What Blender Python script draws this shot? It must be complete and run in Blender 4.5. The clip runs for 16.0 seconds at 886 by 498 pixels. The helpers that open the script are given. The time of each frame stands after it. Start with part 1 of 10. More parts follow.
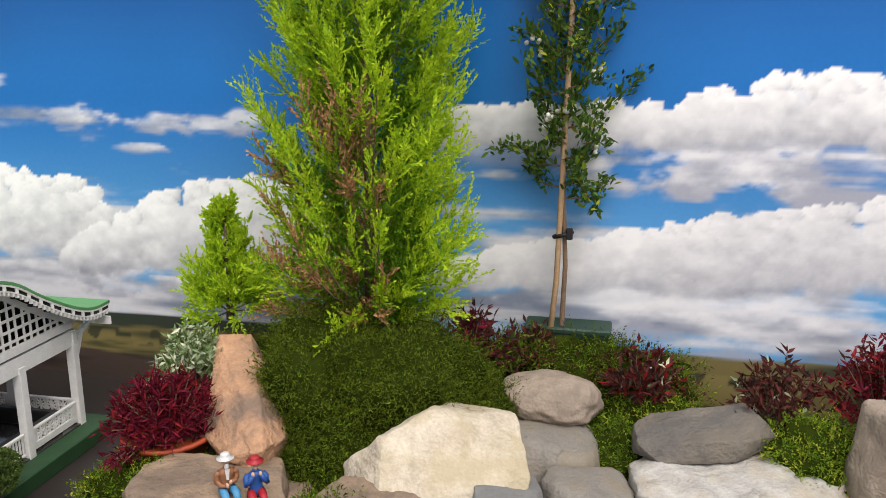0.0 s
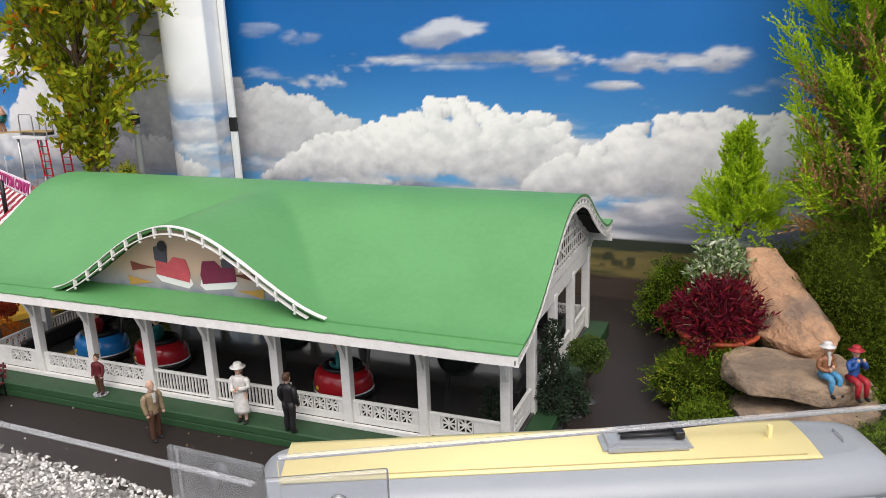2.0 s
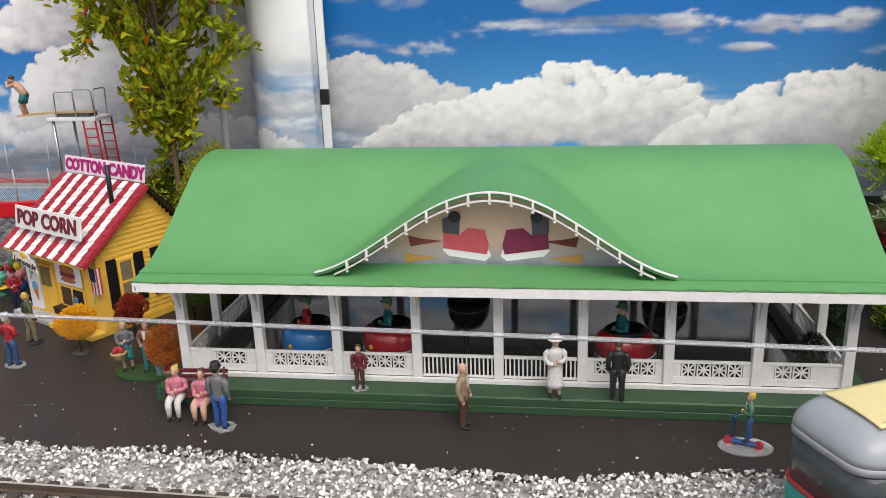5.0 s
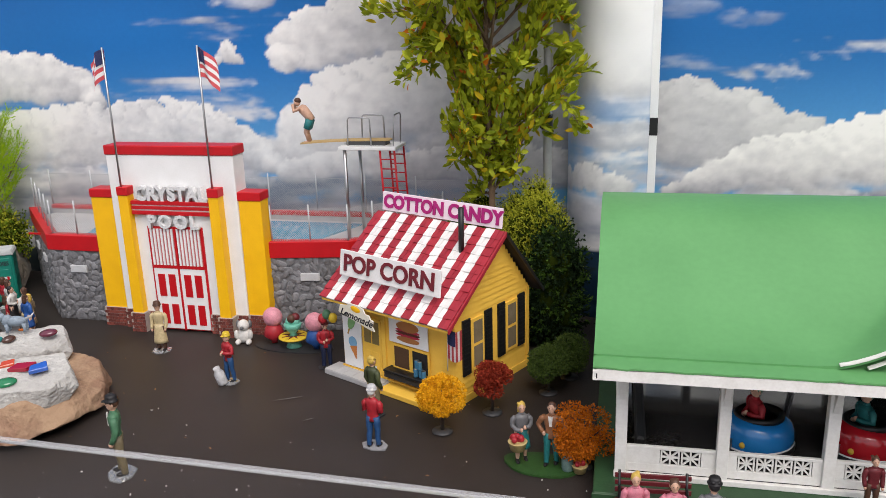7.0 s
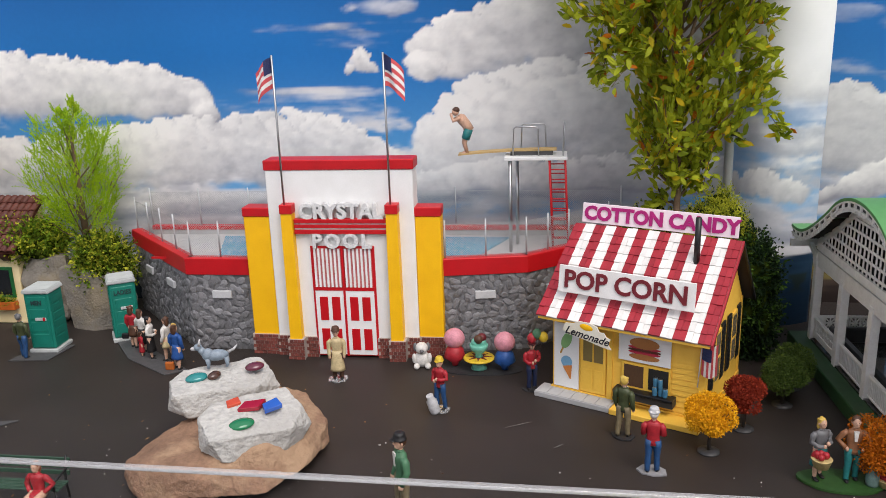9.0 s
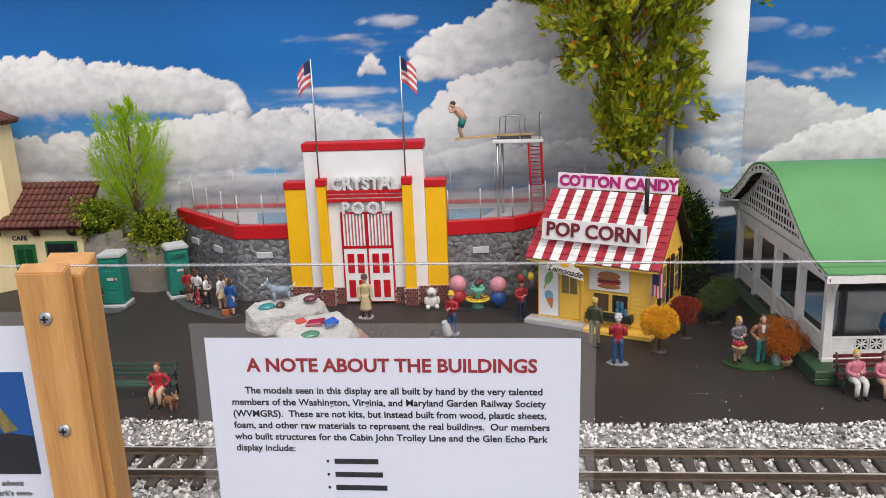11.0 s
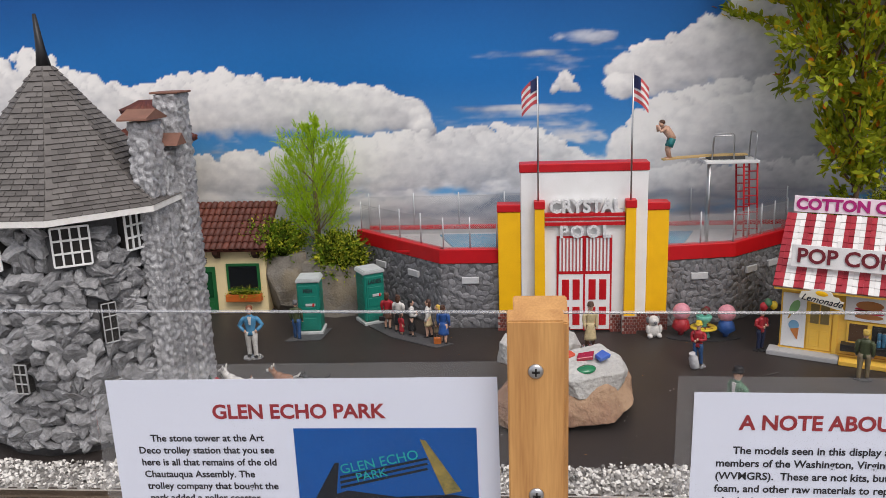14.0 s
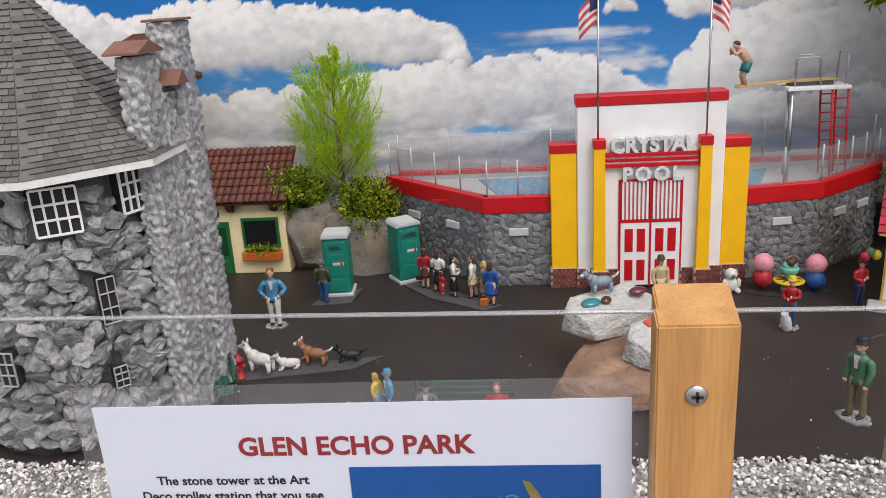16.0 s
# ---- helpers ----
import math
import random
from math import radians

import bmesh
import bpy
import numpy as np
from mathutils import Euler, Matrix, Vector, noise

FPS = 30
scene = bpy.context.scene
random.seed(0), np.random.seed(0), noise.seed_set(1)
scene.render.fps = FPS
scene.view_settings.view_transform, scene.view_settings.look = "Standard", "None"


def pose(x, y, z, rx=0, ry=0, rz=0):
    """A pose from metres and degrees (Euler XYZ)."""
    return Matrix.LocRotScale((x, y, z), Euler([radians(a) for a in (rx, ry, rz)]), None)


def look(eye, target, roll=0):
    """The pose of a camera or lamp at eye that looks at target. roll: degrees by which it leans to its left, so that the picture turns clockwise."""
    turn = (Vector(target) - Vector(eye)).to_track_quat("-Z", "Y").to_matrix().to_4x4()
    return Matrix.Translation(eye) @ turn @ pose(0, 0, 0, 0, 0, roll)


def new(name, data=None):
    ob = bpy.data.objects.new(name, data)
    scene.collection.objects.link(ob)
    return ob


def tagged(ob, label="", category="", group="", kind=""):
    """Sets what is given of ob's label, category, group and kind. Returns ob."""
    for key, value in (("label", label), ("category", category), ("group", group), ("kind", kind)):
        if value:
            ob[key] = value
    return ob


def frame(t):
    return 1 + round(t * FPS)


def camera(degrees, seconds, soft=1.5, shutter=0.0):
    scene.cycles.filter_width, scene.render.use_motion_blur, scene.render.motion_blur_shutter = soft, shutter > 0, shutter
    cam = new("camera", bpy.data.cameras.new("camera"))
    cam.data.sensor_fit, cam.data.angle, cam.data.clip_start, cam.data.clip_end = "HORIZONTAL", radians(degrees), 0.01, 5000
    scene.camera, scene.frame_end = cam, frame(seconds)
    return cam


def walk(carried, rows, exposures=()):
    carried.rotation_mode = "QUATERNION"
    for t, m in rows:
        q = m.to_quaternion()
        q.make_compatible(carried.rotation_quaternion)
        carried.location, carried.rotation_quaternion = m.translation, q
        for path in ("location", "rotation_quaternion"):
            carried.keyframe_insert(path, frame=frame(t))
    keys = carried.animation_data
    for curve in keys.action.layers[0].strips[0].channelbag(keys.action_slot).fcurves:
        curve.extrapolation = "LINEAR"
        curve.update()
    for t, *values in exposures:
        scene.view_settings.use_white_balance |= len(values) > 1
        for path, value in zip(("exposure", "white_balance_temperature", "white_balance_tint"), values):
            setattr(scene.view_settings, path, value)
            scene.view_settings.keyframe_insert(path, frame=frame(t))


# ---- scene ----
cam = camera(57.5, 16.0, soft=0.65)
METRES, EYE, TILT, LEAN, TURN = 2.742, 0.458, 0.0, 0.0, 12.8
ROWS = [
    (0.0, 0.0, 0.0, 0.0, -0.02, -13.27, 0.09),
    (0.5, -0.0151, -0.0111, -0.0074, 6.44, -14.24, 0.31),
    (1.0, -0.0497, -0.0237, -0.0092, 10.18, -15.07, 0.68),
    (1.5, -0.106, -0.0461, -0.0091, 11.33, -15.44, 1.27),
    (2.0, -0.1595, -0.0594, -0.0061, 10.52, -15.7, 2.01),
    (2.5, -0.1989, -0.0508, -0.0127, 8.54, -16.06, 2.67),
    (3.0, -0.2405, -0.0358, -0.016, 5.88, -16.67, 3.12),
    (5.5, -0.3868, -0.0586, -0.0111, -4.55, -16.75, 1.59),
    (6.0, -0.426, -0.0417, -0.007, -2.77, -16.23, 1.48),
    (6.5, -0.4735, -0.0085, -0.0064, -0.73, -15.94, 1.48),
    (7.0, -0.5003, 0.0132, -0.0086, 0.68, -15.9, 1.63),
    (7.5, -0.52, 0.0212, -0.0094, 0.63, -15.92, 1.84),
    (8.0, -0.5661, 0.0288, -0.0074, -1.06, -15.95, 1.94),
    (10.5, -0.6613, -0.0214, -0.0066, -8.39, -14.58, 1.93),
    (11.0, -0.6692, -0.0626, -0.0095, -8.54, -14.51, 2.04),
    (11.5, -0.6737, -0.0778, -0.0108, -8.57, -14.4, 2.11),
    (12.0, -0.6757, -0.081, -0.0085, -8.63, -14.03, 2.11),
    (12.5, -0.6902, -0.0774, -0.0026, -8.75, -13.54, 2.02),
    (13.0, -0.7345, -0.0557, 0.0012, -8.74, -13.12, 1.86),
    (13.5, -0.7719, -0.0358, -0.0018, -8.7, -13.07, 1.81),
    (14.0, -0.79, -0.0211, -0.0031, -8.15, -13.65, 1.91),
    (14.5, -0.7942, -0.0015, -0.008, -7.78, -14.6, 2.25),
    (15.0, -0.783, 0.0208, -0.0036, -7.1, -15.84, 2.74),
    (15.5, -0.7882, 0.0332, -0.0078, -7.13, -17.04, 3.19),
    (16.0, -0.7993, 0.0396, -0.0098, -7.77, -18.16, 3.42),
]
walk(cam, [(t, pose(0, 0, EYE, TILT, LEAN, TURN) @ pose(METRES * x, METRES * y, METRES * z, 90 + pitch, roll, yaw)) for t, x, y, z, yaw, pitch, roll in ROWS],
     [(t, stops, 6500, 14) for t, stops in ((0.0, 0.20), (0.7, 0.22), (1.6, 0.12), (3.0, 0.0), (8.0, 0.0), (11.0, -0.06), (12.5, -0.22), (14.0, -0.24), (15.0, -0.14), (16.0, -0.08))])

# ---- daylight under a bright overcast sky ----
SUN_DIR = Vector((0.45, -0.75, 1.25)).normalized()
world = bpy.data.worlds.new("overcast_sky")
scene.world = world
world.use_nodes = True
wn = world.node_tree.nodes
sky = wn.new("ShaderNodeTexSky")
sky.sky_type = "NISHITA"
sky.sun_disc = False
sky.sun_elevation = math.asin(SUN_DIR.z)
sky.sun_rotation = math.atan2(SUN_DIR.x, SUN_DIR.y)
sky.air_density, sky.dust_density, sky.ozone_density = 1.0, 4.0, 1.0
soften = wn.new("ShaderNodeMix")
soften.data_type = "RGBA"
soften.inputs["Factor"].default_value = 0.72
soften.inputs["B"].default_value = (7.6, 7.8, 8.2, 1)
world.node_tree.links.new(sky.outputs[0], soften.inputs["A"])
world.node_tree.links.new(soften.outputs["Result"], wn["Background"].inputs[0])
wn["Background"].inputs[1].default_value = 0.142
sun = new("sun", bpy.data.lights.new("sun", "SUN"))
sun.data.energy, sun.data.angle, sun.data.color = 2.45, radians(40), (1.0, 0.96, 0.9)
sun.matrix_world = look(SUN_DIR * 5, (0, 0, 0))


# ---- materials ----
def mat(name, base, second=None, rough=0.6, metal=0.0, scale=60.0, fine=600.0, vary=0.25, bump=0.15, spec=0.4, island=0.0,
        per_object=0.0, transmission=0.0, coat=0.0, translucent=0.0, deep=0.002):
    """A surface with stains at one scale and grain at a finer one."""
    m = bpy.data.materials.new(name)
    m.use_nodes = True
    nt = m.node_tree
    b = nt.nodes["Principled BSDF"]
    b.inputs["Roughness"].default_value = rough
    b.inputs["Metallic"].default_value = metal
    b.inputs["Specular IOR Level"].default_value = spec
    b.inputs["Coat Weight"].default_value = coat
    b.inputs["Transmission Weight"].default_value = transmission
    tc = nt.nodes.new("ShaderNodeTexCoord")
    big = nt.nodes.new("ShaderNodeTexNoise")
    big.inputs["Scale"].default_value = scale
    big.inputs["Detail"].default_value = 5
    small = nt.nodes.new("ShaderNodeTexNoise")
    small.inputs["Scale"].default_value = fine
    small.inputs["Detail"].default_value = 3
    nt.links.new(tc.outputs["Object"], big.inputs["Vector"])
    nt.links.new(tc.outputs["Object"], small.inputs["Vector"])
    add = nt.nodes.new("ShaderNodeMath")
    add.operation = "MULTIPLY_ADD"
    add.inputs[1].default_value = 0.4
    nt.links.new(small.outputs[0], add.inputs[0])
    sc = nt.nodes.new("ShaderNodeMath")
    sc.operation = "MULTIPLY"
    sc.inputs[1].default_value = 0.7
    nt.links.new(big.outputs[0], sc.inputs[0])
    nt.links.new(sc.outputs[0], add.inputs[2])
    fac = add.outputs[0]
    if island or per_object:
        src = nt.nodes.new("ShaderNodeNewGeometry").outputs["Random Per Island"] if island else nt.nodes.new("ShaderNodeObjectInfo").outputs["Random"]
        mx = nt.nodes.new("ShaderNodeMix")
        mx.inputs["Factor"].default_value = island or per_object
        nt.links.new(fac, mx.inputs["A"])
        nt.links.new(src, mx.inputs["B"])
        fac = mx.outputs["Result"]
    ramp = nt.nodes.new("ShaderNodeValToRGB")
    e = ramp.color_ramp.elements
    second = second or tuple(c * (1 - vary) for c in base)
    e[0].position, e[0].color = 0.25, (*second, 1)
    e[1].position, e[1].color = 0.75, (*base, 1)
    nt.links.new(fac, ramp.inputs[0])
    nt.links.new(ramp.outputs[0], b.inputs["Base Color"])
    if bump:
        bp = nt.nodes.new("ShaderNodeBump")
        bp.inputs["Strength"].default_value = bump
        bp.inputs["Distance"].default_value = deep
        nt.links.new(add.outputs[0], bp.inputs["Height"])
        nt.links.new(bp.outputs[0], b.inputs["Normal"])
    if translucent:
        tr = nt.nodes.new("ShaderNodeBsdfTranslucent")
        nt.links.new(ramp.outputs[0], tr.inputs[0])
        ms = nt.nodes.new("ShaderNodeMixShader")
        ms.inputs[0].default_value = translucent
        nt.links.new(b.outputs[0], ms.inputs[1])
        nt.links.new(tr.outputs[0], ms.inputs[2])
        nt.links.new(ms.outputs[0], nt.nodes["Material Output"].inputs[0])
    return m


def clear(name, haze=0.03, tint=(1, 1, 1), gloss=0.02, ior=1.3):
    """Thin clear plastic."""
    m = bpy.data.materials.new(name)
    m.use_nodes = True
    nt = m.node_tree
    out = nt.nodes["Material Output"]
    t = nt.nodes.new("ShaderNodeBsdfTransparent")
    t.inputs[0].default_value = (*tint, 1)
    d = nt.nodes.new("ShaderNodeBsdfDiffuse")
    d.inputs[0].default_value = (0.85, 0.86, 0.87, 1)
    g = nt.nodes.new("ShaderNodeBsdfGlossy")
    g.inputs["Roughness"].default_value = gloss
    f = nt.nodes.new("ShaderNodeFresnel")
    f.inputs[0].default_value = ior
    a = nt.nodes.new("ShaderNodeMixShader")
    a.inputs[0].default_value = haze
    c = nt.nodes.new("ShaderNodeMixShader")
    nt.links.new(t.outputs[0], a.inputs[1])
    nt.links.new(d.outputs[0], a.inputs[2])
    nt.links.new(f.outputs[0], c.inputs[0])
    nt.links.new(a.outputs[0], c.inputs[1])
    nt.links.new(g.outputs[0], c.inputs[2])
    nt.links.new(c.outputs[0], out.inputs[0])
    return m


WHITE = mat("white_paint", (0.8, 0.8, 0.79), (0.7, 0.7, 0.68), rough=0.55, scale=40, bump=0.06)
WHITE_WORN = mat("worn_white_paint", (0.78, 0.77, 0.74), (0.6, 0.58, 0.54), rough=0.6, scale=70, fine=400, bump=0.15)
RED = mat("red_paint", (0.52, 0.005, 0.010), (0.40, 0.004, 0.008), rough=0.45, scale=50, bump=0.06)
YELLOW = mat("bright_yellow_paint", (0.90, 0.50, 0.003), (0.78, 0.41, 0.002), rough=0.5, scale=50, bump=0.06)
PALE_YELLOW = mat("pale_yellow_paint", (0.86, 0.53, 0.075), (0.76, 0.44, 0.05), rough=0.6, scale=70, bump=0.1)
CREAM = mat("cream_stucco", (0.85, 0.70, 0.40), (0.74, 0.60, 0.33), rough=0.75, scale=40, fine=900, bump=0.2)
ROOF_GREEN = mat("green_roof_paint", (0.105, 0.300, 0.105), (0.080, 0.245, 0.082), rough=0.5, scale=12, fine=160, bump=0.05)
DECK_GREEN = mat("dark_green_paint", (0.026, 0.075, 0.028), (0.015, 0.048, 0.018), rough=0.5, scale=60, fine=500, bump=0.2)
ASPHALT = mat("black_roadway", (0.0365, 0.0290, 0.0258), (0.0185, 0.0146, 0.0130), rough=0.48, scale=9, fine=900, bump=0.25, spec=0.28)
GREY_FLOOR = mat("polished_grey_floor", (0.062, 0.058, 0.055), (0.048, 0.045, 0.043), rough=0.09, scale=9, fine=300, bump=0.006, spec=1.0)
BLACK = mat("black_plastic", (0.012, 0.012, 0.013), rough=0.4, bump=0.05)
DARK = mat("dark_interior", (0.02, 0.018, 0.016), rough=0.8, bump=0.0)
GLASS_DARK = mat("dark_window_glass", (0.012, 0.014, 0.016), rough=0.08, bump=0.0, spec=0.6)
STEEL = mat("brushed_steel", (0.5, 0.5, 0.5), (0.38, 0.38, 0.38), rough=0.35, metal=1.0, bump=0.03)
GREY_PAINT = mat("grey_paint", (0.42, 0.42, 0.42), (0.33, 0.33, 0.33), rough=0.55, bump=0.08)
BRICK = mat("dark_red_brick", (0.22, 0.055, 0.04), (0.10, 0.028, 0.022), rough=0.8, scale=120, per_object=0.5, bump=0.25)
MORTAR = mat("pale_mortar", (0.42, 0.36, 0.32), rough=0.9, bump=0.1)
STONE_WALL = mat("silver_grey_stone_paint", (0.235, 0.235, 0.245), (0.105, 0.105, 0.11), rough=0.42, scale=3.5, fine=16, per_object=0.35, bump=0.8, spec=0.5, deep=0.0015)
STONE_DARK = mat("dark_wall_base", (0.20, 0.20, 0.206), (0.09, 0.09, 0.094), rough=0.6, scale=150, bump=0.5)
WATER = mat("pool_blue", (0.10, 0.36, 0.50), (0.07, 0.28, 0.42), rough=0.12, scale=18, bump=0.05, spec=0.5)
CONCRETE = mat("pale_concrete", (0.46, 0.46, 0.45), (0.36, 0.36, 0.36), rough=0.8, scale=50, bump=0.15)
TERRACOTTA_TILE = mat("brown_roof_tile", (0.135, 0.038, 0.024), (0.080, 0.024, 0.016), rough=0.6, scale=120, per_object=0.5, bump=0.15)
SLATE = mat("grey_slate", (0.150, 0.138, 0.128), (0.088, 0.080, 0.074), rough=0.7, scale=140, fine=900, per_object=0.55, bump=0.2)
SHINGLE_RED = mat("red_shingle", (0.36, 0.022, 0.035), (0.24, 0.014, 0.024), rough=0.55, scale=150, per_object=0.4, bump=0.15)
SHINGLE_WHITE = mat("white_shingle", (0.76, 0.75, 0.72), (0.6, 0.59, 0.57), rough=0.6, scale=150, per_object=0.4, bump=0.15)
DARK_GREEN = mat("bottle_green_paint", (0.012, 0.13, 0.035), (0.008, 0.09, 0.025), rough=0.45, bump=0.06)
TOILET_GREEN = mat("teal_plastic", (0.008, 0.20, 0.145), (0.006, 0.15, 0.11), rough=0.4, bump=0.03)
PALE_GREY = mat("pale_grey_plastic", (0.5, 0.53, 0.52), rough=0.5, bump=0.03)
TIE = mat("weathered_sleeper", (0.075, 0.058, 0.045), (0.035, 0.027, 0.022), rough=0.85, scale=90, per_object=0.4, bump=0.3)
RAIL = mat("tarnished_brass_rail", (0.16, 0.115, 0.08), (0.08, 0.058, 0.042), rough=0.5, metal=0.5, scale=60, bump=0.08)
RAIL_TOP = mat("worn_bright_rail_top", (0.90, 0.84, 0.74), (0.70, 0.63, 0.53), rough=0.38, metal=0.75, scale=40, bump=0.04)
BALLAST = mat("grey_and_white_grit", (0.80, 0.775, 0.73), (0.20, 0.19, 0.175), rough=0.85, scale=300, fine=1500, island=0.75, bump=0.2)
BALLAST_BED = mat("packed_grit", (0.46, 0.44, 0.41), (0.10, 0.095, 0.09), rough=0.9, scale=300, fine=900, bump=0.8, deep=0.003)
PINE = mat("varnished_pine", (0.60, 0.325, 0.110), (0.33, 0.145, 0.042), rough=0.36, scale=26, fine=240, bump=0.05, spec=0.5)
pw = PINE.node_tree
pmap = pw.nodes.new("ShaderNodeMapping")
pmap.inputs["Scale"].default_value = (2.6, 2.6, 0.16)
pw.links.new(pw.nodes["Texture Coordinate"].outputs["Object"], pmap.inputs["Vector"])
for nd in [n for n in pw.nodes if n.bl_idname == "ShaderNodeTexNoise"]:
    pw.links.new(pmap.outputs[0], nd.inputs["Vector"])
PAPER = mat("white_paper", (0.66, 0.69, 0.78), (0.64, 0.67, 0.76), rough=0.5, scale=10, bump=0.0)
INK = mat("black_ink", (0.02, 0.02, 0.025), rough=0.6, bump=0.0)
INK_RED = mat("dark_red_ink", (0.30, 0.025, 0.03), rough=0.6, bump=0.0)
ACRYLIC = clear("clear_acrylic", 0.002, ior=1.12)
ACRYLIC_EDGE = clear("cut_acrylic_edge", 0.17, gloss=0.25, ior=1.2)
LAMINATE = clear("laminate_film", 0.04, gloss=0.12)
CLEAR_BASE = clear("clear_figure_base", 0.26, gloss=0.1)


# ---- shapes ----
def thing(name, m, label, category, group="", kind=""):
    ob = new(name)
    ob.empty_display_size = 0.01
    ob.matrix_world = m
    return tagged(ob, label, category, group, kind)


def finish(name, bm, material, smooth=False):
    me = bpy.data.meshes.new(name)
    bm.to_mesh(me)
    bm.free()
    for k in material if isinstance(material, (list, tuple)) else [material]:
        me.materials.append(k)
    if smooth:
        me.polygons.foreach_set("use_smooth", [True] * len(me.polygons))
    return me


def part(name, bm, material, parent, label="", m=None, smooth=False):
    ob = new(name, bm if isinstance(bm, bpy.types.Mesh) else finish(name, bm, material, smooth))
    ob.parent = parent
    if m is not None:
        ob.matrix_basis = m
    return tagged(ob, label)


def whole(name, bm, material, m, label, category, group="", kind="", smooth=False):
    ob = new(name, bm if isinstance(bm, bpy.types.Mesh) else finish(name, bm, material, smooth))
    ob.matrix_world = m
    return tagged(ob, label, category, group, kind)


def box(bm, x0, y0, z0, x1, y1, z1, bevel=0.0, slot=0, m=None):
    t = Matrix.LocRotScale(((x0 + x1) / 2, (y0 + y1) / 2, (z0 + z1) / 2), None, (abs(x1 - x0), abs(y1 - y0), abs(z1 - z0)))
    vs = bmesh.ops.create_cube(bm, size=1, matrix=(m @ t) if m is not None else t)["verts"]
    fs = {f for v in vs for f in v.link_faces}
    for f in fs:
        f.material_index = slot
    if bevel:
        es = list({e for v in vs for e in v.link_edges})
        r = bmesh.ops.bevel(bm, geom=es, offset=bevel, segments=1, affect="EDGES", profile=0.5)
        for f in r["faces"]:
            f.material_index = slot
    return bm


def boxed(*a, **k):
    return box(bmesh.new(), *a, **k)


def tube(bm, pts, radii, segs=8, slot=0, cap=True):
    """A round bar through the points."""
    pts = [Vector(p) for p in pts]
    if not isinstance(radii, (list, tuple)):
        radii = [radii] * len(pts)
    rings = []
    ref = None
    for i, p in enumerate(pts):
        d = (pts[min(i + 1, len(pts) - 1)] - pts[max(i - 1, 0)]).normalized()
        if ref is None:
            ref = d.orthogonal().normalized()
        ref = (ref - d * ref.dot(d))
        ref = ref.normalized() if ref.length > 1e-6 else d.orthogonal().normalized()
        b = d.cross(ref)
        rings.append([bm.verts.new(p + (ref * math.cos(a) + b * math.sin(a)) * radii[i]) for a in [2 * math.pi * k / segs for k in range(segs)]])
    for r0, r1 in zip(rings, rings[1:]):
        for k in range(segs):
            f = bm.faces.new((r0[k], r0[(k + 1) % segs], r1[(k + 1) % segs], r1[k]))
            f.material_index = slot
            f.smooth = segs > 5
    if cap:
        bm.faces.new(rings[0][::-1]).material_index = slot
        bm.faces.new(rings[-1]).material_index = slot
    bmesh.ops.recalc_face_normals(bm, faces=list({f for r in rings for v in r for f in v.link_faces}))
    return bm


def ball(bm, c, r, slot=0, u=12, v=8, m=None):
    """An ellipsoid."""
    r = r if isinstance(r, (list, tuple)) else (r, r, r)
    t = Matrix.LocRotScale(c, None, r)
    if m is not None:
        t = Matrix.Translation(c) @ m @ Matrix.Diagonal((*r, 1))
    vs = bmesh.ops.create_uvsphere(bm, u_segments=u, v_segments=v, radius=1, matrix=t)["verts"]
    for f in {f for w in vs for f in w.link_faces}:
        f.material_index = slot
        f.smooth = True
    return bm


def lathe(bm, profile, c=(0, 0, 0), segs=20, slot=0, sx=1.0, sy=1.0):
    """A turned form: (radius, height) pairs from the bottom up."""
    rings = [[bm.verts.new((c[0] + sx * r * math.cos(a), c[1] + sy * r * math.sin(a), c[2] + z)) for a in [2 * math.pi * k / segs for k in range(segs)]] for r, z in profile]
    for r0, r1 in zip(rings, rings[1:]):
        for k in range(segs):
            f = bm.faces.new((r0[k], r0[(k + 1) % segs], r1[(k + 1) % segs], r1[k]))
            f.material_index = slot
            f.smooth = True
    bm.faces.new(rings[0][::-1]).material_index = slot
    bm.faces.new(rings[-1]).material_index = slot
    return bm


def prism(bm, pts, axis, a, b, slot=0):
    """A flat outline pushed along x, y or z from a to b. The outline's points are the two other axes, in order."""
    put = {"x": lambda p, d: (d, p[0], p[1]), "y": lambda p, d: (p[0], d, p[1]), "z": lambda p, d: (p[0], p[1], d)}[axis]
    lo, hi = [bm.verts.new(put(p, a)) for p in pts], [bm.verts.new(put(p, b)) for p in pts]
    n = len(pts)
    fs = [bm.faces.new(lo[::-1]), bm.faces.new(hi)] + [bm.faces.new((lo[k], lo[(k + 1) % n], hi[(k + 1) % n], hi[k])) for k in range(n)]
    for f in fs:
        f.material_index = slot
    bmesh.ops.recalc_face_normals(bm, faces=fs)
    return bm


def quads(name, verts, faces, materials, slots=None, smooth=False):
    me = bpy.data.meshes.new(name)
    me.from_pydata([tuple(v) for v in verts], [], [tuple(f) for f in faces])
    for k in materials if isinstance(materials, (list, tuple)) else [materials]:
        me.materials.append(k)
    if slots is not None:
        me.polygons.foreach_set("material_index", slots)
    if smooth:
        me.polygons.foreach_set("use_smooth", [True] * len(me.polygons))
    me.update()
    return me


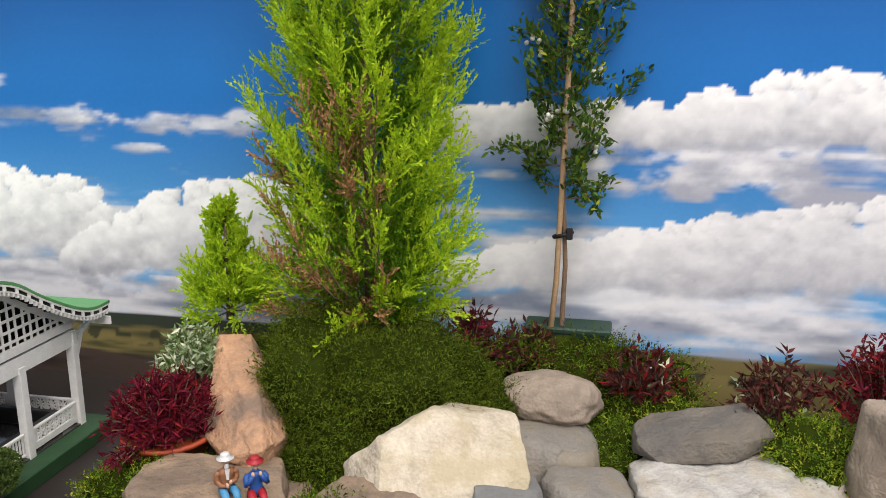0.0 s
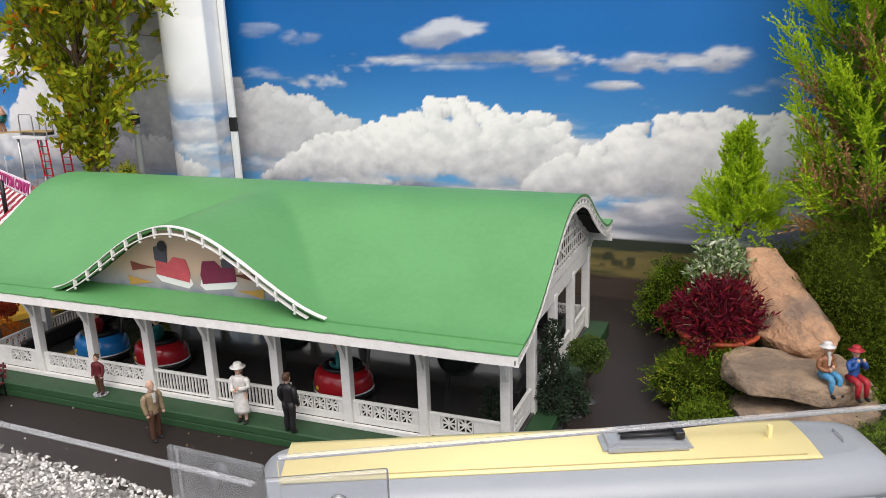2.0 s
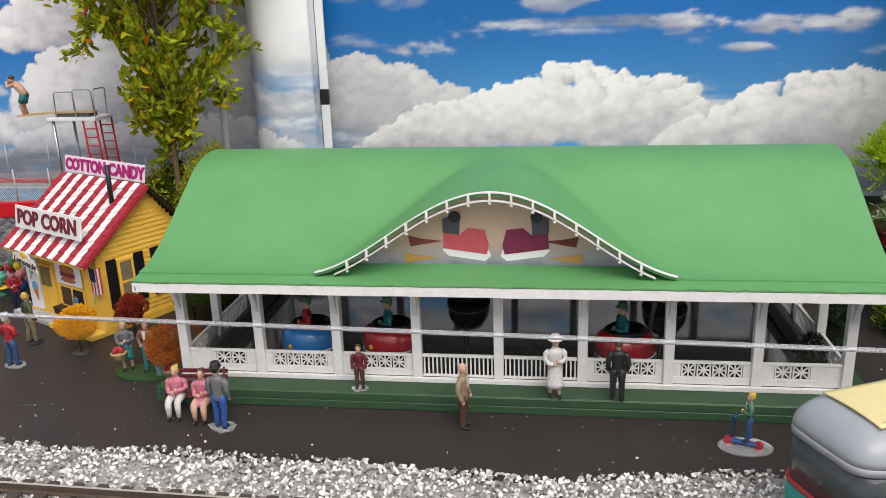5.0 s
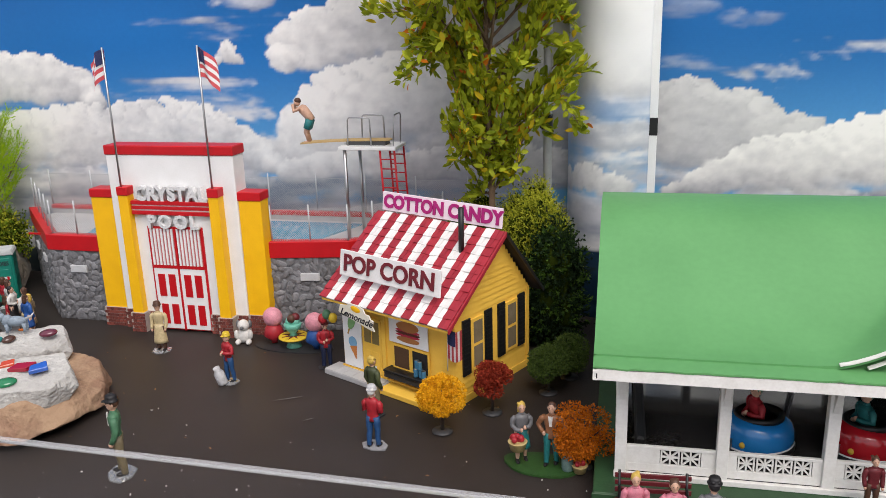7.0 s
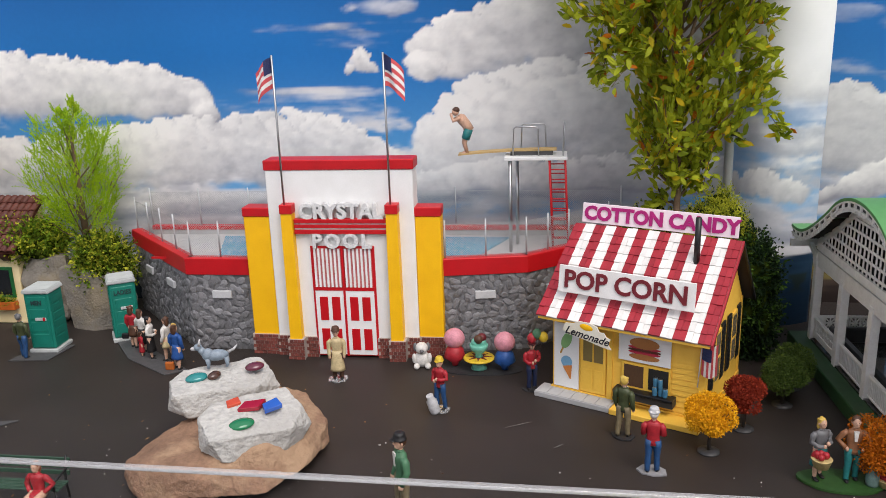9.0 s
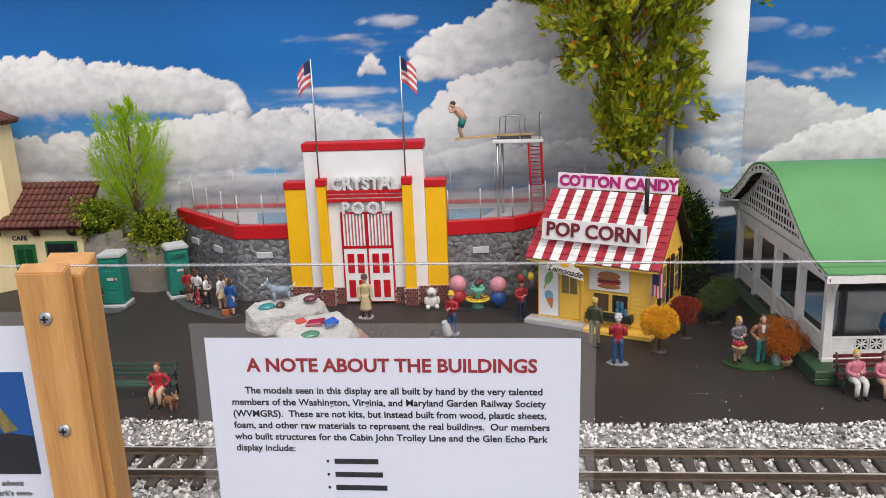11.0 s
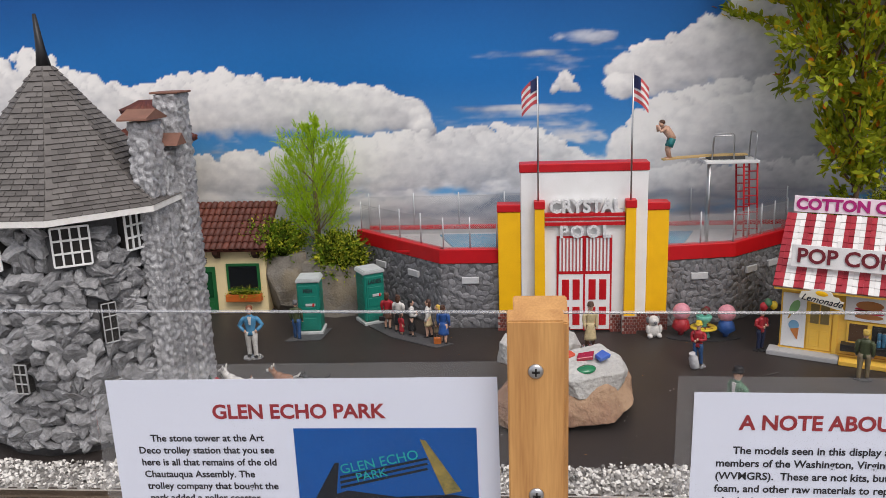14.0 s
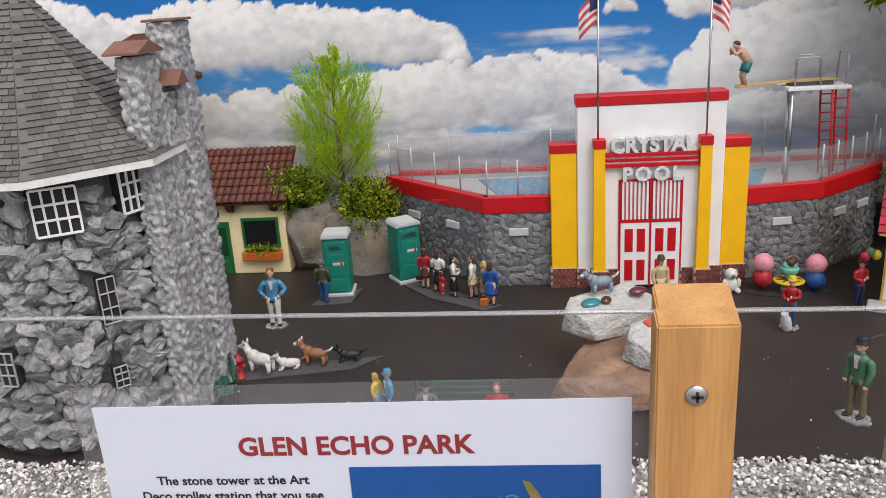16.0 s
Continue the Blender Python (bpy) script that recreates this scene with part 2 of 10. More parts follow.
def sheet(name, fn, nu, nv, material, smooth=True, thick=0.0):
    """A grid of points fn(s, t), s and t from 0 to 1, with a lower face if thick."""
    top = [Vector(fn(i / nu, j / nv)) for j in range(nv + 1) for i in range(nu + 1)]
    w = nu + 1
    faces = [(j * w + i, j * w + i + 1, (j + 1) * w + i + 1, (j + 1) * w + i) for j in range(nv) for i in range(nu)]
    verts = list(top)
    if thick:
        n = len(top)
        verts += [p - Vector((0, 0, thick)) for p in top]
        faces += [tuple(n + k for k in reversed(f)) for f in list(faces)]
        rim = [i for i in range(w)] + [j * w + nu for j in range(1, nv + 1)] + [nv * w + i for i in range(nu - 1, -1, -1)] + [j * w for j in range(nv - 1, 0, -1)]
        k = len(verts)
        verts += [verts[i] for i in rim] + [verts[n + i] for i in rim]
        c = len(rim)
        faces += [(k + (i + 1) % c, k + i, k + c + i, k + c + (i + 1) % c) for i in range(c)]
    return quads(name, verts, faces, material, smooth=smooth)


def text(name, body, size, material, parent, m, extrude=0.0004, align="CENTER", bevel=0.0, spacing=1.0, bold=0.0, slant=0.0):
    """Lettering in the built-in face, as a mesh that stands in the xz-plane of m when m is upright."""
    cu = bpy.data.curves.new(name, "FONT")
    cu.body, cu.size, cu.extrude, cu.align_x, cu.align_y = body, size, extrude, align, "CENTER"
    cu.bevel_depth, cu.space_character, cu.offset, cu.shear = bevel, spacing, bold, slant
    cu.resolution_u = 3
    tmp = bpy.data.objects.new(name + "_curve", cu)
    me = bpy.data.meshes.new_from_object(tmp)
    bpy.data.objects.remove(tmp)
    me.name = name
    me.materials.clear()
    me.materials.append(material)
    ob = new(name, me)
    ob.parent = parent
    ob.matrix_basis = m @ pose(0, 0, 0, 90, 0, 0)
    return ob


def value_noise(x, y, seed):
    """Smooth noise from 0 to 1 over arrays of points."""
    xi, yi = np.floor(x).astype(int), np.floor(y).astype(int)
    xf, yf = x - xi, y - yi
    xf, yf = xf * xf * (3 - 2 * xf), yf * yf * (3 - 2 * yf)

    def h(a, b):
        v = np.sin(a * 127.1 + b * 311.7 + seed * 74.7) * 43758.5453
        return v - np.floor(v)
    return (h(xi, yi) * (1 - xf) + h(xi + 1, yi) * xf) * (1 - yf) + (h(xi, yi + 1) * (1 - xf) + h(xi + 1, yi + 1) * xf) * yf


def fbm(x, y, seed, octaves=5):
    total, amp, norm = 0, 1.0, 0
    for k in range(octaves):
        total = total + amp * value_noise(x * 2 ** k, y * 2 ** k, seed + k * 13)
        norm += amp
        amp *= 0.55
    return total / norm

# ---- ground and hall ----
whole("hall_floor", boxed(-14, -12, -0.86, 12, 14, -0.8), mat("hall_paving", (0.30, 0.28, 0.26), (0.22, 0.21, 0.2), rough=0.8, scale=3, fine=60), pose(0, 0, 0),
      "grey paved floor of the exhibition hall", "floor", kind="structure")
whole("ground", sheet("ground", lambda s, t: (-3.5 + 4.7 * s, -0.02 + 1.08 * t, 0.0006 * math.sin(31 * s + 9 * t) * math.sin(14 * t + 3 * s)), 60, 18, ASPHALT, thick=0.06), None, pose(0, 0, 0),
      "matt black roadway sheet of the model park", "ground", kind="structure")
tb = bmesh.new()
box(tb, -3.5, -0.02, -0.1, 1.2, 1.06, -0.064)
box(tb, -3.5, -0.018, -0.8, 1.2, 0.0, -0.1)
whole("table_wall", tb, mat("dark_table_board", (0.05, 0.045, 0.04), rough=0.7), pose(0, 0, 0), "dark boarded table under the model park", "table", kind="structure")
whole("wall_north", boxed(-5, 1.1, -0.8, 3, 1.2, 1.6), mat("grey_wall", (0.42, 0.42, 0.42), rough=0.85, scale=4, fine=80), pose(0, 0, 0), "plain grey wall behind the printed banners", "wall", kind="structure")

# ---- printed sky banners ----
def smooth_step(a, b, v):
    v = np.clip((v - a) / (b - a), 0, 1)
    return v * v * (3 - 2 * v)


def printed_sky(x, z, heaps, veils, hills, seed, haze_top, pale=0.0):
    """Colour of the printed sky over arrays of x and z: a blue ground, layered cloud below, heaped clouds, low hills.
    pale: whitening by height that puts light on the roll into the print.
    """
    def mixc(a, b, f):
        return a + (np.asarray(b) - a) * f[:, None]
    blue = mixc(np.tile((0.10, 0.32, 0.58), (len(x), 1)), (0.006, 0.135, 0.41), smooth_step(0.16, 0.42, z))
    blue = mixc(blue, (0.001, 0.064, 0.25), smooth_step(0.42, 0.62, z))
    big = fbm(x * 3.2, z * 4.0, seed + 50, 3)
    col = blue * (0.86 + 0.28 * big)[:, None]
    # layered cloud
    n = fbm(x * 5 + 3 * value_noise(x * 4, z * 9, seed), z * 26, seed + 5, 5)
    fine = fbm(x * 22, z * 60, seed + 9, 6)
    curls = fbm(x * 60 + 2 * big, z * 75, seed + 15, 5)
    layer = smooth_step(0.38, 0.62, n + 0.22 * (fine - 0.5) + 1.5 * (haze_top - z) - 0.04)
    grey = mixc(np.tile((0.19, 0.22, 0.28), (len(x), 1)), (0.62, 0.62, 0.63), smooth_step(0.30, 0.66, fbm(x * 4 + 11, z * 30, seed + 21, 5) + 0.25 * (fine - 0.5)))
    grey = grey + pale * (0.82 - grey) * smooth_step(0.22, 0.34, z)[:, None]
    col = mixc(col, (0, 0, 0), layer) + grey * layer[:, None]
    warp0 = fbm(x * 9, z * 9, seed + 61, 3)
    for cx, cz, rx, rz, k in veils:
        d = 1 - ((x - cx) / rx) ** 2 - ((z - cz) / rz) ** 2 + 3.4 * (fbm(x * 13 + 2.0 * warp0, z * 40, seed + 31, 5) - 0.5)
        f = smooth_step(0.15, 1.0, d) * k
        shade = mixc(np.tile((0.34, 0.35, 0.40), (len(x), 1)), (0.72, 0.71, 0.70), smooth_step(-0.6, 0.6, (z - cz) / rz + 2 * (fine - 0.5)))
        col = mixc(col, (0, 0, 0), f) + shade * f[:, None]
    # heaped clouds of many rounded puffs, lit from above and to one side
    wx = x + 0.022 * (fbm(x * 23, z * 23, seed + 2, 4) - 0.5) + 0.012 * (fbm(x * 71, z * 71, seed + 3, 4) - 0.5)
    wz = z + 0.018 * (fbm(x * 23 + 40, z * 23, seed + 4, 4) - 0.5) + 0.012 * (fbm(x * 71 + 9, z * 71, seed + 6, 4) - 0.5)
    for outline, base, tone, r0 in heaps:
        rng = np.random.default_rng(seed + int(1000 * base) + len(outline))
        ox, oz = np.array(outline).T
        area = float(np.sum((np.maximum(oz - base, 0.02)[1:] + np.maximum(oz - base, 0.02)[:-1]) / 2 * np.diff(ox)))
        n = int(3.0 * area / (r0 * r0))
        px = rng.uniform(ox[0], ox[-1], n)
        crest = np.interp(px, ox, oz)
        down = rng.random(n) ** 1.4
        r = r0 * rng.uniform(0.5, 1.25, n) * (0.62 + 0.6 * np.minimum(down * 2, 1))
        r = np.minimum(r, 0.5 * (crest - base) + 0.006)
        pz = crest - r * 0.8 - down * np.maximum(crest - base - 1.6 * r, 0)
        for k in np.argsort(-pz):
            u, w = (wx - px[k]) / r[k], (wz - pz[k]) / (r[k] * 0.82)
            near = np.where((np.abs(u) < 1.4) & (np.abs(w) < 1.4))[0]
            u, w = u[near], w[near]
            d2 = u * u + w * w
            soft = 0.12 + 0.8 * down[k] ** 1.5 + np.where(w < 0, 0.6 * np.abs(w), 0)
            f = smooth_step(0, 1, np.clip((1.15 - d2) / soft, 0, 1)) * (1 - 0.35 * down[k])
            lit = (-0.45 * u + 0.75 * w + 0.5 * np.sqrt(np.maximum(1 - d2, 0))) * (1 - 0.55 * down[k])
            high = np.clip((z[near] - base) / (crest[k] - base + 0.01), 0, 1)
            light = np.clip(0.15 + 0.50 * high ** 0.9 + 0.44 * lit + 0.6 * (big[near] - 0.5) + 0.35 * (fine[near] - 0.5) + 0.45 * (curls[near] - 0.5), 0, 1) * tone
            shade = mixc(np.tile((0.27, 0.275, 0.31), (len(near), 1)), (0.86, 0.845, 0.81), light)
            col[near] = col[near] * (1 - f)[:, None] + shade * f[:, None]
    # low hills
    for z0, amp, dark, field_pale in hills:
        top = z0 + amp * (fbm(x * 3 + 7 * z0 * 10, x * 0 + 4, seed + 77, 4) - 0.5)
        f = smooth_step(0.0, 0.003, top - z)
        field = mixc(np.tile(dark, (len(x), 1)).astype(float), field_pale, smooth_step(0.42, 0.6, fbm(x * 6, z * 40, seed + 88, 4)))
        col = mixc(col, (0, 0, 0), f) + field * f[:, None]
    trees = smooth_step(0.60, 0.66, fbm(x * 40, z * 60, seed + 99, 2)) * smooth_step(0.045, 0.06, z) * (z < 0.078)
    # pale whitens the upper print beyond its cloud tone, for light on the roll.
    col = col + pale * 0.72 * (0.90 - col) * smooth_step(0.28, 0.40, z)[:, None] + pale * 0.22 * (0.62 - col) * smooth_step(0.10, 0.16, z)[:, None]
    return mixc(col, (0.02, 0.03, 0.02), trees * (0.8 if hills else 0))


def banner(name, label, place, n_s, n_z, z1, heaps, veils, hills, seed, haze_top, unroll=lambda s: s, pale=0.0):
    ss, zz = np.meshgrid(np.linspace(0, 1, n_s), np.linspace(-0.0, z1, n_z))
    ss, zz = ss.ravel(), zz.ravel()
    xy = np.array([place(s) for s in np.linspace(0, 1, n_s)])
    px, py = np.tile(xy[:, 0], n_z), np.tile(xy[:, 1], n_z)
    col = np.clip(printed_sky(unroll(px, ss), zz, heaps, veils, hills, seed, haze_top, pale), 0, 1)
    me = quads(name, np.stack([px, py + 0.0012 * np.sin(px * 37) * np.sin(zz * 5 + 1), zz], 1),
               [(j * n_s + i, j * n_s + i + 1, (j + 1) * n_s + i + 1, (j + 1) * n_s + i) for j in range(n_z - 1) for i in range(n_s - 1)], PRINT, smooth=True)
    at = me.color_attributes.new("print", "FLOAT_COLOR", "POINT")
    at.data.foreach_set("color", np.concatenate([col, np.ones((len(col), 1))], 1).ravel())
    ob = new(name, me)
    return tagged(ob, label, "backdrop", kind="structure")


PRINT = bpy.data.materials.new("printed_vinyl")
PRINT.use_nodes = True
pn = PRINT.node_tree
pa = pn.nodes.new("ShaderNodeAttribute")
pa.attribute_name = "print"
pt = pn.nodes.new("ShaderNodeTexNoise")
pt.inputs["Scale"].default_value, pt.inputs["Detail"].default_value = 170, 6
pm = pn.nodes.new("ShaderNodeMix")
pm.data_type, pm.blend_type = "RGBA", "OVERLAY"
pm.inputs["Factor"].default_value = 0.06
ptc = pn.nodes.new("ShaderNodeTexCoord")
pn.links.new(ptc.outputs["Object"], pt.inputs["Vector"])
pn.links.new(pa.outputs["Color"], pm.inputs["A"])
pn.links.new(pt.outputs["Fac"], pm.inputs["B"])
pn.links.new(pm.outputs["Result"], pn.nodes["Principled BSDF"].inputs["Base Color"])
ribs = pn.nodes.new("ShaderNodeTexWave")
ribs.bands_direction = "Z"
ribs.inputs["Scale"].default_value, ribs.inputs["Distortion"].default_value = 95, 0.4
rib_bump = pn.nodes.new("ShaderNodeBump")
rib_bump.inputs["Strength"].default_value, rib_bump.inputs["Distance"].default_value = 0.025, 0.0008
pn.links.new(ptc.outputs["Object"], ribs.inputs["Vector"])
pn.links.new(ribs.outputs["Fac"], rib_bump.inputs["Height"])
pn.links.new(rib_bump.outputs[0], pn.nodes["Principled BSDF"].inputs["Normal"])
pn.nodes["Principled BSDF"].inputs["Roughness"].default_value = 0.42
pn.nodes["Principled BSDF"].inputs["Specular IOR Level"].default_value = 0.3

HEAPS_EAST = [([(-1.48, 0.36), (-1.331, 0.354), (-1.221, 0.343), (-1.154, 0.303), (-1.08, 0.27)], 0.19, 0.70, 0.030),
              ([(-1.30, 0.185), (-1.262, 0.198), (-1.182, 0.258), (-1.089, 0.265), (-1.032, 0.290), (-0.956, 0.314), (-0.915, 0.328), (-0.855, 0.315), (-0.788, 0.302), (-0.733, 0.298), (-0.718, 0.255)], 0.165, 1.0, 0.025),
              ([(-0.78, 0.19), (-0.742, 0.226), (-0.652, 0.264), (-0.593, 0.295), (-0.513, 0.304), (-0.443, 0.305), (-0.36, 0.29), (-0.28, 0.25), (-0.22, 0.20)], 0.155, 1.0, 0.025),
              ([(-0.26, 0.385), (-0.20, 0.402), (-0.123, 0.405), (-0.061, 0.411), (0.055, 0.409), (0.134, 0.438), (0.221, 0.448), (0.273, 0.436), (0.42, 0.44), (0.60, 0.40), (0.94, 0.42)], 0.345, 1.0, 0.022),
              ([(-0.22, 0.20), (-0.155, 0.228), (-0.10, 0.236), (-0.02, 0.250), (0.06, 0.268), (0.16, 0.285), (0.27, 0.305), (0.45, 0.32), (0.94, 0.30)], 0.165, 0.86, 0.026)]
VEILS_EAST = [(-0.98, 0.168, 0.40, 0.022, 0.95), (-0.50, 0.150, 0.36, 0.022, 0.95), (-1.30, 0.19, 0.2, 0.03, 0.9), (-0.93, 0.420, 0.085, 0.026, 0.75), (-0.77, 0.378, 0.080, 0.021, 0.85), (-0.55, 0.375, 0.105, 0.030, 0.85), (-0.645, 0.339, 0.055, 0.010, 0.9),
              (0.26, 0.335, 0.30, 0.052, 1.0), (0.10, 0.372, 0.16, 0.020, 0.8), (-0.13, 0.350, 0.10, 0.022, 0.5), (0.10, 0.15, 0.3, 0.06, 0.8), (-0.55, 0.15, 0.3, 0.03, 0.75), (-1.20, 0.425, 0.05, 0.014, 0.35), (-1.29, 0.44, 0.05, 0.014, 0.35)]
HILLS_EAST = [(0.102, 0.02, (0.035, 0.045, 0.03), (0.16, 0.13, 0.05)), (0.078, 0.02, (0.05, 0.055, 0.025), (0.20, 0.16, 0.06)), (0.04, 0.02, (0.03, 0.022, 0.02), (0.07, 0.05, 0.04))]
banner("banner_east", "glossy vinyl banner printed with a blue sky and heaped clouds", lambda s: (-1.50 + 2.44 * s, 0.988), 780, 220, 0.72, HEAPS_EAST, VEILS_EAST, HILLS_EAST, 3, 0.195, lambda x, s: x)
HEAPS_WEST = [([(-3.5, 0.45), (-3.2, 0.47), (-3.06, 0.483), (-2.994, 0.479), (-2.911, 0.435), (-2.782, 0.410), (-2.702, 0.434), (-2.605, 0.434), (-2.458, 0.405), (-2.321, 0.391), (-2.275, 0.364), (-2.258, 0.330)], 0.300, 0.95, 0.026),
              ([(-2.80, 0.262), (-2.697, 0.281), (-2.575, 0.286), (-2.379, 0.300), (-2.251, 0.317), (-2.105, 0.321), (-2.023, 0.296), (-1.961, 0.258), (-1.93, 0.225)], 0.195, 0.88, 0.024),
              ([(-1.902, 0.400), (-1.888, 0.450), (-1.812, 0.478), (-1.747, 0.511), (-1.683, 0.544), (-1.60, 0.56), (-1.40, 0.56)], 0.345, 0.98, 0.036),
              ([(-1.915, 0.262), (-1.905, 0.306), (-1.859, 0.342), (-1.810, 0.372), (-1.70, 0.395), (-1.55, 0.40), (-1.40, 0.40)], 0.20, 0.90, 0.034),
              ([(-2.024, 0.388), (-2.014, 0.404), (-2.003, 0.410), (-1.992, 0.404), (-1.982, 0.388)], 0.366, 0.95, 0.011),
              ([(-1.92, 0.215), (-1.80, 0.240), (-1.70, 0.235), (-1.55, 0.25), (-1.40, 0.23)], 0.18, 0.8, 0.018)]
VEILS_WEST = [(-2.25, 0.205, 0.32, 0.018, 0.9), (-1.95, 0.467, 0.070, 0.014, 0.7), (-1.62, 0.33, 0.2, 0.07, 0.8), (-2.125, 0.446, 0.035, 0.010, 0.4), (-1.9, 0.225, 0.25, 0.03, 0.8), (-2.7, 0.235, 0.3, 0.03, 0.8), (-2.3, 0.165, 0.4, 0.04, 0.8), (-1.65, 0.21, 0.25, 0.05, 0.8)]
banner("banner_west", "glossy vinyl banner printed with a blue sky and tall grey clouds", lambda s: (-3.5 + 2.05 * s, 0.962), 650, 220, 0.72, HEAPS_WEST, VEILS_WEST, [(0.05, 0.02, (0.02, 0.03, 0.04), (0.05, 0.06, 0.06))], 8, 0.255, lambda x, s: x)


def curl(s):
    """The end of the west banner, bent forward round a half circle."""
    return (-1.450 + 0.117 * (1 - math.cos(2.02 * s)) / 1.045, 0.955 - 0.076 * math.sin(math.pi * 0.92 * s)) if s < 0.8 else (-1.333 - 0.02 * (s - 0.8), 0.898 + 0.235 * (s - 0.8))


# Tones over 1 and pale 1.0 paint the roll's light into its print.
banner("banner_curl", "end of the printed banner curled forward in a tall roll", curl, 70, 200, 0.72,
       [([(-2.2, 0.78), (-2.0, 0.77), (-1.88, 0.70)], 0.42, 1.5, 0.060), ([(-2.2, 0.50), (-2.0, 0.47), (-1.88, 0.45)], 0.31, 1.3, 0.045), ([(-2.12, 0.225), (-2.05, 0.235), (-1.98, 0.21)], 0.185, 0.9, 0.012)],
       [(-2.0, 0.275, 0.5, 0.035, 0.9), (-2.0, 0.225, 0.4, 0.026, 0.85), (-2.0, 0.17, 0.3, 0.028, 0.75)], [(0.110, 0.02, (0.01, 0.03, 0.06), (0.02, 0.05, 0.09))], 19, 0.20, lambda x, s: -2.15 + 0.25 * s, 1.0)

pole = thing("banner_pole", pose(-1.3285, 0.944, 0), "slim white pole with a black tape band before the banner", "pole")
part("rod", boxed(-0.0068, -0.003, 0, 0.0068, 0.003, 0.72, 0.0008), WHITE, pole)
part("tape_band", boxed(-0.0074, -0.0036, 0.263, 0.0074, 0.0036, 0.289, 0.0008), BLACK, pole, "black tape band")
prop = thing("support_pole", pose(-1.470, 0.852, 0), "grey metal support pole with a black clamp", "pole")
part("rod", tube(bmesh.new(), [(0, 0, 0), (0, 0, 0.72)], 0.006, 12), GREY_PAINT, prop)
part("clamp", boxed(-0.009, -0.014, 0.285, 0.007, 0.006, 0.305, 0.002), BLACK, prop, "black plastic clamp")


# ---- tracks and ballast ----
def smooth_path(points, step=0.004):
    """Evenly spaced points on a curve through the given ones."""
    p = [Vector((*q, 0)) for q in points]
    p = [2 * p[0] - p[1]] + p + [2 * p[-1] - p[-2]]
    out = []
    for a, b, c, d in zip(p, p[1:], p[2:], p[3:]):
        n = max(2, int((c - b).length / step))
        for k in range(n):
            t = k / n
            out.append(0.5 * (2 * b + (c - a) * t + (2 * a - 5 * b + 4 * c - d) * t * t + (3 * b - a - 3 * c + d) * t ** 3))
    return out


def railway(points, label, tie_step):
    path = smooth_path(points)
    side = []
    for i in range(len(path)):
        d = (path[min(i + 1, len(path) - 1)] - path[max(i - 1, 0)]).normalized()
        side.append(Vector((-d.y, d.x, 0)))
    tr = thing("railway_track", pose(0, 0, 0), label, "track", "tracks past the park")
    section = [(-0.0032, 0.009), (0.0032, 0.009), (0.0032, 0.0105), (0.0009, 0.0112), (0.0009, 0.0145), (0.0014, 0.015), (0.0014, 0.0176), (-0.0014, 0.0176), (-0.0014, 0.015), (-0.0009, 0.0145), (-0.0009, 0.0112), (-0.0032, 0.0105)]
    for off in (-0.0234, 0.0234):
        vs, fs, n = [], [], len(section)
        for p, s in zip(path, side):
            vs += [p + s * (off + a) + Vector((0, 0, b)) for a, b in section]
        for i in range(len(path) - 1):
            fs += [(i * n + k, i * n + (k + 1) % n, (i + 1) * n + (k + 1) % n, (i + 1) * n + k) for k in range(n)]
        part("rail", quads("rail", vs, fs, [RAIL, RAIL_TOP], [1 if k % n == 6 else 0 for k in range(len(fs))]), None, tr, "tarnished metal rail with a bright top")
    tm = finish("tie", boxed(-0.0055, -0.042, 0.0, 0.0055, 0.042, 0.0092, 0.0012), TIE)
    far = 0.0
    for i in range(1, len(path)):
        far += (path[i] - path[i - 1]).length
        if far > tie_step and -2.95 < path[i].x < -0.05:
            far = 0.0
            part("tie", tm, None, tr, m=Matrix.Translation(path[i]) @ pose(0, 0, 0.001, 0, 0, math.degrees(math.atan2(-side[i].x, side[i].y))))
    return path


TRACK_NORTH = [(-3.3, 0.168), (-2.6, 0.168), (-2.0, 0.168), (-1.4, 0.168), (-1.0, 0.168), (-0.85, 0.172), (-0.7, 0.200), (-0.55, 0.258), (-0.38, 0.345), (-0.2, 0.443), (0.0, 0.555), (0.3, 0.72)]
TRACK_SOUTH = [(-3.3, 0.05), (-2.6, 0.05), (-2.0, 0.05), (-1.4, 0.05), (-1.0, 0.05), (-0.8, 0.055), (-0.63, 0.087), (-0.49, 0.138), (-0.32, 0.228), (-0.14, 0.33), (0.06, 0.445), (0.36, 0.61)]
north_path = railway(TRACK_NORTH, "garden railway track of bright-topped rails on dark sleepers", 0.0215)
railway(TRACK_SOUTH, "second garden railway track of bright-topped rails on sleepers", 0.0215)


def north_edge(x):
    """Where the ballast ends against the roadway."""
    y = np.interp(x, [p.x for p in north_path], [p.y for p in north_path])
    return y + 0.118 + 0.012 * (fbm(np.asarray(x) * 14.0, np.asarray(x) * 0 + 1.0, 4, 3) - 0.5) * 2


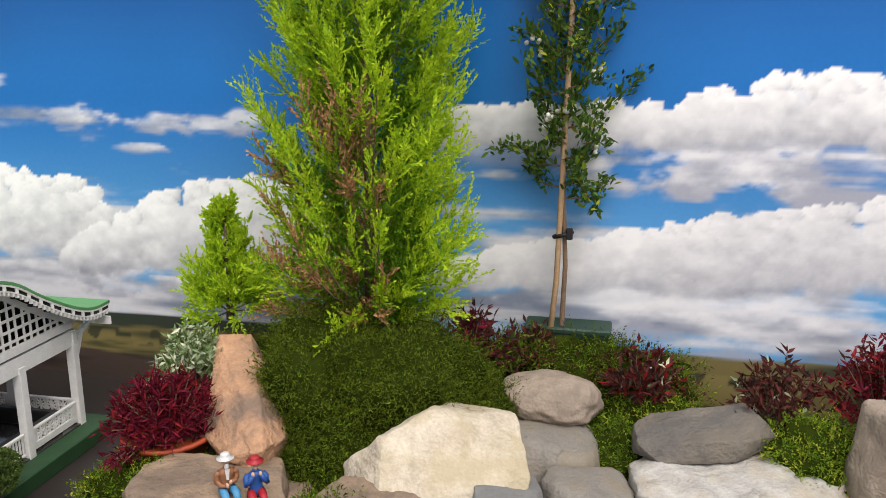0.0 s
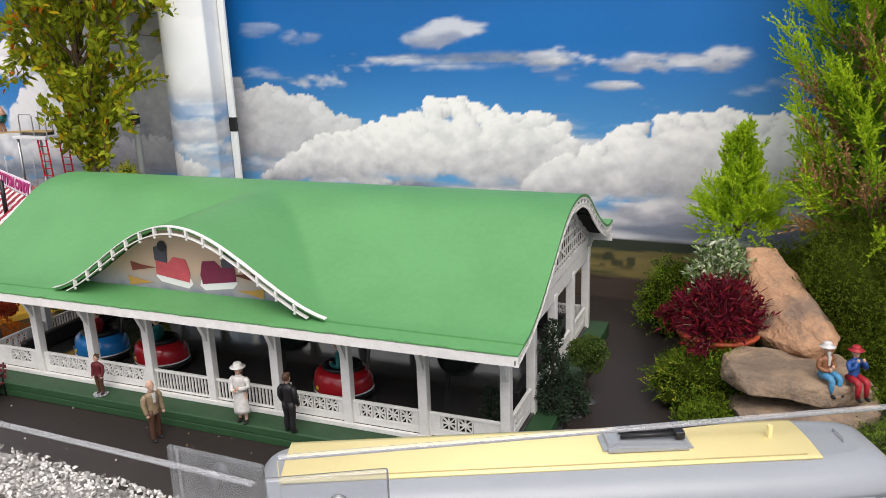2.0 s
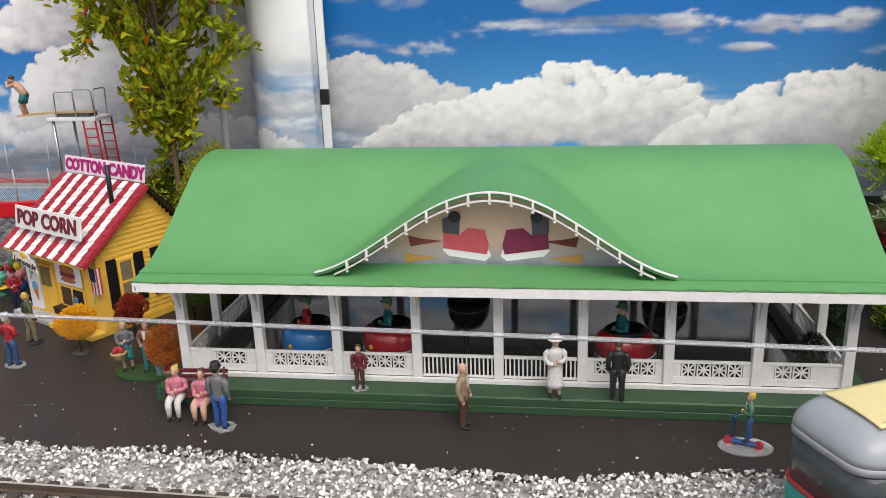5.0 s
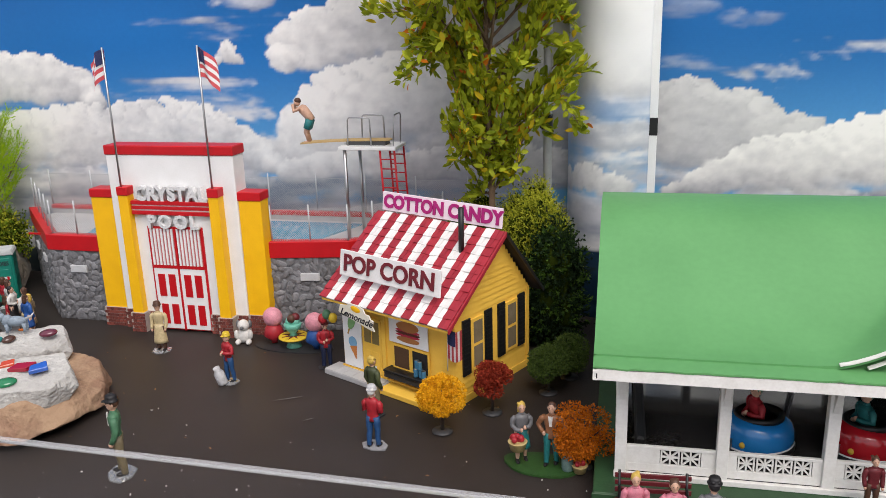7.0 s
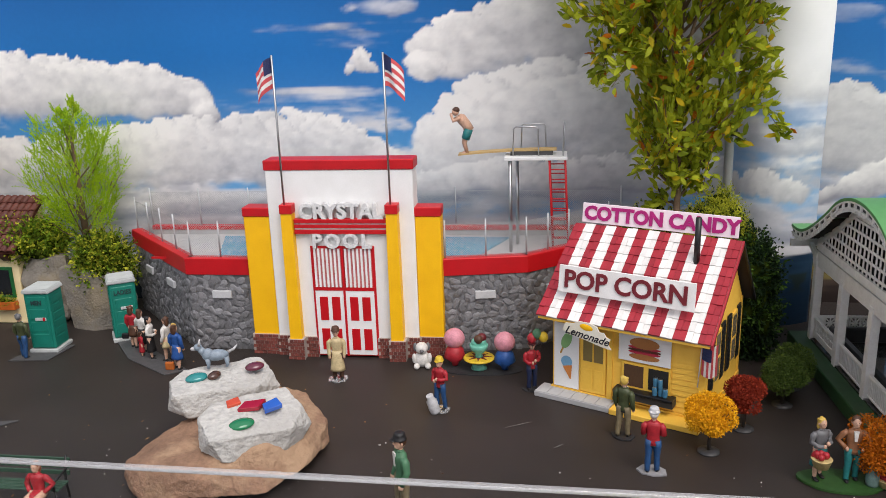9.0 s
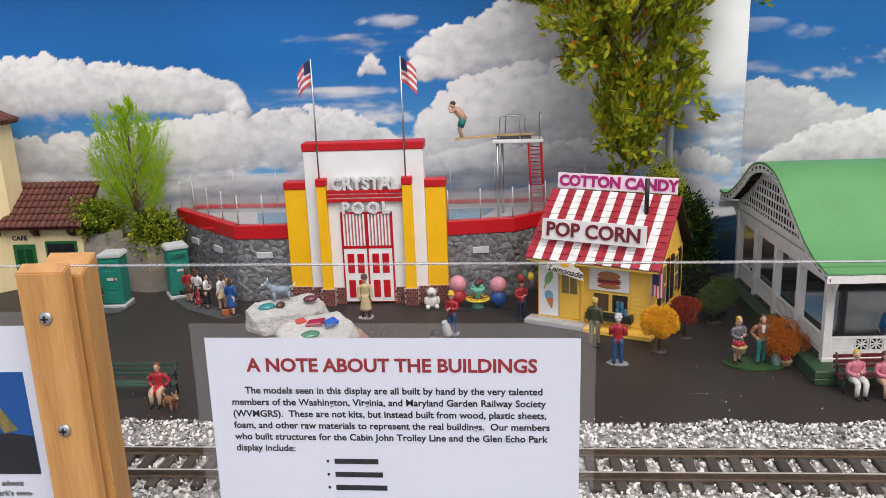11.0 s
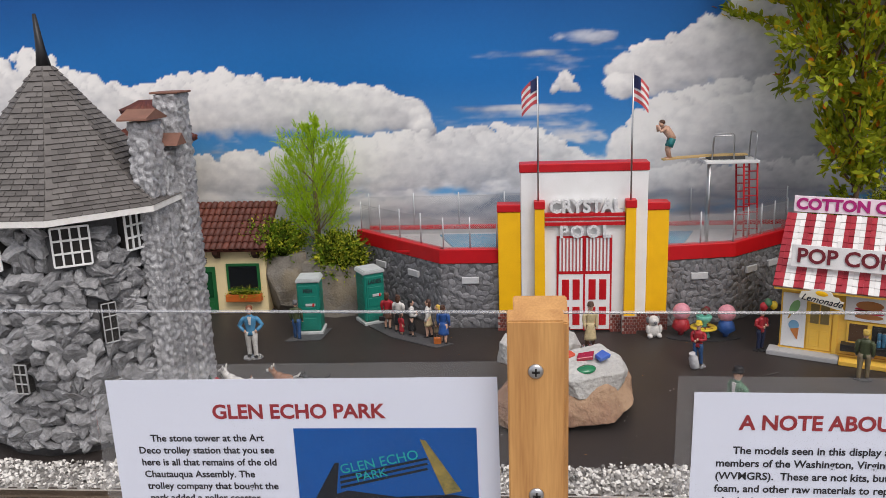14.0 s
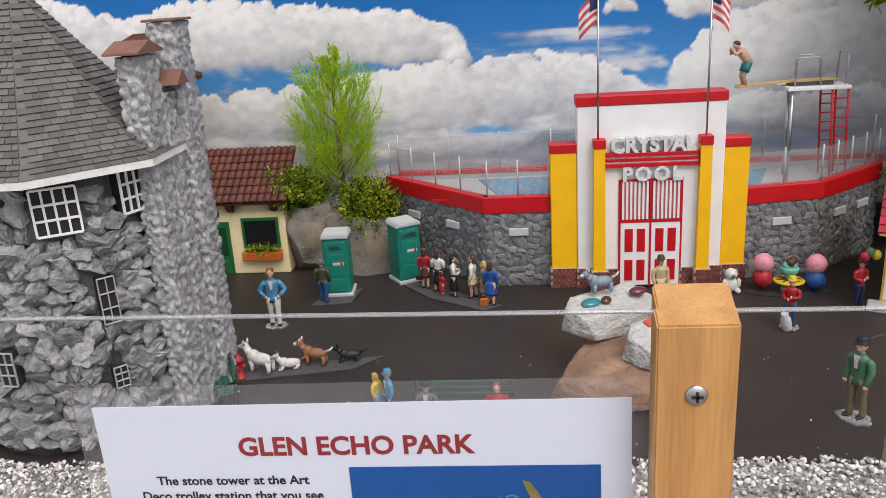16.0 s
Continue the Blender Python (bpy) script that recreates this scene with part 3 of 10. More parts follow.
def grit(n, place, r0, r1, seed):
    """Many small rounded pebbles in one mesh; place(rng, n) gives their x, y, z."""
    rng = np.random.default_rng(seed)
    c = place(rng, n)
    n = len(c)
    ring = [(math.cos(k * math.pi / 3), math.sin(k * math.pi / 3), -0.35) for k in range(6)]
    cap = [(0.56 * math.cos(k * 2.0944 + 0.52), 0.56 * math.sin(k * 2.0944 + 0.52), 0.72) for k in range(3)]
    base = np.array(ring + cap)
    q = rng.normal(size=(n, 4)) * (1.0, 0.34, 0.34, 1.0)
    q /= np.linalg.norm(q, axis=1)[:, None]
    w, x, y, z = q.T
    rot = np.stack([1 - 2 * (y * y + z * z), 2 * (x * y - z * w), 2 * (x * z + y * w), 2 * (x * y + z * w), 1 - 2 * (x * x + z * z), 2 * (y * z - x * w), 2 * (x * z - y * w), 2 * (y * z + x * w), 1 - 2 * (x * x + y * y)], 1).reshape(n, 3, 3)
    size = (r0 + (r1 - r0) * rng.random((n, 1)) ** 1.6) * (0.6 + 0.7 * rng.random((n, 3)))
    v = np.einsum("nij,nkj->nki", rot, base[None] * (1 + 0.16 * rng.normal(size=(n, 9, 1))) * size[:, None, :]) + c[:, None, :]
    tri = np.array([(0, 1, 6), (1, 2, 7), (1, 7, 6), (2, 3, 7), (3, 4, 8), (3, 8, 7), (4, 5, 8), (5, 0, 6), (5, 6, 8), (6, 7, 8)])
    return v.reshape(-1, 3), (tri[None] + 9 * np.arange(n)[:, None, None]).reshape(-1, 3)


def ballast_place(rng, n):
    x = rng.uniform(-2.80, -0.30, n)
    top = north_edge(x)
    low = np.interp(x, [-3.3, -0.8, -0.63, -0.32, 0.06], [-0.01, -0.005, 0.025, 0.16, 0.38])
    y = low + (top - low) * rng.random(n)
    near = np.clip((top - y) / 0.02, 0, 1)
    z = (0.0030 + 0.0042 * rng.random(n) ** 1.3) * near + 0.0008
    keep = rng.random(n) < 0.35 + 0.65 * near
    return np.stack([x, y, z], 1)[keep]


whole("ballast_bed", sheet("ballast_bed", lambda s, t: (x := -2.98 + 2.75 * s, (lo := float(np.interp(x, [-3.3, -0.8, -0.63, -0.32, 0.06], [-0.012, -0.007, 0.022, 0.157, 0.377]))) + (float(north_edge(x)) - 0.010 - lo) * t, 0.0042 * min(1, 8 * (1 - t) + 0.05) + 0.0008 * math.sin(61 * s + 17 * t)), 160, 14, BALLAST_BED), None, pose(0, 0, 0), "packed pale grit under the tracks", "gravel", kind="stuff")
bv, bf = grit(44000, ballast_place, 0.0017, 0.0031, 5)
whole("ballast", quads("ballast", bv, bf, BALLAST, smooth=True), None, pose(0, 0, 0), "loose grey and white stone grit bedding the tracks", "gravel", kind="stuff")
rng = np.random.default_rng(11)
bv, bf = grit(240, lambda r, n: np.stack([x := r.uniform(-2.6, -0.55, n), north_edge(x) + 0.001 + 0.22 * r.random(n) ** 2.6, np.full(n, 0.0012)], 1), 0.0004, 0.0014, 6)
whole("loose_grit", quads("loose_grit", bv, bf, BALLAST), None, pose(0, 0, 0), "stray grains of grit on the black roadway", "gravel", kind="stuff")


# ---- clear barrier, post and notices ----
def barrier_panel(p, q, label, top=0.281, fall=0.0):
    p, q = Vector((*p, 0)), Vector((*q, 0))
    ang = math.degrees(math.atan2(q.y - p.y, q.x - p.x))
    ln = (q - p).length
    ob = thing("barrier_panel", pose(p.x, p.y, 0, 0, fall, ang), label, "barrier", "clear panels round the display")
    b = bmesh.new()
    box(b, 0, -0.0016, -0.4, ln, 0.0016, top - 0.0014)
    s = part("sheet", b, ACRYLIC, ob)
    s.visible_shadow = False
    e = part("cut_edge", boxed(0, -0.0016, top - 0.0014, ln, 0.0016, top, 0.0004), ACRYLIC_EDGE, ob, "frosted cut top edge")
    e.visible_shadow = False
    return ob


W1, W2, W3 = (-3.3, -0.03), (-0.572, -0.03), (0.02, 0.302)
barrier_panel(W1, (-0.578, -0.03), "long clear acrylic panel along the front", 0.2945, 0.52)
barrier_panel((-0.566, -0.026), (0.014, 0.299), "clear acrylic panel set at an angle")
barrier_panel((0.026, 0.303), (0.7, 0.36), "clear acrylic panel at the rock garden")


BRACKET = clear("bracket_plastic", 0.13, tint=(0.80, 0.82, 0.84), gloss=0.15, ior=1.4)


def bracket(c, a0, a1):
    ob = thing("corner_bracket", pose(c[0], c[1], 0), "clear plastic corner bracket with two steel bolts", "bracket", "barrier brackets")
    for a in (a0, a1):
        r = pose(0, 0, 0, 0, 0, a)
        part("plate", boxed(0.002, -0.0065, 0.247, 0.050, -0.0035, 0.275, 0.0008), BRACKET, ob, "cloudy plastic plate", m=r)
        bm = bmesh.new()
        ball(bm, (0.030, -0.0075, 0.262), (0.0048, 0.003, 0.0048), u=16)
        part("bolt", bm, STEEL, ob, "domed steel bolt", m=r)


bracket(W2, 180.0, 29.0)
bracket(W3, 209.0, 5.0)

POST_X = -2.086
post = thing("wooden_post", pose(POST_X, 0, -0.5), "varnished pine post of two boards with chamfered top and screws", "post")
for nm, y0, y1, dx in (("front_board", -0.0435, -0.0325, 0.0), ("back_board", -0.0275, -0.002, 0.004)):
    b = bmesh.new()
    prism(b, [(y0, 0), (y1, 0), (y1, 0.786), (y0, 0.786 - 0.45 * (y1 - y0))], "x", dx - 0.0183, dx + 0.0183)
    bmesh.ops.bevel(b, geom=b.edges[:], offset=0.0009, segments=2, affect="EDGES")
    part(nm, b, PINE, post)
for z in (0.747, 0.658, 0.40):
    b = bmesh.new()
    ball(b, (0, -0.0438, z), (0.0052, 0.0022, 0.0052), u=16)
    sc = part("screw", b, STEEL, post, "round-headed steel screw")
    b = bmesh.new()
    box(b, -0.0026, -0.0466, z - 0.0006, 0.0026, -0.0456, z + 0.0006)
    box(b, -0.0006, -0.0466, z - 0.0026, 0.0006, -0.0456, z + 0.0026)
    part("cross_slot", b, DARK, sc)


def notice(x0, z_top, tilt, title, title_x, title_size, label, title_z=-0.0250):
    """A laminated sheet of letter paper behind the clear panel."""
    ob = thing("notice", pose(x0, -0.0205, z_top, 0, tilt, 0), label, "notice", "notices on the barrier")
    f = part("laminate", boxed(-0.011, 0.0006, -0.2159 - 0.011, 0.2794 + 0.011, 0.0011, 0.011), LAMINATE, ob, "clear laminate margin")
    f.visible_shadow = False
    part("paper", boxed(0, -0.0003, -0.2159, 0.2794, 0.0003, 0), PAPER, ob, "plain white paper")
    text("title", title, title_size, INK_RED, ob, pose(title_x, -0.0006, title_z), extrude=0.00008, bold=0.00042)
    return ob


def lines(ob, rows, x, z, size, step, bold=0.0):
    for k, (row, dx) in enumerate(rows):
        text("text_line", row, size, INK, ob, pose(x + dx, -0.0006, z - step * k), extrude=0.00006, align="LEFT", bold=bold)


n1 = notice(-1.9795, 0.2225, 0.5, "A NOTE ABOUT THE BUILDINGS", 0.1395, 0.0148, "laminated white notice about the model buildings, black text", -0.0220)
lines(n1, [("The models seen in this display are all built by hand by the very talented", 0.011), ("members of the Washington, Virginia, and Maryland Garden Railway Society", 0), ("(WVMGRS).  These are not kits, but instead built from wood, plastic sheets,", 0),
           ("foam, and other raw materials to represent the real buildings.  Our members", 0), ("who built structures for the Cabin John Trolley Line and the Glen Echo Park", 0), ("display include:", 0)], 0.0165, -0.0422, 0.0077, 0.0096, 0.00016)
for k, w in enumerate((0.034, 0.037, 0.040, 0.058, 0.048)):
    z = -0.1008 - 0.0113 * k
    part("name_bar", boxed(0.093, -0.0007, z - 0.0021, 0.093 + w, -0.0003, z + 0.0021), INK, n1)
    part("bullet", boxed(0.0868, -0.0007, z - 0.001, 0.0886, -0.0003, z + 0.001), INK, n1)
n2 = notice(-2.391, 0.2305, -0.6, "GLEN ECHO PARK", 0.138, 0.0150, "laminated white notice with a blue photograph and black text")
lines(n2, [("The stone tower at the Art", 0.010), ("Deco trolley station that you see", 0), ("here is all that remains of the old", 0.001), ("Chautauqua Assembly. The", 0.002), ("trolley company that bought the", 0.003), ("park added a roller coaster,", 0.004)], 0.018, -0.0450, 0.0075, 0.0095, 0.00016)
ph = part("photograph", boxed(0.134, -0.0007, -0.125, 0.264, -0.0003, -0.0375), mat("photo_blue", (0.001, 0.085, 0.33), (0.001, 0.06, 0.25), rough=0.35, scale=12, bump=0), n2, "photograph of a park gateway against blue sky")
dk = mat("photo_dark", (0.012, 0.016, 0.022), (0.006, 0.008, 0.012), rough=0.35, scale=60, bump=0)
b = bmesh.new()
prism(b, [(0.1345, -0.1248), (0.2635, -0.1248), (0.2635, -0.092), (0.245, -0.089), (0.205, -0.091), (0.17, -0.086), (0.1345, -0.098)], "y", -0.0010, -0.0007)
part("station_roof", b, dk, ph)
b = bmesh.new()
prism(b, [(0.145, -0.094), (0.162, -0.064), (0.165, -0.064), (0.161, -0.094)], "y", -0.0012, -0.0009)
part("pylon", b, dk, ph)
gold = mat("photo_gold", (0.35, 0.25, 0.06), (0.02, 0.05, 0.03), rough=0.35, scale=90, bump=0)
b = bmesh.new()
prism(b, [(0.224, -0.046), (0.228, -0.047), (0.252, -0.086), (0.240, -0.089)], "y", -0.0012, -0.0009)
part("pylon", b, gold, ph)
for k in range(3):
    b = bmesh.new()
    prism(b, [(0.165, -0.0745 - 0.004 * k), (0.228, -0.060 - 0.004 * k), (0.229, -0.0615 - 0.004 * k), (0.165, -0.0765 - 0.004 * k)], "y", -0.0011, -0.0009)
    part("beam", b, dk, ph)
teal = mat("photo_teal", (0.01, 0.38, 0.36), rough=0.35, bump=0)
text("gate_letters", "GLEN ECHO", 0.0105, teal, ph, pose(0.194, -0.0014, -0.0635, 0, -12, 0), extrude=0.00005)
text("gate_letters", "PARK", 0.0095, teal, ph, pose(0.188, -0.0014, -0.0735, 0, -12, 0), extrude=0.00005)
for k, (row, dx) in enumerate((("dance dropped with the advent", 0.026), ("68, the park's own-", 0.066), ("purchased the park in", 0.062), ("pular center for", 0.078))):
    z = -0.1335 - 0.0089 * k
    part("text_bar", boxed(0.134, -0.0007, z - 0.0017, 0.134 + dx - 0.004, -0.0003, z + 0.0017), INK, n2)
    text("text_line", row, 0.0069, INK, n2, pose(0.134 + dx, -0.0006, z), extrude=0.00006, align="LEFT", bold=0.00016)

# ---- bumper car pavilion ----
PX0, PX1, PY0, PY1 = -1.351, -0.633, 0.420, 0.784
RX0, RX1, RY0, RY1 = -1.377, -0.6047, 0.369, 0.826
RIDGE_Z, EAVE_Z = 0.2418, 0.149
DX, DW = -0.997, 0.208
pav = thing("bumper_car_pavilion", pose(RX0, RY0, 0, 0, 0, 1.4) @ pose(-RX0, -RY0, 0), "white open pavilion with bell-shaped green roof, dark green deck", "pavilion")


def bell(v):
    return 0.5 + 0.5 * math.cos(math.pi * max(-1.0, min(1.0, v)))


# rise of the roof over the eave, from the front edge to the back
RISE_Y = [0.0, 0.035, 0.075, 0.115, 0.155, 0.178, 0.200, 0.231, 0.266, 0.302, 0.338, 0.376, 0.408, 0.430, 0.457]
RISE_Z = [0.0, 0.006, 0.0215, 0.044, 0.0680, 0.0815, 0.0900, 0.0955, 0.0940, 0.0830, 0.060, 0.038, 0.0235, 0.0185, 0.0185]


def base_z(y):
    """Height of the plain roof, a smooth ogee on both sides."""
    r = min(max(y - RY0, 0.0), 0.4569)
    i = max(k for k in range(len(RISE_Y) - 1) if RISE_Y[k] <= r)
    h = RISE_Y[i + 1] - RISE_Y[i]
    slope = lambda k: (RISE_Z[min(k + 1, 14)] - RISE_Z[max(k - 1, 0)]) / (RISE_Y[min(k + 1, 14)] - RISE_Y[max(k - 1, 0)])
    t = (r - RISE_Y[i]) / h
    a, c = 2 * t ** 3 - 3 * t * t + 1, 3 * t * t - 2 * t ** 3
    return EAVE_Z + a * RISE_Z[i] + c * RISE_Z[i + 1] + h * ((t ** 3 - 2 * t * t + t) * slope(i) + (t ** 3 - t * t) * slope(i + 1))


dormer_y, ridge_y = 0.387, RY0 + 0.236


def roof_z(x, y):
    base = base_z(y)
    if y < dormer_y - 1e-6 or y > ridge_y:
        return base
    k = (y - dormer_y) / (ridge_y - dormer_y)
    eye = EAVE_Z + 0.003 + (0.0885 + 0.0055 * k) * bell((x - DX) / DW) - 0.003 * k
    d, s = eye - base, 0.0060
    return base if d < -s else eye if d > s else base + (d + s) ** 2 / (4 * s)


part("roof", sheet("roof", lambda s, t: (RX0 + (RX1 - RX0) * s, y := dormer_y + (RY1 - dormer_y) * t, roof_z(RX0 + (RX1 - RX0) * s, y)), 200, 70, ROOF_GREEN, thick=0.0035), None, pav, "painted ogee-curved green roof with an arched dormer")
part("front_eave", sheet("front_eave", lambda s, t: (RX0 + (RX1 - RX0) * s, y := RY0 + (dormer_y - RY0) * t, base_z(y) + 0.0012 * (noise.noise(Vector((s * 46, 0, 0))) + 0.6 * noise.noise(Vector((s * 150, 3, 0)))) * (1 - t)), 220, 6, ROOF_GREEN, thick=0.0016), None, pav, "green eave strip")
part("dormer_floor", sheet("dormer_floor", lambda s, t: (DX + DW * 0.93 * (2 * s - 1), y := dormer_y + 0.034 * t, base_z(y) - 0.0008), 40, 6, ROOF_GREEN, thick=0.001), None, pav, "green strip before the painted panel")
# white edge boards along the eaves
for y in (RY0, RY1):
    part("eave_board", sheet("eave_board", lambda s, t: (RX0 + (RX1 - RX0) * s, y + (0.0004 if y == RY0 else -0.0034) + 0.003 * t, EAVE_Z - 0.0022 + 0.0004 * noise.noise(Vector((s * 30, y, 0)))), 120, 1, WHITE_WORN, smooth=False, thick=0.0100), None, pav, "white eave board")


def ribbon(pts, depth_axis, d0, d1, drop, material, name, label):
    """A thin curved edge strip that follows the points."""
    b = bmesh.new()
    up = [Vector(p) for p in pts]
    ax = Vector(depth_axis)
    for p, q in zip(up, up[1:]):
        a = [p + ax * d0, p + ax * d1, q + ax * d1, q + ax * d0]
        lo = [v - Vector((0, 0, drop)) for v in a]
        vs = [b.verts.new(v) for v in a + lo]
        for f in ((0, 1, 2, 3), (7, 6, 5, 4), (0, 4, 5, 1), (1, 5, 6, 2), (2, 6, 7, 3), (3, 7, 4, 0)):
            b.faces.new([vs[k] for k in f])
    bmesh.ops.remove_doubles(b, verts=b.verts[:], dist=1e-6)
    return part(name, b, material, pav, label)


for x, s in ((RX0, 1), (RX1, -1)):
    curve = [(x, RY0 + (RY1 - RY0) * k / 40, roof_z(-1.36, RY0 + (RY1 - RY0) * k / 40)) for k in range(41)]
    ribbon([(a, c, z - 0.0037) for a, c, z in curve], (1, 0, 0), 0.0003 * s, 0.004 * s, 0.002, WHITE_WORN, "verge_strip", "white curved verge strip")
    ribbon([(a, c, z - 0.0105) for a, c, z in curve], (1, 0, 0), 0.0003 * s, 0.004 * s, 0.0016, WHITE_WORN, "verge_strip", "white curved verge strip")
    # Black strip added behind the blocks for the shade in the open gaps.
    ribbon([(a, c, z - 0.0057) for a, c, z in curve], (1, 0, 0), 0.0028 * s, 0.0038 * s, 0.0048, BLACK, "verge_gap_shade", "black strip standing for shade in the gaps between verge blocks")
    for k in range(1, 27):
        py = RY0 + (RY1 - RY0) * k / 27
        pz = roof_z(-1.36, py)
        part("verge_block", boxed(x + s * 0.0016 - 0.0014, py - 0.0016, pz - 0.0108, x + s * 0.0016 + 0.0012, py + 0.0016, pz - 0.005, 0.0003), WHITE_WORN, pav)
    for k in range(36, 72):
        py = RY0 + (RY1 - RY0) * k / 72
        pz = roof_z(-1.36, py) - 0.012
        part("dentil", boxed(x + s * 0.002 - 0.0016, py - 0.0014, pz - 0.0038, x + s * 0.002 + 0.0016, py + 0.0014, pz + 0.0002), WHITE_WORN, pav)
arch = [(DX + DW * 1.02 * (k / 30 - 1), dormer_y, roof_z(DX + DW * 1.02 * (k / 30 - 1), dormer_y)) for k in range(61)]
arch = [q for q in arch if q[2] > EAVE_Z + 0.0060]
ribbon([(a, c, z + 0.0012) for a, c, z in arch], (0, 1, 0), -0.003, 0.002, 0.0011, WHITE_WORN, "dormer_strip", "white arched dormer strip")
ribbon([(a, c, z - 0.0072) for a, c, z in arch if z > EAVE_Z + 0.012], (0, 1, 0), -0.003, 0.002, 0.0012, WHITE_WORN, "dormer_strip", "white arched dormer strip")
for k in range(2, len(arch) - 2, 3):
    px, py, pz = arch[k]
    if pz > EAVE_Z + 0.012:
        part("dormer_block", boxed(px - 0.0012, py - 0.0035, pz - 0.0075, px + 0.0012, py + 0.001, pz, 0.0002), WHITE_WORN, pav)
        b = bmesh.new()
        ball(b, (px, py - 0.002, pz - 0.0105), 0.0019, u=8, v=6)
        part("bulb", b, mat("frosted_bulb", (0.6, 0.58, 0.54), rough=0.25, bump=0), pav)
# painted panel in the dormer
my = dormer_y + 0.027
mb = bmesh.new()
prism(mb, [(DX - DW * 0.9, EAVE_Z + 0.002)] + [(DX + DW * 0.9 * (k / 20 - 1), max(EAVE_Z + 0.003, roof_z(DX + DW * 0.9 * (k / 20 - 1), dormer_y + 0.005) - 0.0050)) for k in range(41)] + [(DX + DW * 0.9, EAVE_Z + 0.002)], "y", my, my + 0.002)
panel_mat = bpy.data.materials.new("painted_panel_sky")
panel_mat.use_nodes = True
pnt = panel_mat.node_tree
ptc2, psep, prm = pnt.nodes.new("ShaderNodeTexCoord"), pnt.nodes.new("ShaderNodeSeparateXYZ"), pnt.nodes.new("ShaderNodeValToRGB")
pno = pnt.nodes.new("ShaderNodeTexNoise")
pno.inputs["Scale"].default_value = 45
pmr = pnt.nodes.new("ShaderNodeMapRange")
pmr.inputs["From Min"].default_value, pmr.inputs["From Max"].default_value = EAVE_Z, RIDGE_Z - 0.02
pad = pnt.nodes.new("ShaderNodeMath")
pad.operation = "MULTIPLY_ADD"
pad.inputs[1].default_value = 0.25
pnt.links.new(ptc2.outputs["Object"], psep.inputs[0])
pnt.links.new(ptc2.outputs["Object"], pno.inputs["Vector"])
pnt.links.new(psep.outputs["Z"], pmr.inputs["Value"])
pnt.links.new(pno.outputs[0], pad.inputs[0])
pnt.links.new(pmr.outputs[0], pad.inputs[2])
pe = prm.color_ramp.elements
pe[0].position, pe[0].color = 0.12, (0.05, 0.08, 0.16, 1)
pe[1].position, pe[1].color = 0.62, (0.50, 0.36, 0.25, 1)
prm.color_ramp.elements.new(0.32).color = (0.30, 0.29, 0.31, 1)
pnt.links.new(pad.outputs[0], prm.inputs[0])
pnt.links.new(prm.outputs[0], pnt.nodes["Principled BSDF"].inputs["Base Color"])
mural = part("painted_panel", mb, panel_mat, pav, "dusky painted panel with two bumper cars")
PINK = mat("painted_pink", (0.55, 0.10, 0.11), (0.40, 0.05, 0.07), rough=0.6, scale=80)
PLUM = mat("painted_plum", (0.20, 0.02, 0.06), (0.12, 0.012, 0.04), rough=0.6, scale=80)
GOLD_PAINT = mat("painted_gold", (0.50, 0.28, 0.06), rough=0.6)


def painted(name, pts, material, y):
    b = bmesh.new()
    prism(b, pts, "y", y - 0.0004, y)
    part(name, b, material, mural)


def oval(cx, cz, rx, rz, n=18):
    return [(cx + rx * math.cos(2 * math.pi * k / n), cz + rz * math.sin(2 * math.pi * k / n)) for k in range(n)]


for sx, cx, body in ((1, -1.026, PINK), (-1, -0.961, PLUM)):
    q = lambda pts: [(cx + sx * 1.06 * a, EAVE_Z + 0.0135 + 1.06 * c) for a, c in pts]
    painted("painted_bumper", q([(-0.022, 0.010), (-0.016, 0.004), (0.020, -0.001), (0.026, 0.004), (0.024, 0.010), (-0.018, 0.016)]), WHITE, my - 0.0002)
    painted("painted_body", q([(-0.021, 0.012), (0.022, 0.006), (0.024, 0.016), (0.020, 0.031), (0.004, 0.033), (-0.004, 0.026), (-0.020, 0.030)]), body, my - 0.0008)
    painted("painted_seat", q([(-0.021, 0.028), (-0.005, 0.026), (-0.004, 0.040), (-0.012, 0.046), (-0.021, 0.042)]), mat("painted_slate", (0.07, 0.07, 0.09), rough=0.6), my - 0.0012)
    painted("painted_wheel", q([(-0.009 + 0.006 * math.cos(a), 0.044 + 0.006 * math.sin(a)) for a in [k * math.pi / 6 for k in range(12)]]), INK, my - 0.0016)
for sx in (-1, 1):
    for dz in (0.016, 0.034):
        c0 = DX + sx * (0.058 if dz < 0.02 else 0.052)
        b = bmesh.new()
        prism(b, [(c0, EAVE_Z + dz), (c0 + sx * 0.034, EAVE_Z + dz - 0.006), (c0 + sx * 0.036, EAVE_Z + dz + 0.005), (c0 + sx * 0.020, EAVE_Z + dz + 0.002)], "y", my - 0.0012, my - 0.0006)
        part("painted_flame", b, GOLD_PAINT if dz < 0.02 else BRICK, mural)

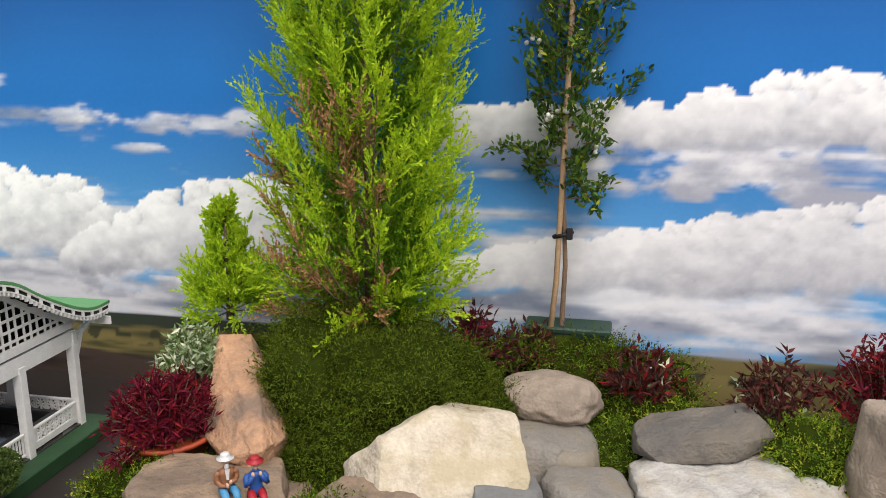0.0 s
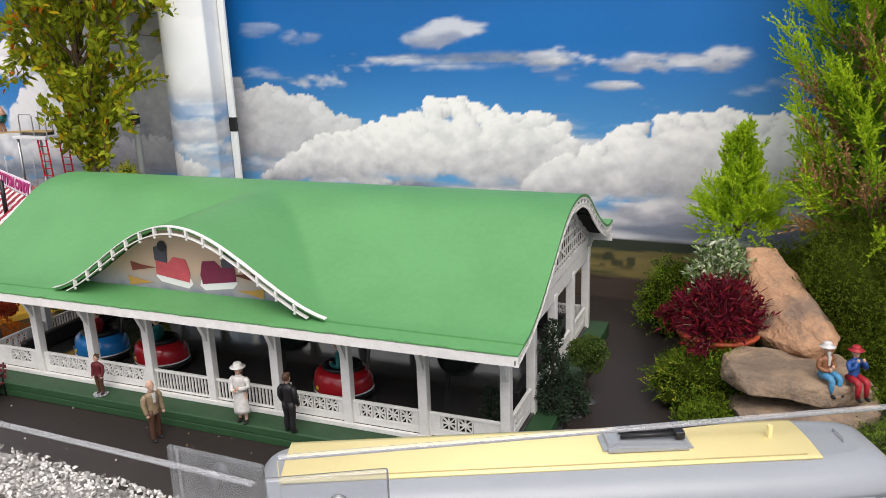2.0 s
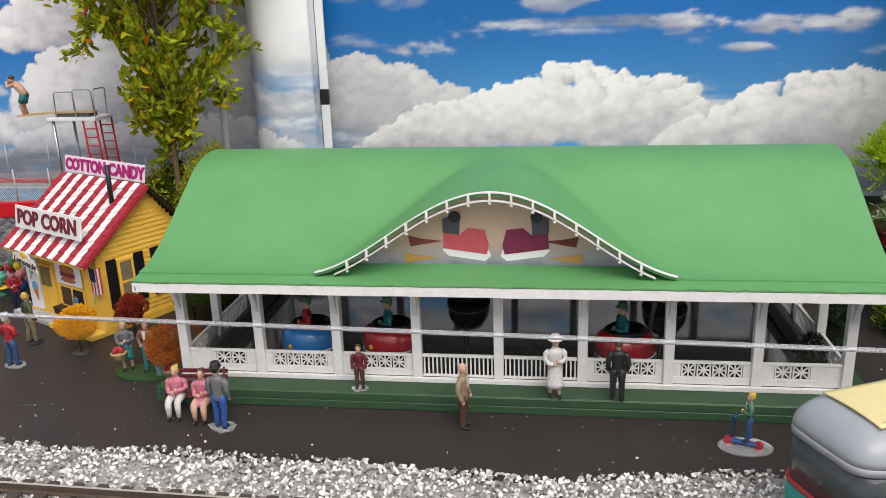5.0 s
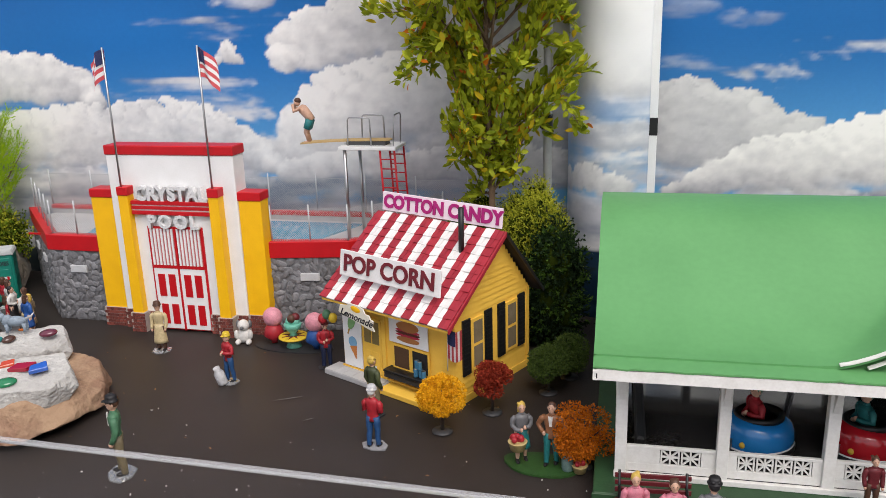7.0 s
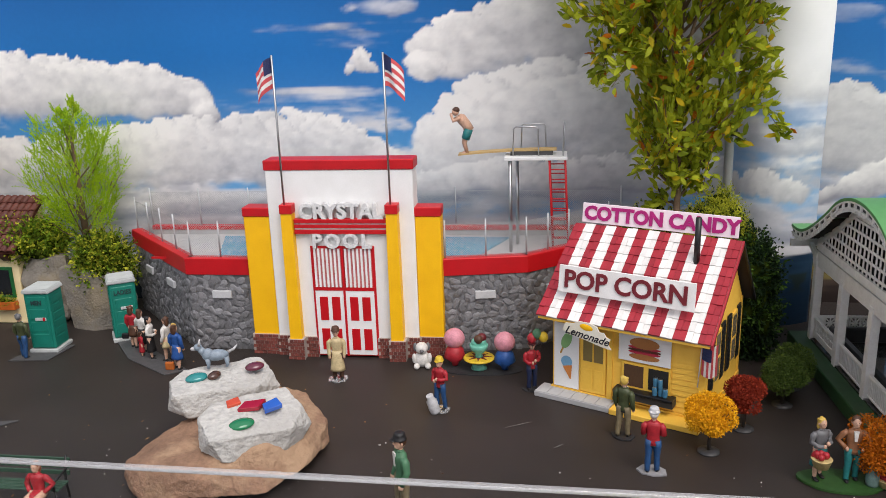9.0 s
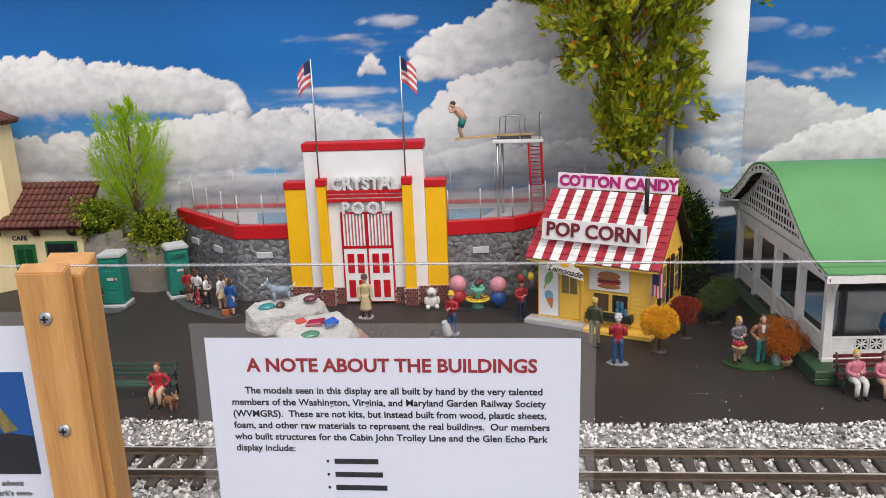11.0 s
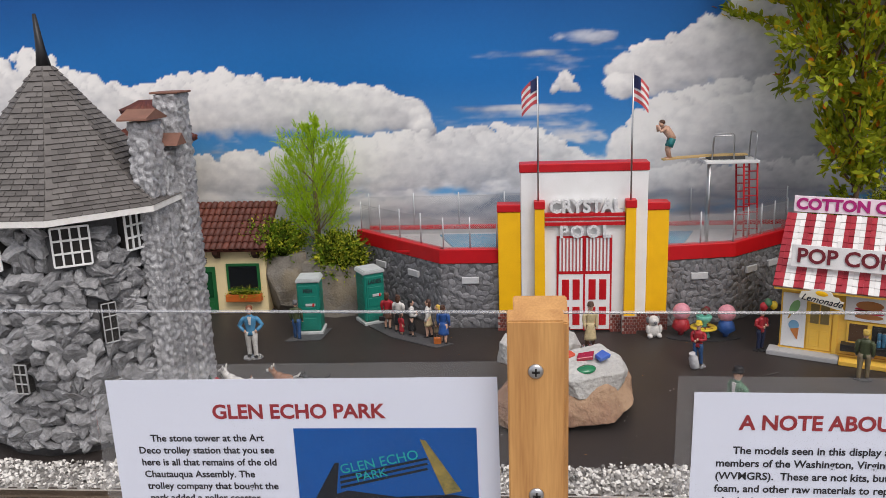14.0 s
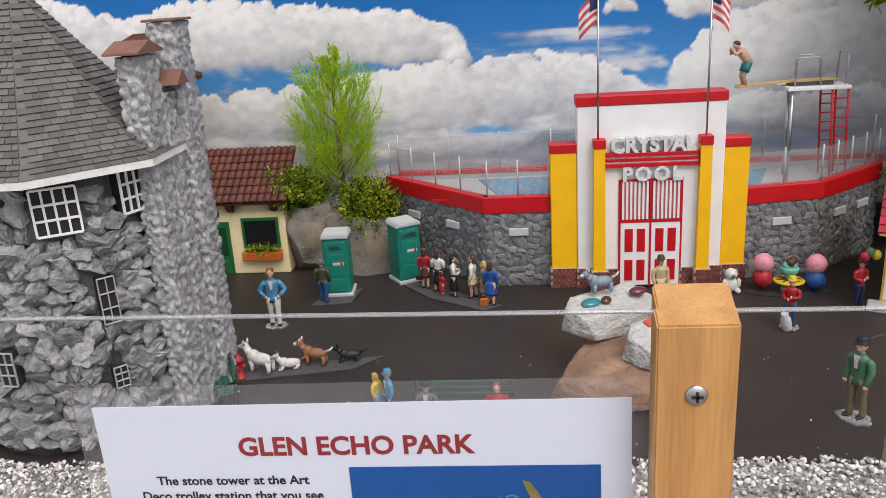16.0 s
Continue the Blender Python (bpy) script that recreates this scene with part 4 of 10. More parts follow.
# deck, floor, posts and beams
b = bmesh.new()
box(b, RX0 + 0.002, 0.385, 0.0, RX1 + 0.001, 0.812, 0.019, 0.0012)
part("deck", b, DECK_GREEN, pav, "dark green boarded deck")
for k in range(2):
    part("deck_board", boxed(RX0 + 0.001, 0.3835, 0.0006 + 0.0095 * k, RX1 + 0.002, 0.3855, 0.0093 + 0.0095 * k, 0.0006), DECK_GREEN, pav)
part("floor", boxed(PX0 - 0.004, PY0 - 0.002, 0.019, PX1 + 0.004, PY1 + 0.002, 0.0212), GREY_FLOOR, pav, "shiny dark grey floor")
part("kerb", boxed(PX0 - 0.006, PY0 - 0.0065, 0.019, PX1 + 0.006, PY0 - 0.002, 0.0245, 0.0005), WHITE_WORN, pav, "white kerb strip")
DARK_WOOD = mat("dark_roof_timber", (0.035, 0.032, 0.030), (0.018, 0.016, 0.015), rough=0.85, scale=60)
part("ceiling_board", boxed(PX0, PY0, 0.1395, PX1, PY1, 0.1425), mat("dark_ceiling", (0.05, 0.05, 0.05), rough=0.8), pav, "dark ceiling board")
GREY_RAIL = mat("black_rail_pad", (0.02, 0.02, 0.02), rough=0.5)
part("bumper_rail", boxed(PX0 + 0.014, PY0 + 0.03, 0.0215, PX0 + 0.024, PY1 - 0.02, 0.042, 0.002), GREY_RAIL, pav, "black padded bumper rail")
part("bumper_rail", boxed(PX1 - 0.024, PY0 + 0.09, 0.0215, PX1 - 0.014, PY1 - 0.02, 0.042, 0.002), GREY_RAIL, pav, "black padded bumper rail")
part("bumper_rail", boxed(PX0 + 0.014, PY1 - 0.024, 0.0215, PX1 - 0.014, PY1 - 0.014, 0.042, 0.002), GREY_RAIL, pav, "black padded bumper rail")
pm_ = bmesh.new()
prism(pm_, [(-0.0052, -0.005), (0.0052, -0.005), (0.0052, 0.005), (-0.0052, 0.005)], "z", 0.019, 0.128)
bmesh.ops.bevel(pm_, geom=pm_.edges[:], offset=0.0005, segments=1, affect="EDGES")
post_mesh = finish("post", pm_, WHITE_WORN)
brm = bmesh.new()
prism(brm, [(-0.005, 0.098), (-0.0085, 0.106), (-0.020, 0.130), (-0.046, 0.1415), (-0.036, 0.1425), (-0.015, 0.135), (-0.0048, 0.120)], "x", -0.0025, 0.0025)
bracket_mesh = finish("eave_bracket", brm, WHITE_WORN)
STEP_X, STEP_Y = (PX1 - PX0) / 8, (PY1 - PY0) / 4
for i in range(9):
    x = PX0 + STEP_X * i
    for y, turn in ((PY0, 0), (PY1, 180)):
        part("post", post_mesh, None, pav, "white square post", m=pose(x, y, 0))
        part("eave_bracket", bracket_mesh, None, pav, m=pose(x, y, 0, 0, 0, turn))
for j in range(1, 4):
    for x in (PX0, PX1):
        part("post", post_mesh, None, pav, "white square post", m=pose(x, PY0 + STEP_Y * j, 0, 0, 0, 90))
for y in (PY0, PY1):
    part("beam", boxed(PX0 - 0.006, y - 0.0035, 0.1225, PX1 + 0.006, y + 0.0035, 0.139, 0.0005), WHITE_WORN, pav, "white beam")
for x in (PX0, PX1):
    part("beam", boxed(x - 0.0035, PY0 - 0.004, 0.121, x + 0.0035, PY1 + 0.004, 0.141, 0.0005), WHITE_WORN, pav, "white beam")


def rail_panel(kind):
    """One bay of railing, along x from 0, as (name, mesh) pieces: kind 'x' has a band of crossed panels, 'p' upright pickets."""
    w = STEP_X - 0.0104
    z0, z1 = 0.0245, 0.051
    made = [("top_rail", boxed(0, -0.002, z1 - 0.003, w, 0.002, z1, 0.0004))]
    if kind == "p":
        made.append(("bottom_rail", boxed(0, -0.0016, z0, w, 0.0016, z0 + 0.0025, 0.0004)))
        for k in range(17):
            c = w * (k + 0.5) / 17
            made.append(("picket", boxed(c - 0.0008, -0.0009, z0 + 0.002, c + 0.0008, 0.0009, z1 - 0.002)))
        return [(n, finish(n, q, WHITE_WORN)) for n, q in made]
    made.append(("bottom_board", boxed(0, -0.0016, z0, w, 0.0016, z0 + 0.0085, 0.0004)))
    m0, m1 = (0.10, 0.90) if kind == "x" else (0.16, 0.62) if kind == "r" else (0.38, 0.84)
    n = 4 if kind == "x" else 2
    made.append(("side_board", boxed(0, -0.0014, z0 + 0.008, w * m0, 0.0014, z1 - 0.002)))
    made.append(("side_board", boxed(w * m1, -0.0014, z0 + 0.008, w, 0.0014, z1 - 0.002)))
    c0, c1, lo, hi = w * m0, w * m1, z0 + 0.0088, z1 - 0.003
    step = (c1 - c0) / n
    for k in range(n):
        a0, a1 = c0 + step * k + 0.0014, c0 + step * (k + 1) - 0.0014
        for q in (a0, a1, (a0 + a1) / 2):
            made.append(("slat", boxed(q - 0.0007, -0.0012, lo, q + 0.0007, 0.0012, hi)))
        made.append(("slat", boxed(a0, -0.0011, (lo + hi) / 2 - 0.0006, a1, 0.0011, (lo + hi) / 2 + 0.0006)))
        for za, zb in ((lo, hi), (hi, lo)):
            d = Vector((a1 - a0, 0, zb - za))
            made.append(("crossed_slat", boxed(-d.length / 2, -0.0008, -0.0007, d.length / 2, 0.0008, 0.0007, m=Matrix.Translation(((a0 + a1) / 2, 0, (lo + hi) / 2)) @ Matrix.Rotation(-math.atan2(d.z, d.x), 4, "Y"))))
    return [(n, finish(n, q, WHITE_WORN)) for n, q in made]


rails = {k: rail_panel(k) for k in "xprl"}


def railing(kind, m):
    pieces = rails[kind]
    ob = part("railing", pieces[0][1], None, pav, "white railing with pickets" if kind == "p" else "white railing with crossed panels", m=m)
    for n, q in pieces[1:]:
        part(n, q, None, ob)


for i, k in enumerate("lxxppxxr"):
    railing(k, pose(PX0 + STEP_X * i + 0.0052, PY0, 0))
for i, k in enumerate("xxppppxx"):
    railing(k, pose(PX0 + STEP_X * i + 0.0052, PY1, 0))
for x in (PX0, PX1):
    for j, k in enumerate("rppx"):
        railing(k, pose(x, PY0 + STEP_Y * j + 0.0052, 0, 0, 0, 90))
# gables: a board frame under the roof, filled with upright and level slats
def gable_top(y):
    return min(roof_z(-1.36, y) - 0.011, 0.2225, 0.2225 - (y - 0.672) * 0.60)


def gable_strip(b, x0, x1, line, drop):
    """A board of even depth that follows a line of (y, z) points."""
    for (a, za), (c, zc) in zip(line, line[1:]):
        vs = [b.verts.new(p) for p in ((x0, a, za), (x0, c, zc), (x0, c, zc - drop), (x0, a, za - drop), (x1, a, za), (x1, c, zc), (x1, c, zc - drop), (x1, a, za - drop))]
        for f in ((0, 1, 2, 3), (7, 6, 5, 4), (0, 4, 5, 1), (2, 6, 7, 3)):
            b.faces.new([vs[q] for q in f])


for x in (PX0 - 0.004, PX1 + 0.004):
    out = 1 if x > -1 else -1
    b = bmesh.new()
    gable_strip(b, x - 0.0014, x + 0.0014, [(y, gable_top(y)) for y in (PY0 + 0.012 + (PY1 - PY0 - 0.014) * k / 36 for k in range(37))], 0.0085)
    box(b, x - 0.0014, PY0, 0.1445, x + 0.0014, PY1, 0.1545)
    gable = part("gable_frame", b, WHITE_WORN, pav, "white gable frame filled with square lattice")
    for k in range(33):
        y = PY0 + 0.008 + 0.0110 * k + 0.0006 * math.sin(k * 2.3)
        if gable_top(y) > 0.160:
            part("slat", boxed(y - 0.0016, -0.0005, 0.152, y + 0.0016, 0.0005, gable_top(y) - 0.004, m=Matrix(((0, 1, 0, x), (1, 0, 0, 0), (0, 0, 1, 0), (0, 0, 0, 1)))), WHITE_WORN, gable)
    for k in range(5):
        z = 0.1610 + 0.0126 * k
        ys = [y for y in (PY0 + 0.002 * q for q in range(183)) if gable_top(y) - 0.003 > z]
        if len(ys) > 4:
            part("slat", boxed(x + out * 0.0007 - 0.0005, ys[0], z - 0.0016, x + out * 0.0007 + 0.0005, ys[-1], z + 0.0016), WHITE_WORN, gable)
    if out > 0:
        part("slat", boxed(-0.042, -0.0005, -0.0017, 0.042, 0.0005, 0.0017, m=Matrix.Translation((x + 0.0020, 0.600, 0.186)) @ pose(0, 0, 0, 0, 0, 90) @ pose(0, 0, 0, 0, 27, 0)), WHITE_WORN, gable, "loose white slat lying across the lattice")
# Added dark board: hides the sky print so the attic reads as shade.
part("attic_gap_board", boxed(PX0, PY1 - 0.003, 0.139, PX1, PY1 + 0.002, base_z(PY1) - 0.005), DARK_WOOD, pav, "added dark board closing the gap under the rear eave")
for k in range(5):
    y = 0.690 + 0.024 * k
    part("purlin", boxed(RX0 + 0.005, y - 0.002, base_z(y) - 0.0125, RX1 - 0.005, y + 0.002, base_z(y) - 0.0045), DARK_WOOD, pav, "dark roof purlin")


# ---- pool building ----
pool = thing("pool_building", pose(0, 0, 0), "white and yellow bathhouse front with red doors before a stone-walled pool", "building")
FY = 0.732
part("centre_wall", boxed(-2.087, FY, 0.022, -1.888, FY + 0.032, 0.262, 0.0012), WHITE, pool, "tall white centre wall")
part("cap", boxed(-2.0885, FY - 0.0015, 0.262, -1.8865, FY + 0.0335, 0.2755, 0.0012), RED, pool, "red parapet cap")
for x0, x1, tag_ in ((-2.124, -2.0872, "w"), (-1.8878, -1.854, "e")):
    part("wing", boxed(x0, FY + 0.003, 0.022, x1, FY + 0.028, 0.1985, 0.001), YELLOW, pool, "bright yellow side wing")
    part("cap", boxed(x0 - 0.001, FY + 0.0015, 0.1985, x1 + 0.001, FY + 0.0295, 0.211, 0.001), RED, pool, "red wing cap")
part("inner_wall", boxed(-2.0505, FY - 0.004, 0.022, -1.9225, FY, 0.178, 0.0006), WHITE, pool, "white porch wall")
for xc in (-2.0575, -1.9155):
    b = bmesh.new()
    prism(b, [(-0.0085, 0.022), (0.0085, 0.022), (0.0075, 0.206), (-0.0075, 0.206)], "y", FY - 0.015, FY)
    part("pilaster", b, YELLOW, pool, "narrow yellow pilaster", m=pose(xc, 0, 0))
    part("cap", boxed(xc - 0.0085, FY - 0.0165, 0.206, xc + 0.0085, FY + 0.0005, 0.2185, 0.0008), RED, pool, "small red pilaster cap")
for z0, z1, mm in ((0.178, 0.1835, RED), (0.1835, 0.186, WHITE), (0.186, 0.1905, RED), (0.1905, 0.1925, WHITE), (0.1925, 0.198, RED)):
    part("band", boxed(-2.049, FY - (0.011 if mm is RED else 0.009), z0, -1.924, FY - 0.0005, z1, 0.0004), mm, pool, "red moulded band" if mm is RED else "white moulded band")
BEAD = mat("beaded_white_letter", (0.78, 0.78, 0.77), (0.42, 0.42, 0.43), rough=0.45, scale=350, fine=900, bump=0.8)
text("letters", "CRYSTAL", 0.0275, BEAD, pool, pose(-1.9855, FY - 0.006, 0.2075), extrude=0.0045, spacing=1.0, bold=0.0012)
text("letters", "POOL", 0.0265, BEAD, pool, pose(-1.986, FY - 0.008, 0.1672), extrude=0.0035, spacing=1.25, bold=0.0011)
# doors
dz0, dz1 = 0.003, 0.157
d0, d1 = -2.0275, -1.946
part("door_frame", boxed(d0 - 0.003, FY - 0.0058, dz0, d1 + 0.003, FY - 0.0042, dz1 + 0.003), RED, pool, "red door surround")
dmid = (d0 + d1) / 2
for side, (x0, x1) in enumerate(((d0, dmid - 0.0015), (dmid + 0.0015, d1))):
    dr = part("door", boxed(x0, FY - 0.0072, dz0 + 0.002, x1, FY - 0.0059, 0.098), WHITE, pool, "white door leaf with red panels")
    for za, zb in ((0.012, 0.043), (0.055, 0.089)):
        for fx in (0.14, 0.57):
            part("panel", boxed(x0 + (x1 - x0) * fx, FY - 0.0079, za, x0 + (x1 - x0) * (fx + 0.29), FY - 0.0073, zb, 0.0002), RED, dr)
    lt = part("transom", boxed(x0 + 0.001, FY - 0.0068, 0.103, x1 - 0.001, FY - 0.0059, dz1), mat("rose_paint", (0.52, 0.16, 0.16), (0.42, 0.12, 0.12), rough=0.5), pool, "barred window over the door")
    for k in range(7):
        c = x0 + 0.003 + (x1 - x0 - 0.006) * k / 6
        part("bar", boxed(c - 0.0015, FY - 0.0084, 0.103, c + 0.0012, FY - 0.0069, dz1), WHITE, lt)
part("door_bar", boxed(d0 - 0.001, FY - 0.0078, 0.098, d1 + 0.001, FY - 0.0059, 0.103), RED, pool)
part("door_bar", boxed(dmid - 0.0014, FY - 0.0082, dz0, dmid + 0.0014, FY - 0.0059, dz1), RED, pool)
# brick bases
for x0, x1, y in ((-2.126, -2.0875, FY + 0.001), (-2.088, -2.066, FY - 0.002), (-2.069, -2.046, FY - 0.0175), (-2.046, -2.029, FY - 0.0065), (-1.9445, -1.927, FY - 0.0065), (-1.927, -1.904, FY - 0.0175), (-1.9045, -1.887, FY - 0.002), (-1.8875, -1.852, FY + 0.001)):
    bs = part("brick_base", boxed(x0, y, 0.0, x1, FY + 0.03, 0.0295), MORTAR, pool, "dark red brick base")
    rows, n = 6, max(2, round((x1 - x0) / 0.0062))
    for r in range(rows):
        for k in range(n):
            w = (x1 - x0) / n
            a = x0 + w * (k + (0.5 if r % 2 else 0)) + 0.0003
            c = min(x1, a + w - 0.0007)
            if c - a > 0.0012:
                bk = boxed(a, y - 0.0009, 0.0003 + 0.0049 * r, c, y + 0.0005, 0.0003 + 0.0049 * r + 0.0042)
                part("brick", bk, BRICK, bs)
FLAG_RED = mat("faded_flag_red", (0.62, 0.10, 0.11), (0.48, 0.06, 0.07), rough=0.7, bump=0)
for x in (-2.0595, -1.9165):
    fp = thing("flagpole", pose(x, FY - 0.0125, 0.2185), "thin steel flagpole with a small striped flag", "flag", "flags on the pool building")
    part("pole", tube(bmesh.new(), [(0, 0, 0), (0, 0, 0.192)], 0.0014, 8), STEEL, fp, "steel pole")
    sgn = -1 if x < -2 else 1
    z1_, z0_ = 0.19, 0.152

    def cloth(s, t, sgn=sgn):
        a = sgn * 0.0265 * s
        return (a * 0.92, 0.004 * math.sin(7 * s + 2 * t) + 0.003 * s, z0_ + (z1_ - z0_) * t - 0.016 * s * s - 0.005 * s)
    bands = []
    for k in range(7):
        part("red_stripe" if k % 2 == 0 else "white_stripe", sheet("stripe", lambda s, t, k=k: cloth(s, (k + t) / 7), 8, 1, FLAG_RED if k % 2 == 0 else WHITE, thick=0.0004), None, fp)
    part("canton", sheet("canton", lambda s, t: (lambda p: (p[0], p[1] - 0.0008, p[2]))(cloth(s * 0.44, 0.52 + 0.48 * t)), 6, 4, mat("flag_blue", (0.012, 0.02, 0.09), (0.05, 0.06, 0.14), rough=0.7, scale=900, bump=0), thick=0.0006), None, fp, "dark blue canton with pale specks")
# stone walls with red coping
LOW, HIGH = 0.112, 0.136
WALLS = [((-2.385, 0.912), (-2.219, 0.748)), ((-2.219, 0.748), (-2.122, 0.748)), ((-1.856, 0.752), (-1.742, 0.772)), ((-1.742, 0.772), (-1.625, 0.872)), ((-1.625, 0.872), (-1.60, 0.93))]


def pillow(rng, w, h, d):
    """A rounded stone, flat at the back."""
    b = bmesh.new()
    n = rng.randint(6, 8)
    ring = [(w / 2 * math.cos(a) * rng.uniform(0.72, 1.16), h / 2 * math.sin(a) * rng.uniform(0.72, 1.16)) for a in [2 * math.pi * (k + rng.uniform(-0.2, 0.2)) / n for k in range(n)]]
    o = [b.verts.new((x, 0.001, z)) for x, z in ring]
    m = [b.verts.new((x * 0.80, -d * rng.uniform(0.55, 0.95), z * 0.80)) for x, z in ring]
    c = b.verts.new((rng.uniform(-0.12, 0.12), -d, rng.uniform(-0.12, 0.12)))
    for k in range(n):
        b.faces.new((o[k], o[(k + 1) % n], m[(k + 1) % n], m[k])).smooth = True
        b.faces.new((m[k], m[(k + 1) % n], c))
    bmesh.ops.recalc_face_normals(b, faces=b.faces[:])
    return b


rs = random.Random(4)
stones = [finish("stone", pillow(rs, 1, 1, 0.42), STONE_WALL) for k in range(10)]
for wi, (p, q) in enumerate(WALLS):
    ln = math.hypot(q[0] - p[0], q[1] - p[1])
    m = pose(p[0], p[1], 0, 0, 0, math.degrees(math.atan2(q[1] - p[1], q[0] - p[0])))
    w = part("stone_wall", boxed(0, 0, 0, ln, 0.012, LOW), STONE_DARK, pool, "silver-grey cobbled stone wall", m=m)
    part("red_coping", boxed(-0.0015, -0.0035, LOW, ln + 0.0015, 0.014, HIGH, 0.0008), RED, pool, "wide red coping band", m=m)
    if wi < 4:
        spots = []
        for k in range(6000):
            c = (rs.uniform(0.003, ln - 0.003), rs.uniform(0.004, LOW - 0.003))
            if all((c[0] - o[0]) ** 2 + ((c[1] - o[1]) * 1.15) ** 2 > 0.0092 ** 2 for o in spots):
                spots.append(c)
        for cx, cz in spots[:300]:
            part("stone", rs.choice(stones), None, w, m=pose(cx, 0, cz, rs.uniform(-9, 9), rs.uniform(-180, 180), rs.uniform(-12, 12)) @ Matrix.Diagonal((rs.uniform(0.0135, 0.0205), rs.uniform(0.0045, 0.0075), rs.uniform(0.0095, 0.0130), 1)))
        for f in ((0.3, 0.7) if wi in (0, 3) else (0.5,)):
            part("plaque", boxed(ln * f - 0.014, -0.0052, 0.078, ln * f + 0.014, 0, 0.089, 0.0006), mat("pale_plaque", (0.55, 0.56, 0.57), rough=0.5), w, "pale blank plaque")
b = bmesh.new()
prism(b, [(-2.375, 0.925), (-2.213, 0.762), (-1.85, 0.765), (-1.748, 0.787), (-1.635, 0.88), (-1.61, 0.945), (-2.36, 0.945)], "z", 0.105, 0.119)
part("pool_deck", b, CONCRETE, pool, "pale concrete pool deck")
b = bmesh.new()
prism(b, [(-2.235, 0.925), (-2.195, 0.80), (-1.822, 0.80), (-1.775, 0.925)], "z", 0.1155, 0.1215)
part("pool_water", b, WATER, pool, "light blue pool water")
part("deck_line", boxed(-2.3, 0.80, 0.119, -2.21, 0.803, 0.1215), RED, pool)
part("back_wall", boxed(-2.37, 0.946, 0.09, -1.60, 0.955, 0.127, 0.0008), CONCRETE, pool, "pale wall behind the pool")
part("back_coping", boxed(-2.37, 0.944, 0.127, -1.60, 0.956, 0.134, 0.0008), RED, pool, "red coping behind the pool")
# chain-link fence
FENCE = mat("galvanised_wire", (0.50, 0.51, 0.52), (0.36, 0.37, 0.38), rough=0.55, metal=0.3, bump=0)
fence = thing("chain_link_fence", pose(0, 0, 0), "grey chain-link fence on steel posts round the pool", "fence")


def fence_run(p, q, z, n_posts, height=0.05):
    ln = math.hypot(q[0] - p[0], q[1] - p[1])
    m = pose(p[0], p[1], z, 0, 0, math.degrees(math.atan2(q[1] - p[1], q[0] - p[0])))
    for k in range(n_posts + 1):
        part("fence_post", tube(bmesh.new(), [(ln * k / n_posts, 0, 0), (ln * k / n_posts, 0, height + 0.002)], 0.0012, 6), FENCE, fence, m=m)
    vs, fs = [], []
    g, w = 0.0032, 0.00028
    h = height * 0.93
    for k in range(int((ln + h) / g)):
        for sl in (1, -1):
            x0 = k * g - (h if sl > 0 else 0)
            a, c = max(0, -x0) if sl > 0 else max(0, x0 - ln), min(h, ln - x0) if sl > 0 else min(h, x0)
            if c - a < 0.002:
                continue
            i = len(vs)
            xa, xc = x0 + sl * a, x0 + sl * c
            vs += [(xa - w, 0, a), (xa + w, 0, a), (xc + w, 0, c), (xc - w, 0, c)]
            fs.append((i, i + 1, i + 2, i + 3))
    i = len(vs)
    vs += [(0, 0, h - 0.0008), (ln, 0, h - 0.0008), (ln, 0, h), (0, 0, h)]
    fs.append((i, i + 1, i + 2, i + 3))
    part("wire_mesh", quads("wire_mesh", vs, fs, FENCE), None, fence, "fine diamond wire mesh", m=m)


fence_run((-2.38, 0.917), (-2.214, 0.753), HIGH, 4)
fence_run((-2.214, 0.753), (-2.126, 0.753), HIGH, 2)
fence_run((-1.852, 0.757), (-1.743, 0.777), HIGH, 2)
fence_run((-1.743, 0.777), (-1.628, 0.875), HIGH, 4)
fence_run((-2.37, 0.95), (-1.605, 0.95), 0.134, 9, 0.060)
# diving tower
dive = thing("diving_tower", pose(0, 0, 0), "white-topped diving platform with red ladders and a springboard", "diving board")
PZ = 0.2535
part("platform", boxed(-1.776, 0.842, PZ, -1.688, 0.898, PZ + 0.005, 0.0006), WHITE, dive, "white platform top")
for x, y in ((-1.768, 0.848), (-1.760, 0.892)):
    part("leg", tube(bmesh.new(), [(x, y, 0.119), (x, y, PZ)], 0.0026, 10), STEEL, dive)
for y in (0.846, 0.894):
    x = -1.702
    ld = bmesh.new()
    for dx in (-0.011, 0.011):
        tube(ld, [(x + dx + 0.006, y, 0.119), (x + dx, y, PZ)], 0.0016, 6)
    for k in range(9):
        z = 0.128 + 0.014 * k
        tube(ld, [(x - 0.011 + 0.006 * (1 - k / 9), y, z), (x + 0.011 + 0.006 * (1 - k / 9), y, z)], 0.0011, 6)
    part("ladder", ld, RED, dive, "red ladder")
part("board_block", boxed(-1.768, 0.858, PZ + 0.005, -1.708, 0.882, PZ + 0.0105), mat("dark_grey_block", (0.06, 0.06, 0.06)), dive, "dark grey block")
part("springboard", sheet("springboard", lambda s, t: (-1.843 + 0.14 * s, 0.861 + 0.018 * t, PZ + 0.0135 - 0.006 * (1 - s) ** 2.2), 20, 2, mat("tan_board", (0.55, 0.38, 0.16), (0.45, 0.30, 0.12), rough=0.7), thick=0.0025), None, dive, "tan springboard with a white edge")
